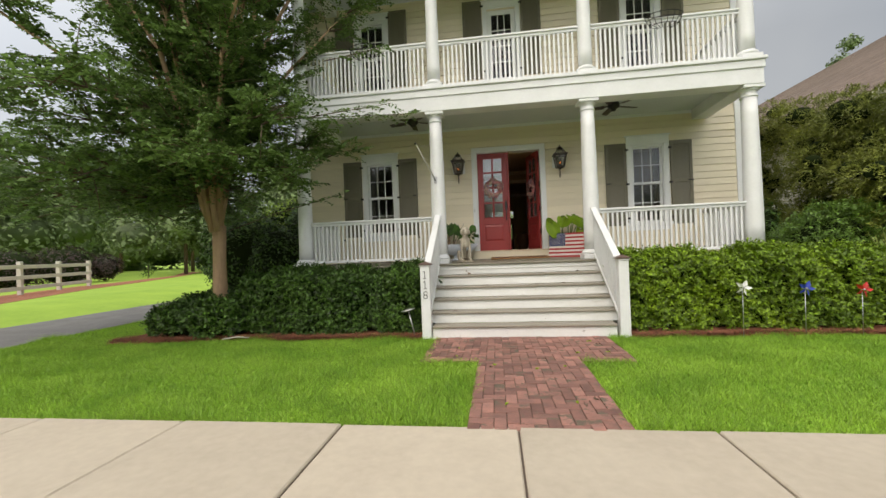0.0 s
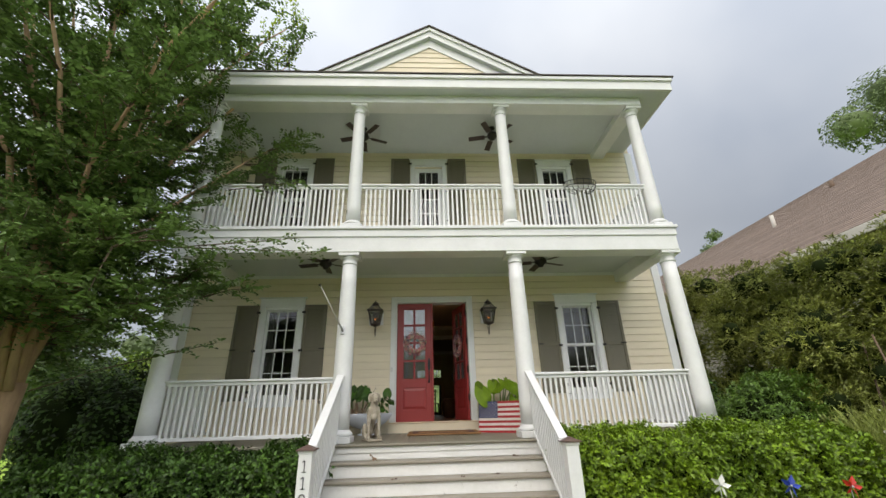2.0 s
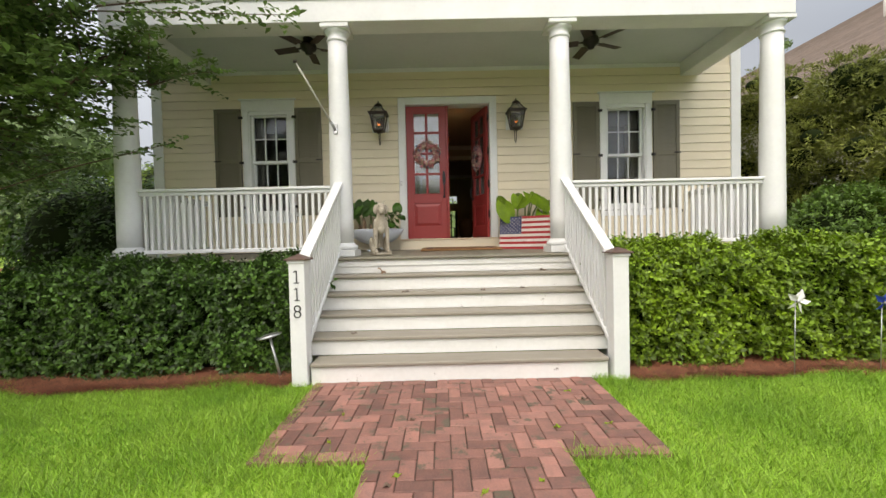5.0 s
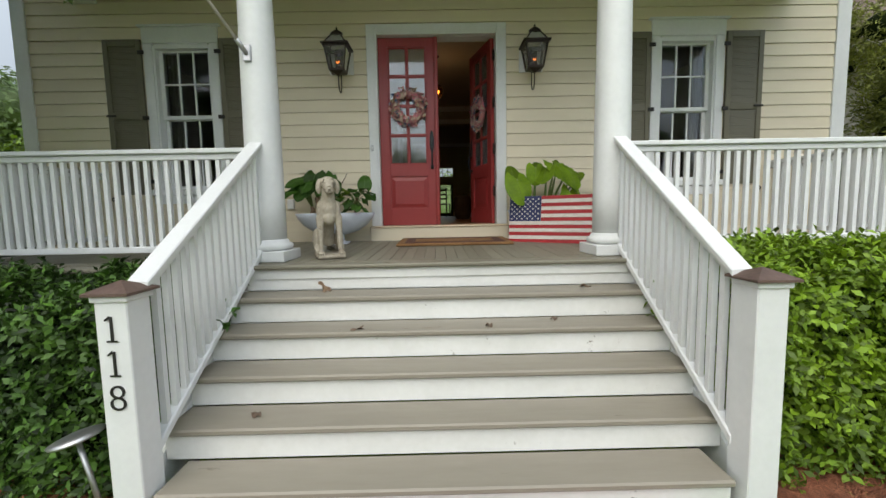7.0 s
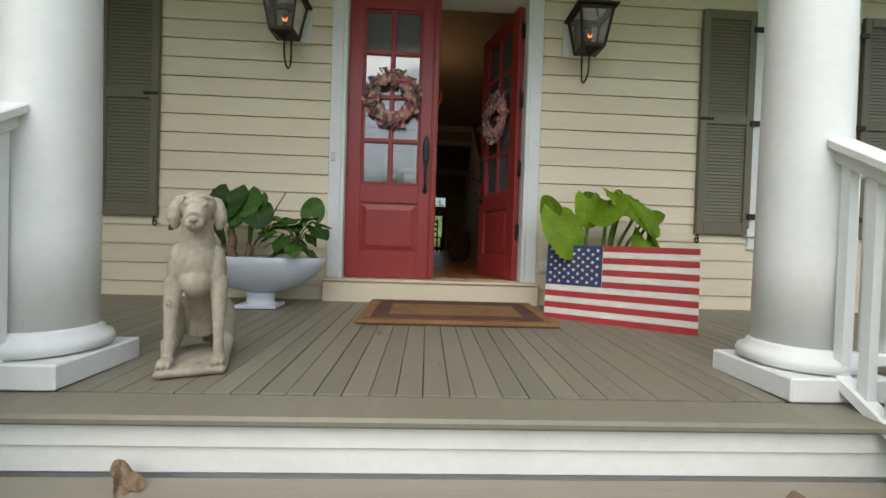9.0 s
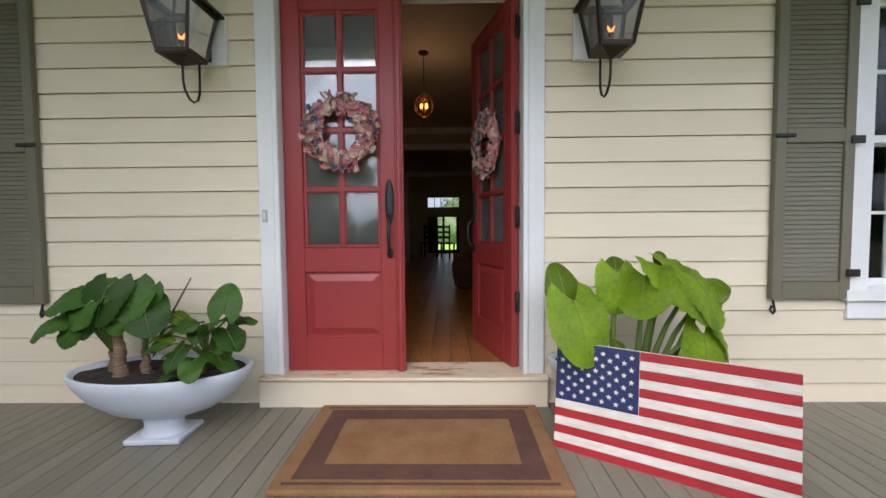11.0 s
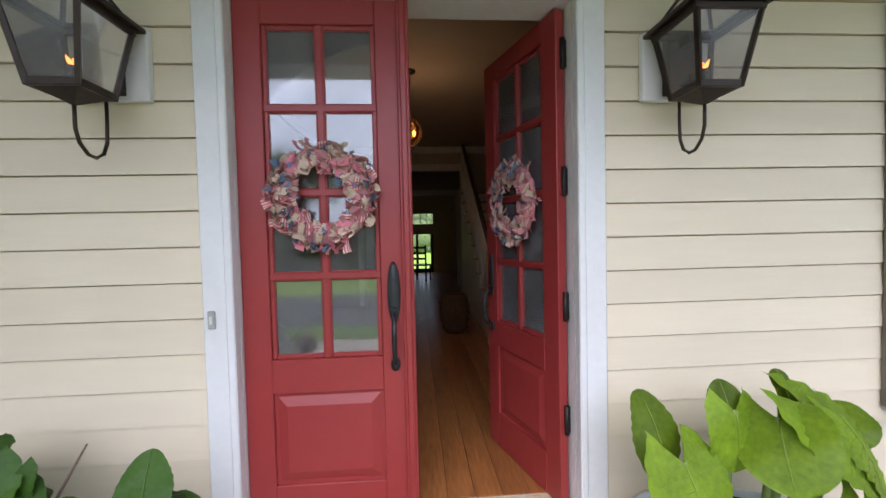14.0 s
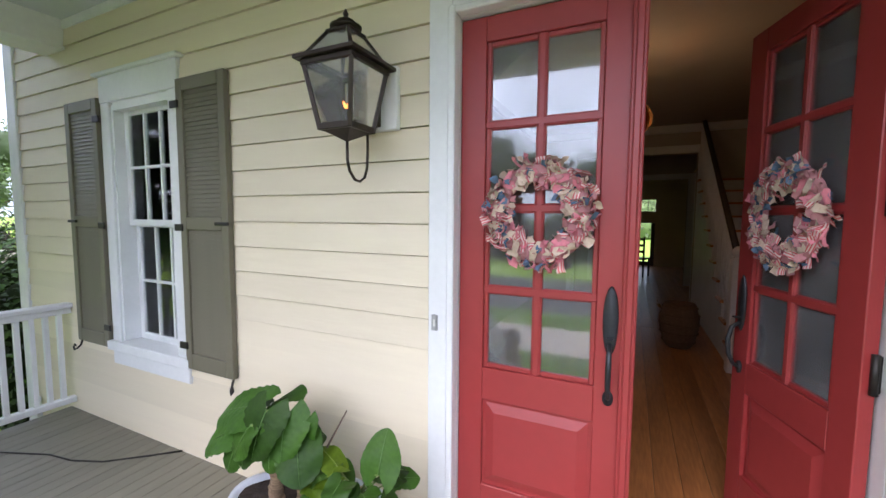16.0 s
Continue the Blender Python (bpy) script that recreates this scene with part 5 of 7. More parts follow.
def bowl(label):
    p = thing("planter_bowl", label, "planter", "porch planters")
    sx, sy = 0.445, 0.24
    b = part("bowl", MB().lathe([(0.16, 0.10), (0.34, 0.115), (0.58, 0.15), (0.80, 0.215), (0.94, 0.29), (1.0, 0.345), (0.985, 0.352), (0.94, 0.348),
                                 (0.90, 0.322), (0.86, 0.295), (0.5, 0.285)], 48, None, True, sx, sy), M_POT, p)
    part("foot", MB().lathe([(0.115, 0.022), (0.105, 0.028), (0.092, 0.036), (0.092, 0.075), (0.10, 0.105)], 28, None, True, 1.0, 0.8), M_POT, p)
    part("base", MB().cbox(-0.135, 0.135, -0.11, 0.11, 0, 0.025, 0.005), M_POT, p)
    so = MB()
    rg = random.Random(8)
    nn, rr = 26, 7
    pts = [(0, 0, 0.335)]
    for i in range(1, rr + 1):
        for k in range(nn):
            a = 2 * math.pi * k / nn
            pts.append((0.92 * sx * i / rr * math.cos(a), 0.92 * sy * i / rr * math.sin(a), 0.325 + rg.uniform(-0.008, 0.010)))
    so.add(pts, [(0, 1 + k, 1 + (k + 1) % nn) for k in range(nn)] +
           [(1 + i * nn + k, 1 + i * nn + (k + 1) % nn, 1 + (i + 1) * nn + (k + 1) % nn, 1 + (i + 1) * nn + k) for i in range(rr - 1) for k in range(nn)])
    part("soil", so, M_SOIL, p, "dark potting soil")
    return p


def leaf_on(plant, root, tip, az, pitch, L, W, material, seed, droop=0.35, fold=0.25, r=0.008, roll=0, tip_k=0.80):
    """A stalk from root to tip that carries a leaf blade; az: where the leaf points, pitch: below level is negative."""
    root, tip = Vector(root), Vector(tip)
    mid = (root + tip) / 2 + Vector((0, 0, 0.04)) - (tip - root) * 0.08
    part("stalk", MB().tube([root, mid, tip], [r * 1.5, r * 1.1, r * 0.8], 8), M_STEM, plant)
    m = Matrix.Translation(tip) @ Matrix.Rotation(radians(az), 4, "Z") @ Matrix.Rotation(radians(-pitch), 4, "Y") @ Matrix.Rotation(radians(roll), 4, "X")
    lf = part("leaf", big_leaf(L, W, droop, fold, seed, 0.30, tip_k).mesh("leaf", material), material, plant, m=m)
    part("midrib", leaf_veins(L, W, droop, fold, seed, 0.30, tip_k), M_VEIN if material == M_LEAF_L else M_LEAFRIB, lf)


zb1 = deck_z(-0.38) + 0.002
bl_ob = bowl("oval blue-grey glazed pedestal bowl planted with elephant ears")
bl_ob.matrix_basis = pose(-1.185, -0.375, zb1, 0, 0, 3)
br_ob = bowl("oval blue-grey glazed bowl behind a painted flag board")
br_ob.matrix_basis = pose(1.235, -0.335, zb1, 0, 0, -16)

pl = thing("elephant_ear_plant", "dark green heart-leaved plant with scaly stems in a bowl", "plant", "potted plants", pose(-1.40, -0.375, zb1 + 0.322))
for x, y, h, r in ((-0.05, 0.02, 0.11, 0.026), (0.03, -0.04, 0.21, 0.032), (0.13, 0.0, 0.12, 0.022)):
    prof = [(x + 0.006 * math.sin(k), y, -0.02 + (h + 0.02) * k / 12) for k in range(13)]
    part("stem", MB().tube(prof, [r * (1.25 - 0.045 * k) * (1.0 if k % 2 else 0.84) for k in range(13)], 14), M_CAUDEX, pl, "scaly ringed brown stem")
for k, a in enumerate([((-0.05, .02, .11), (-0.10, -.02, .42), 186, -10, .25, .21), ((-0.05, .02, .11), (-0.21, -.06, .30), 192, -22, .19, .17),
                       ((-0.05, .02, .11), (-0.13, -.08, .31), 240, -58, .16, .14), ((.03, -.04, .21), (.03, -.08, .46), 256, -60, .20, .20),
                       ((.03, -.04, .21), (.12, -.06, .45), 292, -56, .18, .17), ((.03, -.04, .21), (.0, .05, .43), 150, -5, .17, .17),
                       ((.13, 0, .12), (.20, -.04, .43), 280, -78, .12, .10), ((.13, 0, .12), (.19, -.07, .37), 312, -50, .18, .17),
                       ((.13, 0, .12), (.14, -.02, .35), 60, -10, .13, .12), ((.03, -.04, .21), (-.04, -.10, .39), 222, -52, .16, .15),
                       ((-0.05, .02, .11), (-.06, -.10, .34), 262, -66, .14, .13), ((.03, -.04, .21), (.08, -.10, .36), 276, -70, .14, .12),
                       ((-0.05, .02, .11), (-.16, .04, .36), 172, -30, .15, .14)]):
    leaf_on(pl, *a[:5], a[5] * 1.16, M_LEAF_D, 10 + k, 0.20, 0.05, 0.009, 30 * math.cos(radians(a[2])), 0.60)
part("dry_stalk", MB().tube([(0.16, 0, 0.1), (0.26, 0.02, 0.30), (0.36, 0.03, 0.48)], [0.008, 0.006, 0.003], 6), M_TWIG, pl, "bare brown stalk")
pl2 = thing("leafy_plant", "young plant with small glossy green leaves in a bowl", "plant", "potted plants", pose(-0.98, -0.40, zb1 + 0.322))
part("stem", MB().tube([(0.02, 0, -0.02), (0.03, 0.0, 0.10), (0.05, 0, 0.22)], [0.014, 0.011, 0.008], 8), M_CAUDEX, pl2, "thin brown stem")
rg = random.Random(21)
leaf_on(pl2, (0.05, 0, 0.2), (0.145, -0.02, 0.31), 95, 72, .16, .15, M_LEAF_D, 58, 0.2, 0.1, 0.004, 0, 0.6)
leaf_on(pl2, (0.05, 0, 0.2), (0.17, -0.05, 0.24), 320, -25, .15, .13, M_LEAF_D, 59, 0.2, 0.1, 0.004, 10, 0.6)
for k in range(20):
    a = rg.uniform(150, 400)
    rr, hh = rg.uniform(0.05, 0.15), rg.uniform(0.06, 0.30)
    t = (rr * math.cos(radians(a)) * 1.1 + 0.02, rr * math.sin(radians(a)) - 0.02, hh)
    leaf_on(pl2, (0.04, 0.0, hh * 0.4), t, a, rg.uniform(-55, -5) if hh < 0.2 else rg.uniform(-30, 30), rg.uniform(.09, .13), rg.uniform(.085, .12),
            M_LEAF_D if k % 6 else M_LEAF_L, 60 + k, 0.3, 0.05, 0.0035, 12 * math.cos(radians(a)), 0.6)

pr_ob = thing("elephant_ear_plant", "bright green elephant ears drooping over a flag board", "plant", "potted plants", pose(1.205, -0.38, zb1 + 0.322))
for k, a in enumerate([((-.20, -.05, 0), (-.335, -.08, .37), 292, -58, .30, .24, 8), ((-.20, .02, 0), (-.35, .0, .34), 105, 76, .22, .15, 0),
                       ((-.12, .02, 0), (-.11, -.02, .50), 268, -70, .20, .18, -10), ((-.12, .02, 0), (-.10, .0, .43), 80, 74, .16, .10, 0),
                       ((0, 0, 0), (.0, -.07, .49), 236, -40, .22, .22, 20), ((.02, 0, 0), (.10, -.05, .53), 318, -38, .31, .27, 12),
                       ((.05, .03, 0), (.14, .02, .46), 85, 76, .15, .07, 0), ((.05, 0, 0), (.26, -.03, .47), 300, -48, .25, .25, -8),
                       ((.10, 0, 0), (.30, .0, .36), 326, -52, .33, .17, 0), ((.15, 0, 0), (.37, .02, .38), 60, 48, .13, .13, 0),
                       ((.10, 0, 0), (.25, -.12, .22), 284, -74, .28, .19, 0), ((.02, -.03, 0), (-.05, -.13, .11), 250, 40, .12, .08, 0),
                       ((-.1, -.03, 0), (-.12, -.13, .09), 100, 60, .12, .07, 0)]):
    leaf_on(pr_ob, a[0], a[1], a[2], a[3], a[4], a[5] * 1.15, M_LEAF_L, 30 + k, 0.30, 0.06, 0.011, a[6], 0.52)
for x in (-0.2, 0.02, 0.1):
    part("stem_base", MB().tube([(x, 0, -0.02), (x, 0, 0.06)], [0.03, 0.018], 10), M_CAUDEX, pr_ob, "reddish brown stem base")

# ---- flag board ----
fb = thing("flag_board", "painted wooden flag board of red and white stripes and stars", "sign", m=pose(0.771, -0.475, 1.098, -7, 0, -31.3))
FW, FH = 0.90, 0.51
part("board", MB().cbox(0, FW, 0.0005, 0.022, 0, FH, 0.003), M_FWHITE, fb)
sh = FH / 13
for k in range(13):
    x0 = 0.0 if k < 6 else 0.362
    part("stripe", MB().cbox(x0 + 0.001, FW - 0.001, -0.0035, 0.0, sh * k + 0.0008, sh * (k + 1) - 0.0008, 0.001), M_FRED if k % 2 == 0 else M_FWHITE, fb)
canton = part("canton", MB().cbox(0.001, 0.3605, -0.0042, 0.0, sh * 6 + 0.0008, FH - 0.0008, 0.001), M_FBLUE, fb, "dark blue field")
star_pts = []
for k in range(10):
    r = 0.0135 if k % 2 == 0 else 0.0055
    a = math.pi / 2 + k * math.pi / 5
    star_pts.append((r * math.cos(a), 0, r * math.sin(a)))
star = MB().add([(0, 0, 0)] + star_pts, [(0, 1 + k, 1 + (k + 1) % 10) for k in range(10)]).mesh("star", M_FWHITE)
for j in range(9):
    n = 6 if j % 2 == 0 else 5
    for i in range(n):
        part("star", star, M_FWHITE, canton, m=pose((0.030 if n == 6 else 0.060) + i * 0.060, -0.0052, sh * 6 + 0.0265 + j * 0.0268))

# cord and dropped leaves
cord = part("power_cord", MB().tube([(-2.70, -0.02, 1.122), (-2.85, -0.15, 1.118), (-3.05, -0.31, 1.113), (-3.25, -0.39, 1.111), (-3.46, -0.42, 1.110), (-3.80, -0.55, 1.107), (-4.05, -0.70, 1.103)], 0.006, 6), M_IRON)
tagged(cord, "thin dark power cord lying on the porch floor", "cord")
for k, (x, y, z, a) in enumerate(((-1.02, -2.86, 0.36, 130), (0.75, -2.32, 0.712, 60), (1.02, -2.10, 0.889, 10), (0.30, -2.45, 0.712, 85), (-0.52, -2.44, 0.7125, 200))):
    lf = part("fallen_leaf", big_leaf(0.075, 0.045, 0.1, 0.5, 90 + k), M_TWIG)
    tagged(lf, "dry brown leaf fallen on a step", "leaf", "fallen leaves")
    lf.matrix_basis = pose(x, y, z, 0, 0, a)

lf = part("fallen_leaf", big_leaf(0.095, 0.065, 0.25, 0.5, 96), M_CAUDEX)
tagged(lf, "large curled dry leaf leaning on the top riser", "leaf", "fallen leaves")
lf.matrix_basis = pose(-0.84, -2.07, 0.892, 0, -52, 150)
for x, y, z, a, b in ((-1.27, -2.66, 0.79, 100, -30), (-1.28, -2.63, 0.805, 240, -50), (-1.28, -2.55, 0.865, 80, -20)):
    lf = part("fallen_leaf", big_leaf(0.075, 0.042, 0.2, 0.3, int(a)), M_LEAF_D)
    tagged(lf, "fresh green leaf caught between the balusters", "leaf", "fallen leaves")
    lf.matrix_basis = pose(x, y, z, 0, b, a)
for x, w, y in ((-0.10, 0.07, -2.446), (-0.235, 0.05, -2.449), (-0.47, 0.045, -2.453), (-0.66, 0.02, -2.448), (-0.02, 0.03, -2.43)):
    part("paint_crack", MB().add([(x - w / 2, y, 0.7093), (x - w * 0.2, y - 0.003, 0.7093), (x + w / 2, y - 0.001, 0.7093), (x + w * 0.3, y + 0.0025, 0.7093), (x - w * 0.1, y + 0.0015, 0.7093)],
                                 [(0, 1, 2, 3, 4)]), M_TWIG, steps, "dark flaked crack in the paint")

rg = random.Random(77)
for k in range(16):
    y = rg.uniform(-6.0, -3.5)
    x = rg.uniform(-0.5, 0.5) if y < -4.4 else rg.uniform(-1.1, 1.1)
    lf = part("fallen_leaf", big_leaf(rg.uniform(0.035, 0.06), rg.uniform(0.018, 0.03), 0.15, 0.35, 120 + k), M_NEWLEAF if k % 3 else M_TWIG)
    tagged(lf, "small yellowing leaf fallen on the brick path" if k % 3 else "small dry brown leaf on the brick path", "leaf", "fallen leaves")
    lf.matrix_basis = pose(x, y, 0.006, 0, 0, rg.uniform(0, 360))
stick = part("stick", MB().tube([(-4.72, -3.40, 0.05), (-4.52, -3.33, 0.07), (-4.33, -3.30, 0.05)], [0.008, 0.011, 0.007], 7), M_FENCE)
tagged(stick, "short pale broken stick lying on the pine straw", "stick")

# ---- hall behind the door ----
hall = structure("hall_floor", MB().box(-1.6, 1.75, 0.19, 11.99, 1.271, 1.275), M_DARKWOOD, "varnished heart-pine board floor of the hall", "floor")
pk = MB().cbox(-0.066, 0.066, -2.0, 2.0, -0.016, 0.0, 0.0015).mesh("plank", M_PINE)
for k in range(25):
    for j in range(3):
        part("plank", pk, M_PINE, hall, m=pose(-1.53 + 0.134 * k, 2.19 + 4.004 * j, 1.2925))
structure("wall_hall_left", MB().box(-1.72, -1.6, 0.19, 11.99, 1.28, 4.149), M_ROOM, "plain hall wall", "wall")
structure("wall_hall_right", MB().box(1.75, 1.87, 0.19, 11.99, 1.28, 4.149), M_ROOM, "plain hall wall", "wall")
for y, x0, x1, zt in ((5.6, -0.9, 0.86, 3.72), (8.2, -0.8, 1.02, 3.55)):
    structure("wall_hall", wall_boxes(-1.6, 1.75, 1.294, 4.149, y, y + 0.14, [(x0, x1, 1.2, zt)]), M_ROOM, "hall wall with a wide cased opening", "wall")
    structure("trim", MB().cbox(x1, x1 + 0.12, y - 0.02, y - 0.001, 1.294, zt + 0.12, 0.004).cbox(x0 - 0.12, x0, y - 0.02, y - 0.001, 1.294, zt + 0.12, 0.004)
              .cbox(x0, x1, y - 0.02, y - 0.001, zt, zt + 0.12, 0.004), M_WHITE, "white casing of the hall opening", "trim")
structure("trim", MB().cbox(1.70, 1.749, 0.19, 5.59, 4.03, 4.148, 0.01).cbox(-1.599, -1.55, 0.19, 5.59, 4.03, 4.148, 0.01).cbox(-1.55, 1.70, 5.54, 5.599, 4.03, 4.148, 0.01),
          M_WHITE, "white crown moulding of the hall", "trim")
rear = thing("door_4", "glazed rear door with a transom window", "door", kind="structure")
part("frame", MB().box(-0.5, -0.15, 12.0, 12.1, 1.3, 2.6).box(0.52, 0.62, 12.0, 12.1, 1.3, 2.6).box(0.02, 0.10, 12.0, 12.1, 1.3, 2.6)
     .box(-0.4, 0.52, 12.0, 12.1, 1.3, 1.42).box(-0.27, -0.25, 12.0, 12.1, 2.95, 3.3).box(-0.04, -0.02, 12.0, 12.1, 2.95, 3.3).box(0.18, 0.2, 12.0, 12.1, 2.95, 3.3).box(0.4, 0.42, 12.0, 12.1, 2.95, 3.3), M_DARKWOOD, rear)

st = thing("staircase", "white hall staircase with slim balusters", "staircase", kind="structure", m=pose(-0.11, 0.45, 0))
for k in range(12):
    part("step", MB().cbox(0.98, 1.855, 2.45 + 0.25 * k, 2.45 + 0.25 * k + 0.27, 1.294, 1.294 + 0.18 * (k + 1), 0.004), M_WHITE, st)
    part("tread", MB().cbox(0.96, 1.854, 2.42 + 0.25 * k, 2.45 + 0.25 * k + 0.255, 1.2945 + 0.18 * (k + 1), 1.32 + 0.18 * (k + 1), 0.004), M_PINE, st, "pine tread")
    for q in (0.06, 0.18):
        part("baluster", MB().tube([(1.0, 2.45 + 0.25 * k + q, 1.32 + 0.18 * (k + 1)), (1.0, 2.45 + 0.25 * k + q, 2.14 + 0.18 * (k + 1) + (q - 0.06) * 0.7)], 0.014, 8), M_WHITE, st)
part("handrail", MB().tube([(1.0, 2.35, 2.29), (1.0, 2.45 + 0.25 * 12, 2.33 + 0.18 * 12)], 0.03, 10), M_DARKWOOD, st, "dark wooden handrail")
part("newel", MB().cbox(0.93, 1.04, 2.30, 2.41, 1.294, 2.36, 0.006).ball((0.985, 2.355, 2.41), 0.055, 14), M_WHITE, st)
bk = thing("basket", "tall brown woven floor basket in the hall", "basket", m=pose(0.50, 3.45, 1.294) @ Matrix.Diagonal((0.88, 0.88, 1.2, 1)))
part("body", MB().lathe([(0.13, 0), (0.17, 0.04), (0.215, 0.18), (0.22, 0.28), (0.185, 0.38), (0.17, 0.41), (0.155, 0.41), (0.17, 0.37)], 28), M_BASKET, bk)
for z, r in ((0.06, 0.185), (0.14, 0.212), (0.22, 0.222), (0.30, 0.218), (0.37, 0.193)):
    part("weave_band", MB().tube([(r * math.cos(a), r * math.sin(a), z) for a in [2 * math.pi * k / 24 for k in range(25)]], 0.007, 6), M_BASKET, bk)
pd = thing("pendant_lamp", "amber glass hall pendant with lit candle bulbs", "pendant lamp", m=pose(0.0, 2.25, 4.149))
part("canopy", MB().lathe([(0.06, 0), (0.055, -0.02), (0.012, -0.03)], 16), M_BRONZE, pd)
part("rod", MB().tube([(0, 0, -0.02), (0, 0, -0.46)], 0.006, 6), M_BRONZE, pd)
p = part("shade", MB().lathe([(0.03, -0.47), (0.075, -0.50), (0.105, -0.57), (0.10, -0.64), (0.06, -0.70), (0.02, -0.72)], 12), M_AMBER, pd, "ribbed amber glass shade")
p.visible_shadow = False
for k in range(12):
    a = 2 * math.pi * k / 12
    part("rib", MB().tube([(r * 1.02 * math.cos(a), r * 1.02 * math.sin(a), z) for r, z in ((0.03, -0.47), (0.075, -0.50), (0.105, -0.57), (0.10, -0.64), (0.06, -0.70))], 0.003, 4), M_BRONZE, pd)
part("finial", MB().lathe([(0.02, -0.72), (0.028, -0.735), (0.01, -0.77), (0.002, -0.80)], 12), M_BRONZE, pd)
for s in (-1, 1):
    part("bulb", MB().ball((s * 0.03, 0, -0.60), (0.014, 0.014, 0.03), 10), M_BULB, pd, "glowing candle bulb")
lt = bpy.data.lights.new("pendant_light", "POINT")
lt.energy, lt.color, lt.shadow_soft_size = 1.6, (1.0, 0.62, 0.3), 0.06
new("pendant_light", lt).matrix_basis = pose(0.0, 2.25, 3.55)


def chair(m):
    c = thing("dining_chair", "dark wooden chair in the rear room", "chair", "rear room chairs", m)
    part("seat", MB().cbox(-0.22, 0.22, -0.22, 0.22, 0.43, 0.47, 0.01), M_DARKWOOD, c)
    for sx in (-1, 1):
        part("leg", MB().cbox(sx * 0.2 - 0.02, sx * 0.2 + 0.02, -0.21, -0.17, 0, 0.43, 0.004), M_DARKWOOD, c)
        part("leg", MB().cbox(sx * 0.2 - 0.02, sx * 0.2 + 0.02, 0.17, 0.21, 0, 1.0, 0.004), M_DARKWOOD, c)
    for z in (0.6, 0.75, 0.9):
        part("back_rail", MB().cbox(-0.18, 0.18, 0.18, 0.2, z, z + 0.06, 0.004), M_DARKWOOD, c)


chair(pose(0.15, 9.4, 1.294, 0, 0, 160))
chair(pose(-0.35, 9.9, 1.294, 0, 0, 200))
structure("wall_room", MB().box(-4.75, -1.72, 3.8, 3.9, 1.27, 4.149).box(1.87, 4.75, 3.8, 3.9, 1.27, 4.149), M_ROOM, "plain back wall of the front rooms", "wall")
M_CURTAIN = mat("linen_curtain", (0.20, 0.18, 0.15), (0.15, 0.135, 0.115), 3, 0.9, stretch=(8, 1, 0.3))
for x in WIN_X:
    for s in (-1, 1):
        cu = thing("curtain", "dim brown linen curtain drawn to the side of a window", "curtain", "window curtains", pose(x + s * 0.33, 0.26, 1.5))
        n = 26
        pts = [((k / n - 0.5) * 0.26, 0.025 * math.sin(k * 1.25) + (0.0 if j else 0.01), 2.15 * j) for j in (0, 1) for k in range(n + 1)]
        part("cloth", MB().add(pts, [(k, k + 1, n + 2 + k, n + 1 + k) for k in range(n)], True), M_CURTAIN, cu)

# ---- planting ----
nrg = np.random.default_rng(7)


def unit(v):
    return v / np.maximum(1e-9, np.linalg.norm(v, axis=-1, keepdims=True))


def leaves(pos, nrm, size, wide=0.5, spread=0.9, fold=0.15, down=0.0):
    """Corner points of folded leaf blades at pos, roughly facing nrm."""
    n = len(pos)
    nn = unit(nrm + nrg.normal(0, spread * 0.5, (n, 3)))
    d = nrg.normal(0, 1, (n, 3))
    d[:, 2] -= down
    d = unit(d - (d * nn).sum(1, keepdims=True) * nn)
    s = np.cross(nn, d)
    L = (size * nrg.uniform(0.65, 1.3, n))[:, None]
    a = pos - d * L * 0.5
    b = pos + s * L * wide * 0.5 + nn * L * fold
    c = pos + d * L * 0.5
    e = pos - s * L * wide * 0.5 + nn * L * fold
    return np.stack([a, b, c, e], 1).reshape(-1, 3)


def sprigs(base, d, L, k, leaf, wide=0.5, lean=0.6, bend=0.0, fold=0.12):
    """Leaf blades set round short shoots: base points, shoot directions, shoot length, k leaves on each."""
    n = len(base)
    d = unit(d)
    s1 = unit(np.cross(d, nrg.normal(0, 1, (n, 3))))
    s2 = np.cross(d, s1)
    Ls = (L * nrg.uniform(0.6, 1.35, n))[:, None]
    out = []
    for j in range(k):
        u = (j + 0.6) / k
        pos = base + d * Ls * u + np.array([0, 0, -1.0]) * bend * Ls * u * u
        a = 2.4 * j
        side = s1 * math.cos(a) + s2 * math.sin(a)
        ld = unit(side + d * lean + nrg.normal(0, 0.22, (n, 3)))
        nn = unit(d + np.array([0, 0, 0.5]) - (d * ld).sum(1, keepdims=True) * ld + nrg.normal(0, 0.25, (n, 3)))
        w = np.cross(nn, ld)
        S = (leaf * nrg.uniform(0.6, 1.25, n))[:, None]
        mid = pos + ld * S * 0.5 + nn * S * fold
        out.append(np.stack([pos, mid + w * S * wide * 0.5, pos + ld * S, mid - w * S * wide * 0.5], 1))
    return np.concatenate(out).reshape(-1, 3)


def lumpy(p, amp, freq):
    """A smooth uneven offset over points."""
    q = p * freq
    return amp * (np.sin(q[:, 0] * 1.7 + 1.3 * np.sin(q[:, 1] * 1.1 + 0.5)) + np.sin(q[:, 1] * 2.1 + q[:, 2] * 1.6 + 1.0) + np.sin(q[:, 2] * 2.6 + q[:, 0] * 2.9)) / 3


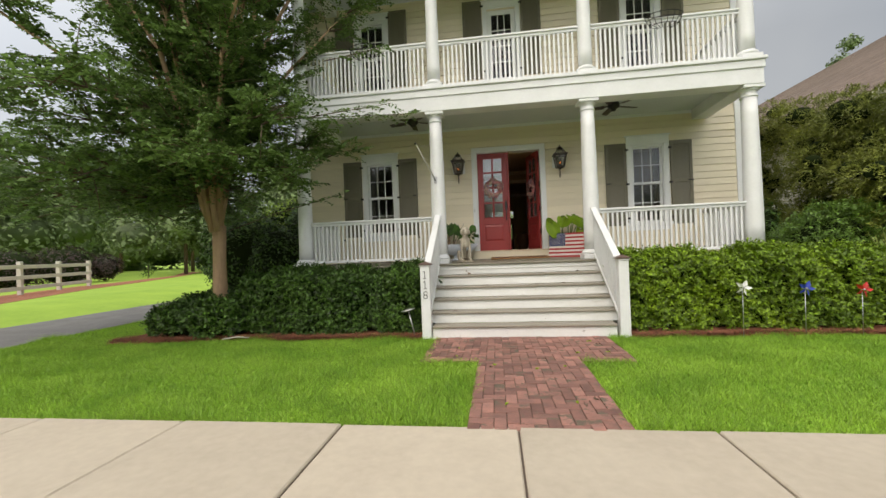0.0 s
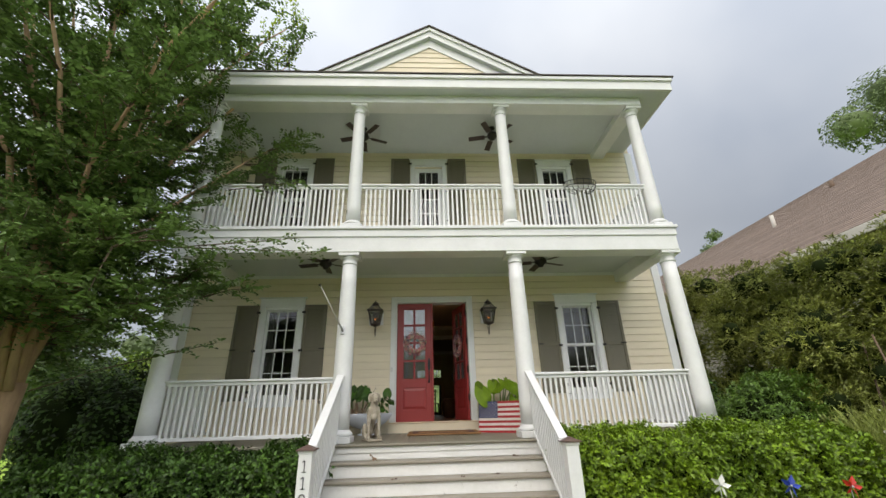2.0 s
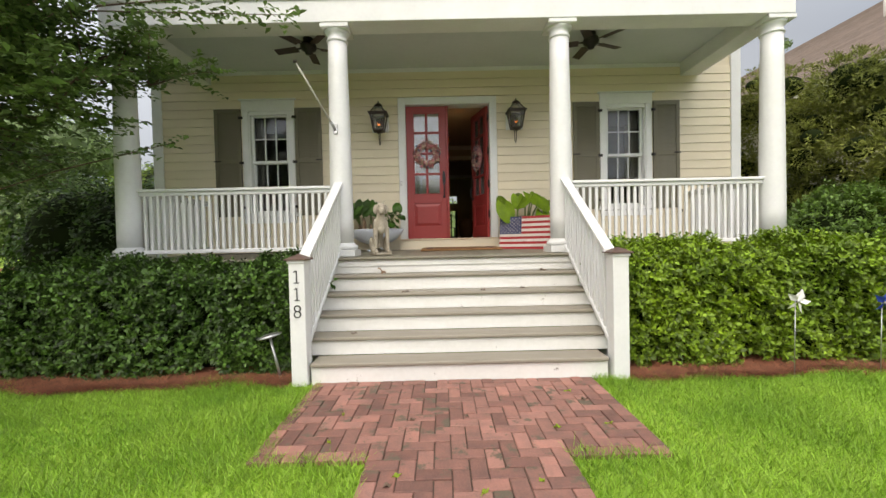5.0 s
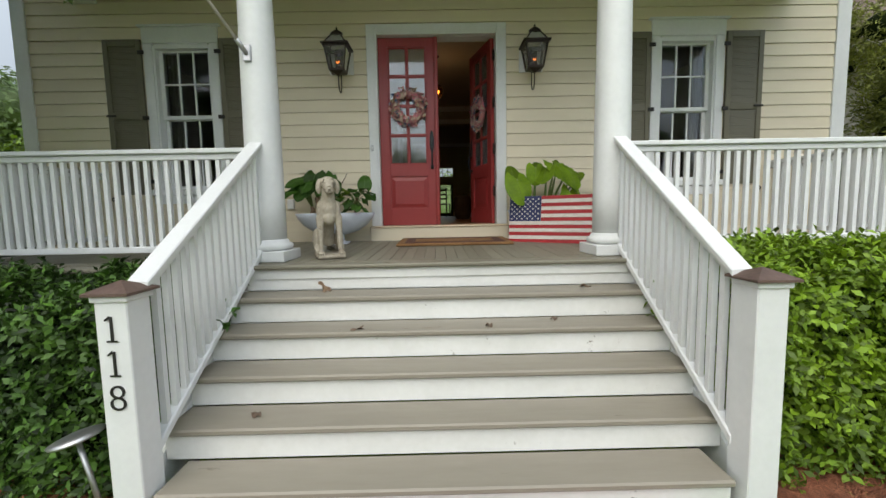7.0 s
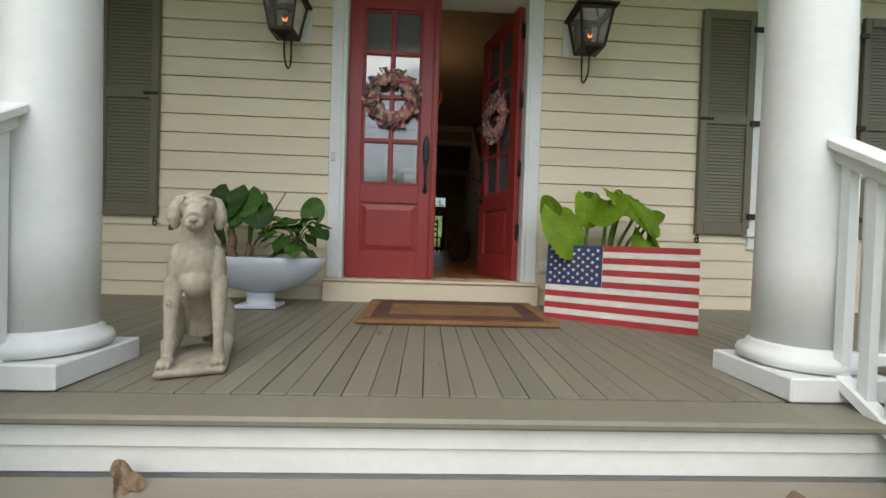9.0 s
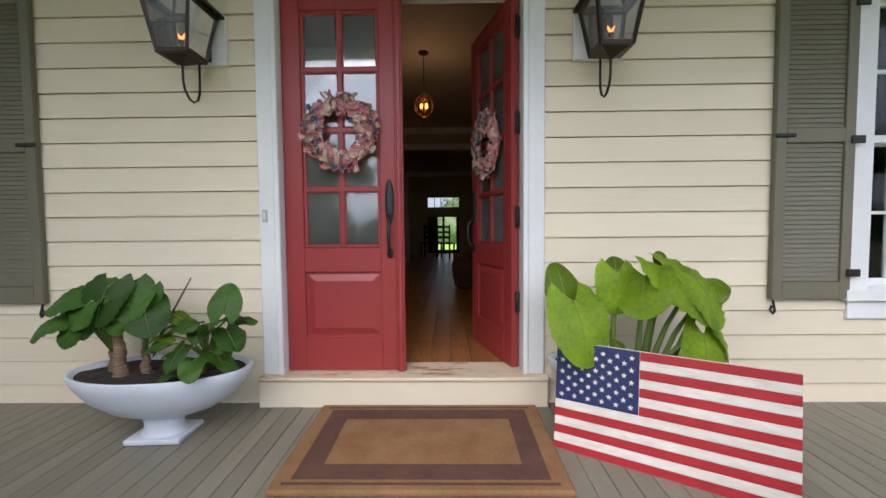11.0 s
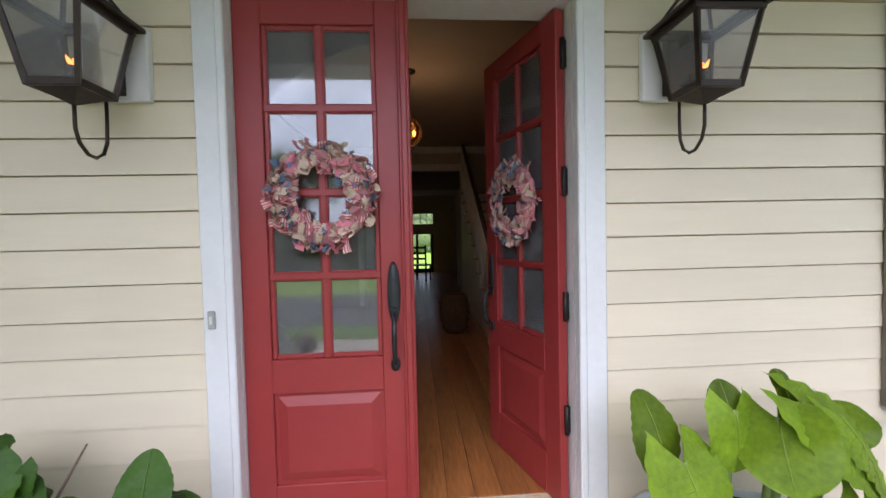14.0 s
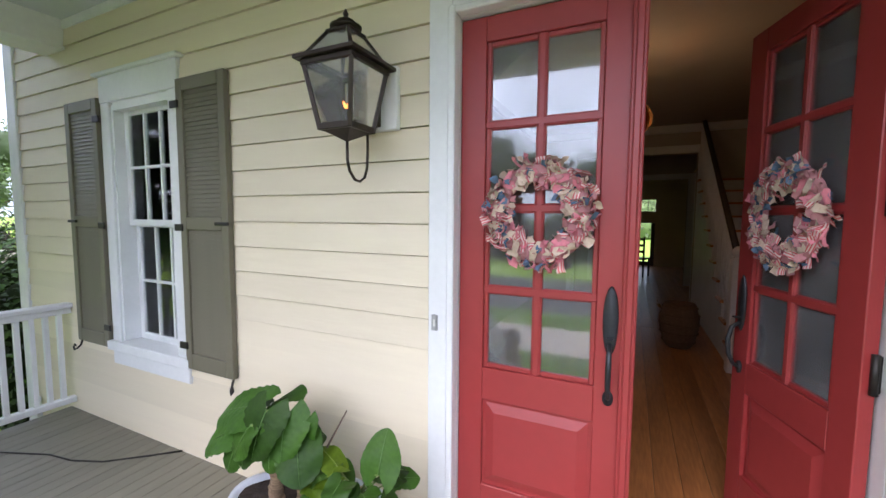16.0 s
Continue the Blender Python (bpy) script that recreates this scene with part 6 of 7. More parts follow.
def hedge(name, label, x0, x1, y0, y1, z1, n, material, leaf=0.05, rnd=0.16):
    """A clipped hedge: rounded box shell of leaves round a dark core."""
    h = thing(name, label, "hedge", "front hedges")
    c = np.array([(x0 + x1) / 2, (y0 + y1) / 2, z1 / 2])
    hs = np.array([(x1 - x0) / 2, (y1 - y0) / 2, z1 / 2])
    area = np.array([hs[1] * hs[2], hs[1] * hs[2], hs[0] * hs[2] * 1.35, hs[0] * hs[2] * 0.25, hs[0] * hs[1]])
    face = nrg.choice(5, n, p=area / area.sum())
    p = nrg.uniform(-1, 1, (n, 3))
    for k, (ax, sg) in enumerate(((0, -1), (0, 1), (1, -1), (1, 1), (2, 1))):
        p[face == k, ax] = sg
    q = p * hs
    core = np.clip(q, -(hs - rnd), hs - rnd)
    d = q - core
    nr = unit(d + 1e-6)
    q = core + nr * np.minimum(np.linalg.norm(d, axis=1, keepdims=True), rnd)
    w = c + q
    depth = -0.05 - nrg.exponential(0.045, n)
    w = w + nr * (lumpy(w, 0.12, 2.0) + lumpy(w, 0.09, 5.0) + lumpy(w, 0.05, 13.0) + depth)[:, None]
    w[:, 2] = np.maximum(w[:, 2], 0.03)
    part("foliage", quads("foliage", sprigs(w, nr + np.array([0, -0.1, 0.55]) + nrg.normal(0, 0.45, (n, 3)), 0.10, 9, leaf, 0.55), material), material, h)
    # solid dark block, added so gaps between the leaves look shaded
    part("core", MB().cbox(x0 + 0.12, x1 - 0.12, y0 + 0.2, y1 - 0.2, 0.0, z1 - 0.2, 0.08), M_CORE, h, "dark solid core put in for inner shade")
    return h


hedge("hedge", "clipped dark green hedge in front of the porch", -4.75, -1.56, -2.98, -2.02, 1.04, 6200, M_HEDGE_D, 0.052)
hedge("hedge", "low loose dark green shrubs round the tree", -6.3, -4.6, -3.25, -1.7, 0.62, 2600, M_HEDGE_D, 0.06, 0.25)
hedge("hedge", "clipped bright green hedge in front of the porch", 1.58, 5.35, -2.98, -2.0, 1.14, 7200, M_HEDGE_L, 0.054)


def shrub(name, label, blobs, n, material, leaf, category="shrub", trunk=None, core=0.78, group="", shoots=None, inner=None):
    """Foliage of many small leaves on overlapping lumps, with gaps and a dark inside; trunk: (base, top, radius);
    shoots: (length, leaves on each, leaf width, lean, bend, upward pull, jitter)."""
    s = thing(name, label, category, group)
    bl = np.array(blobs, float)
    wts = bl[:, 3] * bl[:, 4] + bl[:, 4] * bl[:, 5] + bl[:, 3] * bl[:, 5]
    k = nrg.choice(len(bl), n, p=wts / wts.sum())
    d = unit(nrg.normal(0, 1, (n, 3)))
    r = 1 - np.abs(nrg.normal(0, 0.14, n))
    w = bl[k, :3] + d * bl[k, 3:6] * r[:, None]
    f = 1.6 / max(0.4, float(bl[:, 3:6].mean()))
    w = w + d * (lumpy(w, 0.22, f) + lumpy(w, 0.14, f * 2.7))[:, None] * bl[k, 3:6].mean(1)[:, None]
    keep = w[:, 2] > 0.04
    # gaps where the noise is low
    keep &= (lumpy(w + 3.1, 1.0, f * 3.3) + nrg.uniform(-0.8, 0.8, n)) > -0.75
    w, d = w[keep], d[keep]
    if shoots:
        sl, sk, sw, sn, sb, su, sj = shoots
        v = sprigs(w, d + np.array([0, 0, su]) + nrg.normal(0, sj, (len(w), 3)), sl, sk, leaf, sw, sn, sb)
    else:
        v = leaves(w, d + np.array([0, 0, 0.5]), leaf, 0.55)
    tagged(part("crown", quads("crown", v, material), material, s), kind="stuff")
    mb = MB()
    if core:
        # solid lumps behind the leaves, near-black for inner shade unless inner is given
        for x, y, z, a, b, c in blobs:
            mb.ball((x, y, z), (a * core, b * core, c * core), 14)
        tagged(part("shade", mb, inner or M_CORE, s, "dense inner foliage" if inner else "dark solid core put in for inner shade"), kind="stuff")
    if trunk:
        (bx, by, bz), (tx, ty, tz), tr = trunk
        part("trunk", MB().tube([(bx, by, bz - 0.1), ((bx + tx) / 2 + 0.1, (by + ty) / 2, (bz + tz) / 2), (tx, ty, tz)], [tr, tr * 0.8, tr * 0.5], 10), M_TWIG, s)
    return s


# shrubs against the house and along the neighbour's side
shrub("shrub", "rounded dark green shrub beside the porch", [(5.95, -0.75, 0.95, 0.85, 0.85, 1.0)], 4200, M_SHRUBG, 0.055, shoots=(0.09, 8, 0.55, 0.6, 0.0, 0.4, 0.35))
shrub("shrub", "small dark shrub at the corner of the porch", [(5.35, 0.1, 1.1, 0.35, 0.35, 1.1)], 3500, M_HEDGE_D, 0.06)
shrub("shrub", "dense dark shrubs at the corner of the house",
      [(-6.0, 0.6, 1.1, 0.9, 1.0, 1.2), (-7.2, 1.2, 1.3, 1.2, 1.2, 1.4), (-8.2, 2.6, 1.4, 1.2, 1.4, 1.5), (-5.8, 2.0, 1.6, 0.8, 1.2, 1.6)], 26000, M_HEDGE_D, 0.09)
shrub("shrub", "bright leafy shrub top behind the tree", [(-6.6, 2.6, 2.4, 1.0, 1.0, 0.8), (-7.8, 3.6, 2.3, 1.2, 1.0, 0.8)], 7000, M_HEDGE_L, 0.10)
for k, (x, y, z, a, b, c) in enumerate([(6.5, 3.4, 2.2, 0.9, 1.3, 2.3), (7.3, 2.2, 2.3, 1.0, 1.2, 2.2), (7.4, 0.6, 2.2, 1.0, 1.1, 2.0), (8.1, -0.9, 2.4, 1.0, 1.0, 2.1),
                                        (8.5, -2.2, 2.5, 1.0, 0.9, 2.2), (7.2, -0.9, 1.3, 0.9, 0.8, 1.4), (9.6, -3.9, 2.4, 1.2, 0.9, 2.2), (6.7, 5.2, 2.3, 1.0, 1.3, 2.3)]):
    rg = random.Random(700 + k)
    clumps = []
    for j in range(27):
        u, v = rg.uniform(0, 2 * math.pi), rg.uniform(-0.9, 1.0)
        w, q = math.sqrt(1 - v * v), rg.uniform(0.62, 1.0)
        r = rg.uniform(0.24, 0.46)
        clumps.append((x + a * q * w * math.cos(u), y + b * q * w * math.sin(u), z + 0.22 + c * q * v * 1.03, r, r, r * rg.uniform(0.65, 0.95)))
    shrub("shrub", "tall loose olive-green shrub along the neighbouring house", clumps, 4000, M_SHRUB, 0.085, core=0.62, group="shrubs along the neighbour",
          shoots=(0.26, 10, 0.26, 1.2, 0.55, 0.25, 0.55))
shrub("flowering_shrub", "pale loose shrub with small white flowers by the hedge",
      [(6.35, -2.2, 0.45, 0.75, 0.6, 0.55), (7.3, -2.2, 0.55, 0.8, 0.65, 0.62), (8.3, -2.2, 0.5, 0.8, 0.7, 0.6), (9.3, -2.3, 0.5, 0.8, 0.7, 0.6)], 6500, M_MEADOW, 0.14, core=0.62, shoots=(0.42, 9, 0.13, 2.4, 0.25, 1.1, 0.4))
for k in range(14):
    rg = random.Random(500 + k)
    bx, by = rg.uniform(6.8, 9.8), rg.uniform(-3.0, -1.2)
    bare = thing("bare_shrub", "thin bare grey shrub stem among loose foliage", "shrub", "bare shrubs")
    part("stem", MB().tube([(bx, by, -0.05), (bx + rg.uniform(-0.15, 0.15), by, 1.1), (bx + rg.uniform(-0.4, 0.4), by + 0.1, 2.4)], [0.028, 0.022, 0.012], 7), M_TWIG, bare)
fw = thing("flowers", "small white blossoms on the loose shrub", "flowers", kind="stuff")
fpos = nrg.uniform((6.0, -2.9, 0.5), (9.4, -2.2, 1.45), (60, 3))
part("blossom", quads("blossom", np.concatenate([leaves(fpos, np.tile((0, -1.0, 0.6), (60, 1)), 0.06, 0.9) for _ in range(3)]), M_PINW), M_PINW, fw)
shrub("shrub", "clipped dark purple-brown shrub near the fence", [(-25.3, 13.3, 1.15, 0.9, 0.9, 0.85)], 2500, M_PURPLE, 0.12)
shrub("shrub", "dark purple-brown bushes behind the rail fence", [(-26.2, 11.6, 1.3, 1.7, 1.5, 1.35), (-26.0, 8.6, 1.2, 1.5, 1.5, 1.2), (-25.0, 5.0, 1.3, 1.8, 1.6, 1.5)], 9000, M_PURPLE, 0.13)
shrub("shrub", "young sapling on the far lawn", [(-24.5, 15.6, 0.95, 0.45, 0.45, 0.6)], 260, M_HEDGE_D, 0.11, core=0.0, trunk=((-24.5, 15.6, 0.25), (-24.5, 15.6, 1.1), 0.03))


# ---- the crape myrtle ----
def crape_myrtle():
    t = thing("tree", "spreading tree with smooth mottled bark and small dark leaves", "tree", m=pose(-5.54, -2.36, 0))
    rg = random.Random(12)
    trunk = [(0, 0, -0.05), (0.02, 0.02, 0.6), (0.03, 0.01, 1.3), (0.04, 0.02, 1.95)]
    part("trunk", MB().tube(trunk, [0.175, 0.132, 0.115, 0.12], 16), M_BARK, t)
    twigs, second, tips = [], [], []
    specs = [(20, 2.6, 8.4), (75, 2.3, 8.2), (135, 2.6, 7.8), (185, 3.2, 7.6), (235, 2.8, 7.4), (285, 2.3, 7.6), (335, 2.5, 7.8), (50, 0.9, 9.0), (200, 1.2, 9.0), (305, 1.4, 8.8), (160, 3.4, 5.6), (215, 3.3, 5.4), (5, 2.5, 6.2), (320, 2.4, 5.6), (250, 2.6, 8.6), (215, 3.4, 8.2), (175, 2.2, 9.2), (265, 1.2, 9.6), (345, 2.7, 9.0), (10, 2.6, 9.3), (60, 1.6, 10.2), (320, 1.7, 10.0), (100, 1.5, 10.4), (150, 2.2, 10.2), (210, 2.4, 10.0)]
    for az, reach, top in specs:
        az += rg.uniform(-8, 8)
        path, radii = [], []
        n = 11
        for i in range(n):
            u = i / (n - 1)
            rr = reach * (0.30 * u + 0.70 * u * u) + 0.045
            a = radians(az + 14 * math.sin(2.5 * u + az))
            path.append(Vector((rr * math.cos(a) + 0.05 * rg.uniform(-1, 1), rr * math.sin(a) + 0.05 * rg.uniform(-1, 1), 1.85 + (top - 1.85) * (u ** 0.9))))
            radii.append(0.050 * (1 - u) ** 0.8 + 0.010)
        part("limb", MB().tube(path, radii, 10), M_BARK, t)
        if top > 8.0 and path[-1].x > -0.3:
            tips += [path[-1], path[-2], path[-3]]
        for i in range(2, n - (2 if path[-1].x > 0.8 and top > 8.5 else 0)):
            for _ in range(4):
                second.append((path[i], (path[i] - path[i - 1]).normalized(), 1.0 - 0.4 * i / n))
    # low drooping branches
    for az, z, reach in ((150, 2.1, 2.6), (178, 2.2, 2.9), (205, 2.1, 2.8), (232, 2.2, 2.6), (262, 2.3, 2.2), (120, 2.2, 2.4), (300, 2.5, 2.0), (345, 2.4, 1.7), (10, 2.9, 2.0), (325, 3.1, 2.1), (165, 2.6, 4.4), (192, 2.9, 4.6), (218, 2.7, 4.4), (245, 3.0, 3.6), (140, 3.0, 4.2), (178, 3.6, 4.8), (270, 3.2, 2.8)):
        a = radians(az)
        for k in range(1, 7):
            u = k / 6
            p = Vector((reach * u * math.cos(a), reach * u * math.sin(a), z + 0.75 * math.sin(u * 2.2) - 0.35 * u))
            for _ in range(4):
                second.append((p, Vector((math.cos(a), math.sin(a), 0.1)), 0.72))
    mbs = MB()
    for p, d, s in second:
        L = rg.uniform(0.7, 1.35) * s
        dd = Vector((d.x + rg.uniform(-1, 1), d.y + rg.uniform(-1, 1), d.z * 0.5 + rg.uniform(-0.35, 0.6))).normalized()
        q1 = p + dd * L * 0.5
        q2 = p + dd * L + Vector((0, 0, -0.1 * L))
        mbs.tube([p, q1, q2], [0.013, 0.008, 0.004], 4)
        for k in range(8):
            u = rg.uniform(0.15, 1.0)
            b = p.lerp(q2, u)
            e = (dd + Vector((rg.uniform(-1, 1), rg.uniform(-1, 1), rg.uniform(-0.5, 0.7)))).normalized()
            twigs.append((b, e, rg.uniform(0.28, 0.5)))
    tagged(part("twig_growth", mbs, M_TWIG, t), kind="stuff")
    # one long low twig in front of the porch, and young shoots at the top
    for b, e, L, k in (((1.6, 0.0, 3.85), (1, 0.0, -0.04), 2.25, 18), ((1.9, -0.25, 3.75), (1, 0.05, 0.10), 1.6, 12), ((0.2, 0.05, 1.85), (1, 0.0, 0.30), 1.0, 2), ((1.1, 0.05, 2.12), (1, 0.0, 0.22), 1.4, 10), ((2.2, 0.1, 4.9), (1, 0.0, 0.12), 1.2, 10)):
        mbl = MB().tube([b, Vector(b) + Vector(e) * L * 0.5, Vector(b) + Vector(e) * L], [0.010, 0.007, 0.003], 5)
        part("branch", mbl, M_TWIG, t)
        for i in range(k):
            p = Vector(b) + Vector(e) * L * (0.25 + 0.75 * i / k)
            twigs.append((p, (Vector(e) + Vector((0, rg.uniform(-1, 1), rg.uniform(-0.8, 0.6)))).normalized(), 0.22))
    P, N = [], []
    for b, e, L in twigs:
        side = e.cross(Vector((0, 0, 1)))
        side = side.normalized() if side.length > 0.1 else Vector((1, 0, 0))
        n = int(L / 0.030)
        for i in range(n):
            c = b + e * L * (i + 0.5) / n + Vector((0, 0, -0.06 * (i / n) ** 2))
            s = side * (0.035 if i % 2 else -0.035)
            P.append(c + s)
            N.append((s.x * 4, s.y * 4, 1.0))
    P, N = np.array(P), np.array(N)
    part("foliage", quads("foliage", leaves(P, N, 0.092, 0.52, 0.7), M_TREELEAF), M_TREELEAF, t)
    P, N = [], []
    shoots = MB()
    for k in range(4 * len(tips)):
        b = tips[k % len(tips)] + Vector((rg.uniform(-0.03, 0.03), rg.uniform(-0.03, 0.03), 0))
        e = Vector((rg.uniform(-0.3, 0.8), rg.uniform(-0.6, 0.6), 1)).normalized()
        L = rg.uniform(0.5, 1.35)
        bow = Vector((rg.uniform(-0.2, 0.3), 0, -0.1)) * L
        shoots.tube([b, b + e * L * 0.5 + bow * 0.25, b + e * L + bow], [0.007, 0.005, 0.002], 4)
        for i in range(int(L / 0.026)):
            u = i * 0.026 / L
            c = b + e * L * u + bow * u * u
            s = Vector((math.cos(i * 2.4), math.sin(i * 2.4), 0)) * 0.045
            P.append(c + s)
            N.append((s.x * 9, s.y * 9, 0.6))
    tagged(part("shoot_growth", shoots, M_TWIG, t), kind="stuff")
    part("young_growth", quads("young_growth", leaves(np.array(P), np.array(N), 0.075, 0.5, 0.6), M_NEWLEAF), M_NEWLEAF, t, "yellow-green young shoots")
    return t


crape_myrtle()


# ---- far trees ----
def far_tree(x, y, h, r, n, leaf, seed, label="tall leafy tree in the distance", material=M_FARLEAF):
    rg = random.Random(seed)
    bl = []
    for k in range(9):
        a = rg.uniform(0, 6.28)
        q = rg.uniform(0.1, 0.75) * r
        z = h * rg.uniform(0.26, 0.86)
        s = r * rg.uniform(0.34, 0.55)
        bl.append((x + q * math.cos(a), y + q * math.sin(a), z, s, s, s * 0.85))
    g = ground_z(x, y)
    return shrub("tree", label, bl, n, material, leaf, "tree", ((x, y, g), (x, y, h * 0.7), h * 0.013), 0.6, "distant trees", inner=material)


spots = [(-20, 26, 11, 4.5), (-27, 22, 12, 5), (-33, 30, 14, 6), (-40, 20, 13, 6), (-46, 34, 15, 7), (-16, 34, 12, 5), (-52, 12, 14, 6.5), (-36, 6, 12, 5), (-30, 44, 15, 7), (-12, 46, 14, 6),
         (-60, 44, 16, 8), (-44, -4, 12, 5.5), (-56, -8, 14, 6)]
for k, (x, y, h, r) in enumerate(spots):
    far_tree(x, y, h, r, 5200, 0.42, 40 + k)
far_tree(39.8, 16, 33.0, 5.5, 16000, 0.30, 71, "tall green tree behind the neighbouring roof")
far_tree(26.7, 25, 19.0, 1.6, 2600, 0.26, 72, "thin treetop behind the neighbouring roof")
for k, (x, y, h, r) in enumerate([(-24, -34, 10, 5), (-12, -36, 11, 5.5), (-2, -38, 9, 5), (9, -35, 11, 5.5), (20, -36, 10, 5), (32, -33, 12, 6), (-36, -30, 12, 6)]):
    far_tree(x, y, h, r, 3500, 0.45, 90 + k, "leafy tree across the street")


for k, (x, y, w, h) in enumerate([(-30, 52, 22, 7), (-62, 30, 20, 8), (-66, 0, 18, 8), (-8, 62, 18, 8), (-50, 46, 18, 8), (-80, -24, 22, 9)]):
    rg = random.Random(200 + k)
    shrub("tree_belt", "dense belt of trees at the end of the lawn", [(x + rg.uniform(-w, w), y + rg.uniform(-3, 3), h * rg.uniform(0.25, 0.6), h * 0.6, h * 0.5, h * rg.uniform(0.35, 0.6)) for _ in range(12)],
          7000, M_FARLEAF, 0.7, "trees", None, 0.75, "distant trees", inner=M_FARLEAF)
for k, x in enumerate((-28, -10, 6, 24)):
    rg = random.Random(300 + k)
    shrub("tree_belt", "dense trees and bushes across the street", [(x + rg.uniform(-9, 9), -27 + rg.uniform(-2, 2), rg.uniform(0.8, 3.4), 2.6, 2.0, rg.uniform(1.2, 2.4)) for _ in range(9)],
          6000, M_FARLEAF, 0.4, "trees", None, 0.75, "trees across the street")

# ---- fence ----
fence = thing("rail_fence", "weathered white three-rail wooden fence", "fence", m=pose(-20.95, 8.5, 0.24, 0, 0, 25))
for k in range(8):
    part("post", MB().cbox(-0.075, 0.075, -2.45 * k - 0.075, -2.45 * k + 0.075, -0.05, 1.32, 0.01), M_FENCE, fence)
for k in range(7):
    for z in (0.20, 0.62, 1.04):
        part("rail", MB().cbox(0.08, 0.12, -2.45 * (k + 1) + 0.03, 0.03 - 2.45 * k, z, z + 0.15, 0.006), M_FENCE, fence)
near = [(-13.9, -4.0), (-15.1, 0.8), (-18.4, 6.4), (-20.3, 10.9), (-24.0, 18.5), (-29.5, 27.0)]
far = [(-31.5, 27.0), (-25.3, 18.8), (-22.2, 11.2), (-21.5, 8.3), (-18.9, 2.6), (-16.6, -4.0)]
k = len(near) + len(far)
structure("mulch_strip", MB().add([(x, y, z) for z in (0.262, 0.2) for x, y in near + far],
                                  [tuple(range(k))] + [(i, (i + 1) % k, k + (i + 1) % k, k + i) for i in range(k)]), M_STRAW,
          "red-brown mulch strip along the rail fence", "mulch")

# ---- neighbouring house ----
nh = thing("neighbour_house", "pale house with a large brown shingle roof", "house")
part("wall", MB().box(9.3, 27.0, -3.0, 27.5, 0.0, 4.79), M_NWALL, nh)
SLP = 0.606
part("roof", MB().add([(8.7, -3.4, 4.72), (18.1, -3.4, 10.6), (27.5, -3.4, 4.72), (8.7, 28, 4.72), (18.1, 28, 10.6), (27.5, 28, 4.72)],
                      [(0, 1, 4, 3), (1, 2, 5, 4), (0, 2, 1), (3, 4, 5), (0, 3, 5, 2)]), M_NROOF, nh)
crs = MB()
for k in range(62):
    u0, u1 = k / 62, (k + 1.15) / 62
    xa, xb = 8.66 + 9.4 * u0, 8.66 + 9.4 * min(1, u1)
    za, zb = 4.73 + 5.88 * u0, 4.73 + 5.88 * min(1, u1)
    for j in range(10):
        ya, yb = -3.45 + 3.15 * j, -3.45 + 3.15 * (j + 1) - 0.01
        crs.add([(xa, ya, za + 0.028), (xa, yb, za + 0.028), (xb, yb, zb + 0.010), (xb, ya, zb + 0.010), (xa, ya, za), (xa, yb, za)], [(0, 1, 2, 3), (0, 4, 5, 1)])
tagged(part("shingle_course", crs, M_NROOF, nh), kind="stuff")
part("eave_board", MB().cbox(8.62, 8.70, -3.4, 28, 4.53, 4.725, 0.01), M_NWALL, nh)
part("vent_pipe", MB().tube([(13.5, 5.4, 7.5), (13.5, 5.4, 8.25)], 0.07, 10), M_FENCE, nh, "pale roof vent pipe")
part("vent_pipe", MB().tube([(15.6, 4.6, 8.85), (15.6, 4.6, 9.3)], 0.09, 10), M_TWIG, nh)

# ---- beds, straw and lawn ----
beds = thing("pine_straw_bed", "reddish brown pine straw mulch under the hedges", "mulch", kind="structure")
for xa, xb, bend in ((-6.75, -1.53, 0.06), (1.54, 9.6, 0.0)):
    pts = [(xa + (xb - xa) * k / 60, -3.22 - bend * max(0.0, -4.8 - (xa + (xb - xa) * k / 60)) * 2.2 + 0.035 * math.sin(k * 1.9) + 0.03 * math.sin(k * 0.7)) for k in range(61)]
    pts += [(xb, -1.6), (xa, -1.6)]
    k = len(pts)
    part("bed", MB().add([(x, y, 0.012) for x, y in pts] + [(x, y, -0.05) for x, y in pts],
                         [tuple(range(k))] + [(i, (i + 1) % k, k + (i + 1) % k, k + i) for i in range(k)]), M_STRAW, beds)
n = 48000
px = np.concatenate([nrg.uniform(-6.8, -1.55, n // 2), nrg.uniform(1.56, 9.5, n // 2)])
py = -3.27 + 0.05 * np.sin(px * 2.3) + 0.04 * np.sin(px * 5.9 + 1) + nrg.exponential(0.16, n) * nrg.choice([1, 1, 1, 0.3], n) - np.where(px < -5, 0.12, 0.0) * nrg.uniform(0, 1, n)
a = nrg.uniform(0, 6.28, n)
L = nrg.uniform(0.07, 0.17, n)
d = np.stack([np.cos(a) * L, np.sin(a) * L, nrg.uniform(-0.3, 0.45, n) * L], 1)
s = np.stack([-np.sin(a), np.cos(a), np.zeros(n)], 1) * 0.0022
c = np.stack([px, py, nrg.uniform(0.012, 0.055, n)], 1)
straw = thing("pine_straw", "loose red-brown pine needles", "mulch", kind="stuff")
part("needles", quads("needles", np.stack([c - d / 2 - s, c - d / 2 + s, c + d / 2], 1).reshape(-1, 3), M_STRAW, True), M_STRAW, straw)


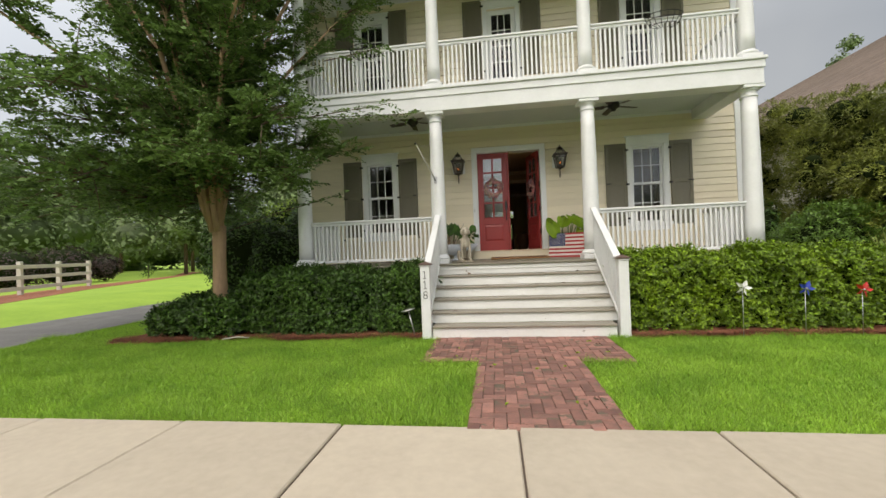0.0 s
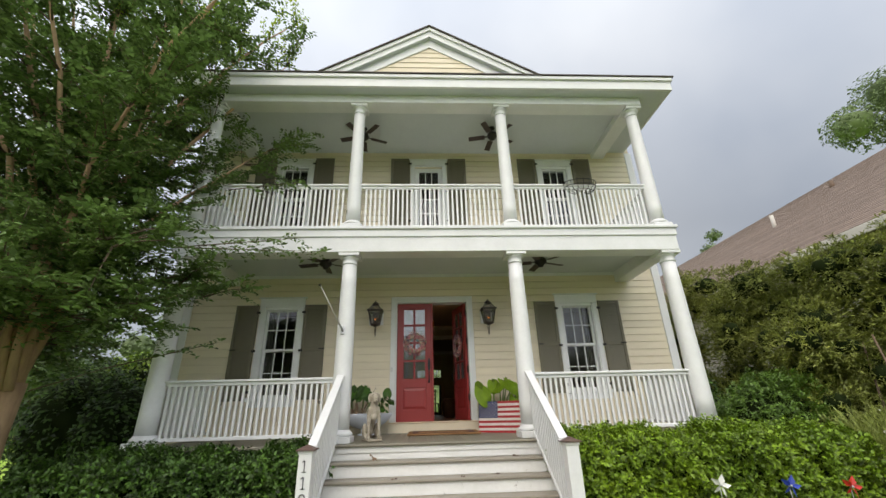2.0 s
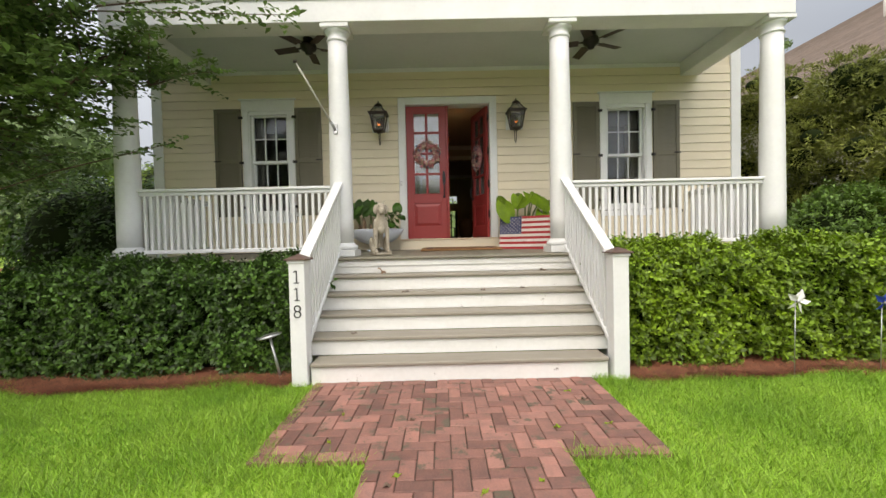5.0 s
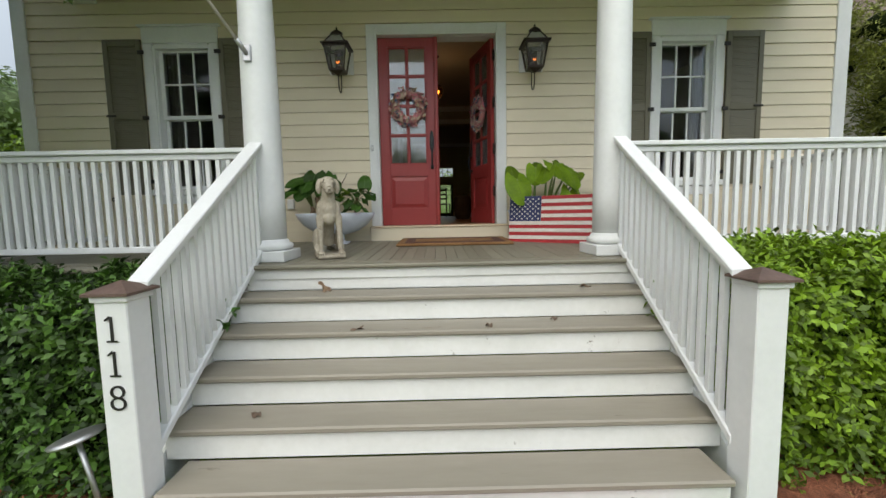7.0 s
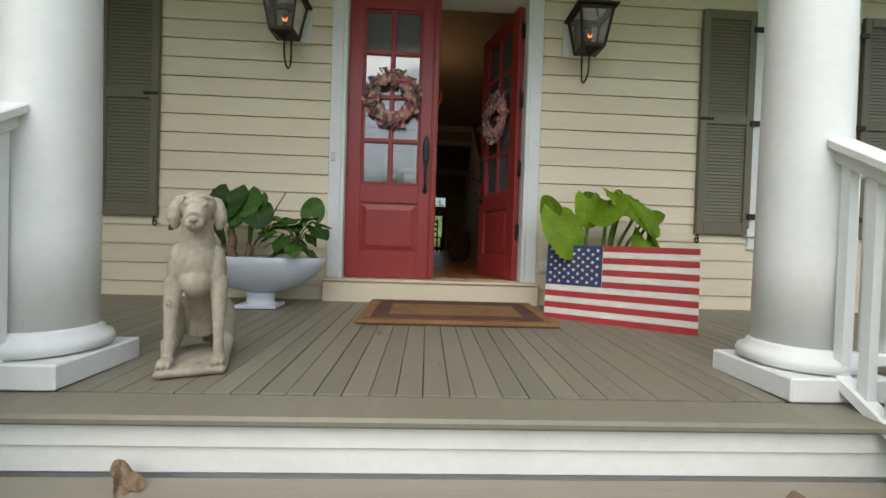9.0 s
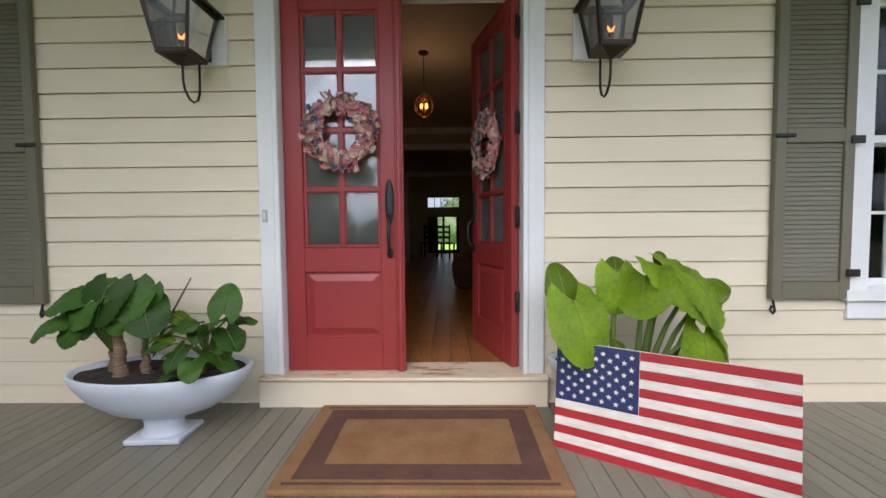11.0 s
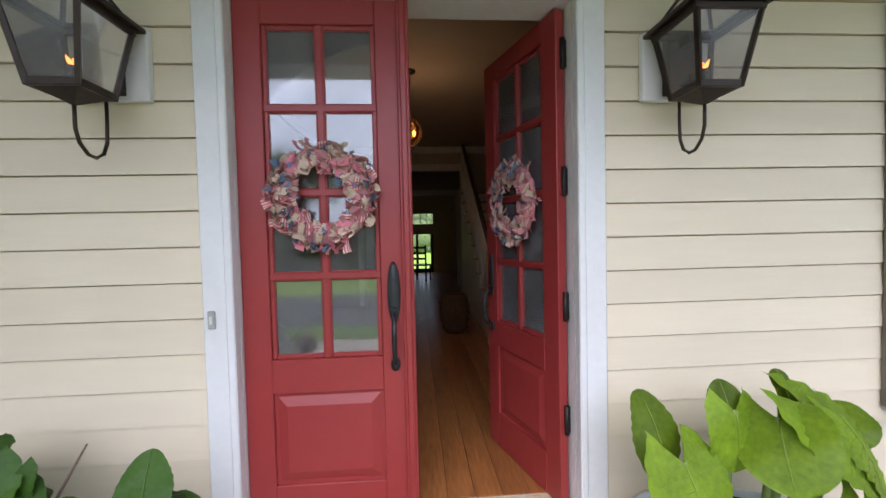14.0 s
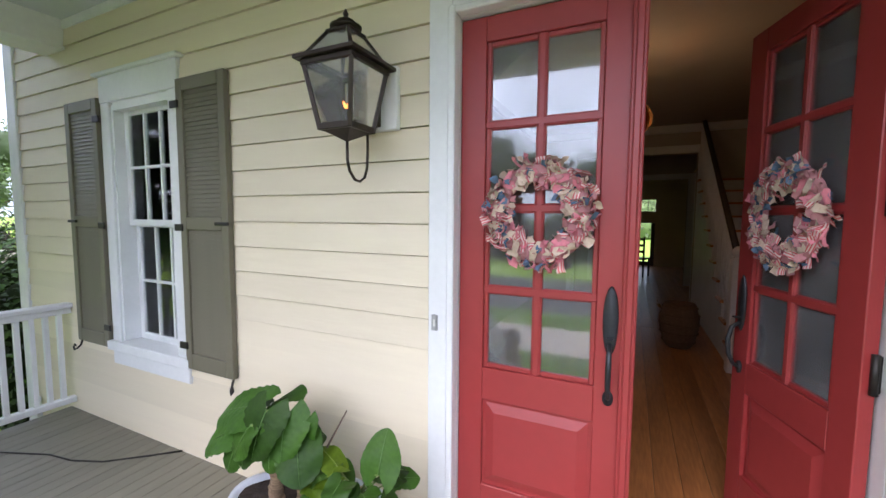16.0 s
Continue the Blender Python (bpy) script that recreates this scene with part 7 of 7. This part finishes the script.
def turf(x0, x1, y0, y1, n, h):
    p = np.stack([nrg.uniform(x0, x1, n), nrg.uniform(y0, y1, n)], 1)
    x, y = p[:, 0], p[:, 1]
    bare = ((x > -0.61) & (x < 0.585) & (y > -6.3)) | ((x > -1.245) & (x < 1.21) & (y > -4.44)) | ((y > -3.24 + 0.05 * np.sin(x * 2.3) + 0.04 * np.sin(x * 5.9 + 1) - np.where((x > -6.8) & (x < -5), 0.2 * (-5 - x) / 1.8, 0) + nrg.normal(0, 0.03, n)) & (np.abs(x) < 9.6) & (x > -6.8))
    p = p[~bare]
    n = len(p)
    a = nrg.uniform(0, 6.28, n)
    h = h * (1 + 0.5 * np.clip((p[:, 1] + 3.5) / 0.3, 0, 1) * (p[:, 1] < -3.0))
    tall = h * nrg.uniform(0.5, 1.25, n) * (1 + 0.5 * np.sin(p[:, 0] * 3.1 + np.sin(p[:, 1] * 4.3)) * np.sin(p[:, 1] * 2.7))
    lean = nrg.normal(0, 0.75, (n, 2)) * tall[:, None]
    w = 0.0036
    z = np.full(n, -0.03)
    b0 = np.stack([p[:, 0] - np.cos(a) * w, p[:, 1] - np.sin(a) * w, z], 1)
    b1 = np.stack([p[:, 0] + np.cos(a) * w, p[:, 1] + np.sin(a) * w, z], 1)
    tp = np.stack([p[:, 0] + lean[:, 0], p[:, 1] + lean[:, 1], z + 0.01 + tall], 1)
    return np.stack([b0, b1, tp], 1).reshape(-1, 3)


lawn = thing("lawn_grass", "bright green short lawn grass", "grass", kind="stuff")
part("blades", quads("blades", np.concatenate([turf(-8.4, 0, -6.25, -3.05, 210000, 0.047), turf(0, 9.5, -6.25, -3.05, 210000, 0.047),
                                               turf(-8.4, -6.3, -3.2, 0, 25000, 0.062), turf(-8.4, -6.8, -6.25, -3.2, 8000, 0.06), turf(-8.4, 9.5, -9.88, -8.28, 120000, 0.047)]), M_GRASS, True), M_GRASS, lawn)

# ---- ornaments on sticks ----
def pinwheel(x, y, h, material, label):
    p = thing("pinwheel", label, "garden ornament", "garden pinwheels", pose(x, y, 0))
    part("stick", MB().tube([(0, 0, -0.05), (0.01, 0, h)], 0.0045, 8), M_STEEL, p)
    part("hub", MB().ball((0.01, -0.03, h), 0.014, 10).tube([(0.01, 0, h), (0.01, -0.03, h)], 0.004, 6), M_STEEL, p)
    for k in range(5):
        r = Matrix.Translation((0.01, -0.022, h)) @ Matrix.Rotation(2 * math.pi * k / 5 + 0.3, 4, "Y")
        part("vane", MB().add([r @ Vector(q) for q in ((0, 0, 0), (0.028, -0.028, 0.05), (0.006, -0.004, 0.115), (-0.024, 0.006, 0.05))], [(0, 1, 2), (0, 2, 3)]), material, p)


pinwheel(2.97, -3.28, 0.66, M_PINW, "white star-shaped pinwheel on a thin stick")
pinwheel(3.74, -3.28, 0.63, M_PINB, "blue star-shaped pinwheel on a thin stick")
pinwheel(4.42, -3.28, 0.60, M_PINR, "red star-shaped pinwheel on a thin stick")
sol = thing("solar_light", "small steel solar path light beside the steps", "garden light", m=pose(-1.64, -3.14, 0, 0, -13))
part("stake", MB().tube([(0, 0, -0.05), (0, 0, 0.43)], 0.012, 10), M_STEEL, sol)
part("head", MB().lathe([(0.02, 0.41), (0.105, 0.425), (0.11, 0.436), (0.06, 0.448), (0.01, 0.452)], 24), M_STEEL, sol, "round mushroom-shaped head")
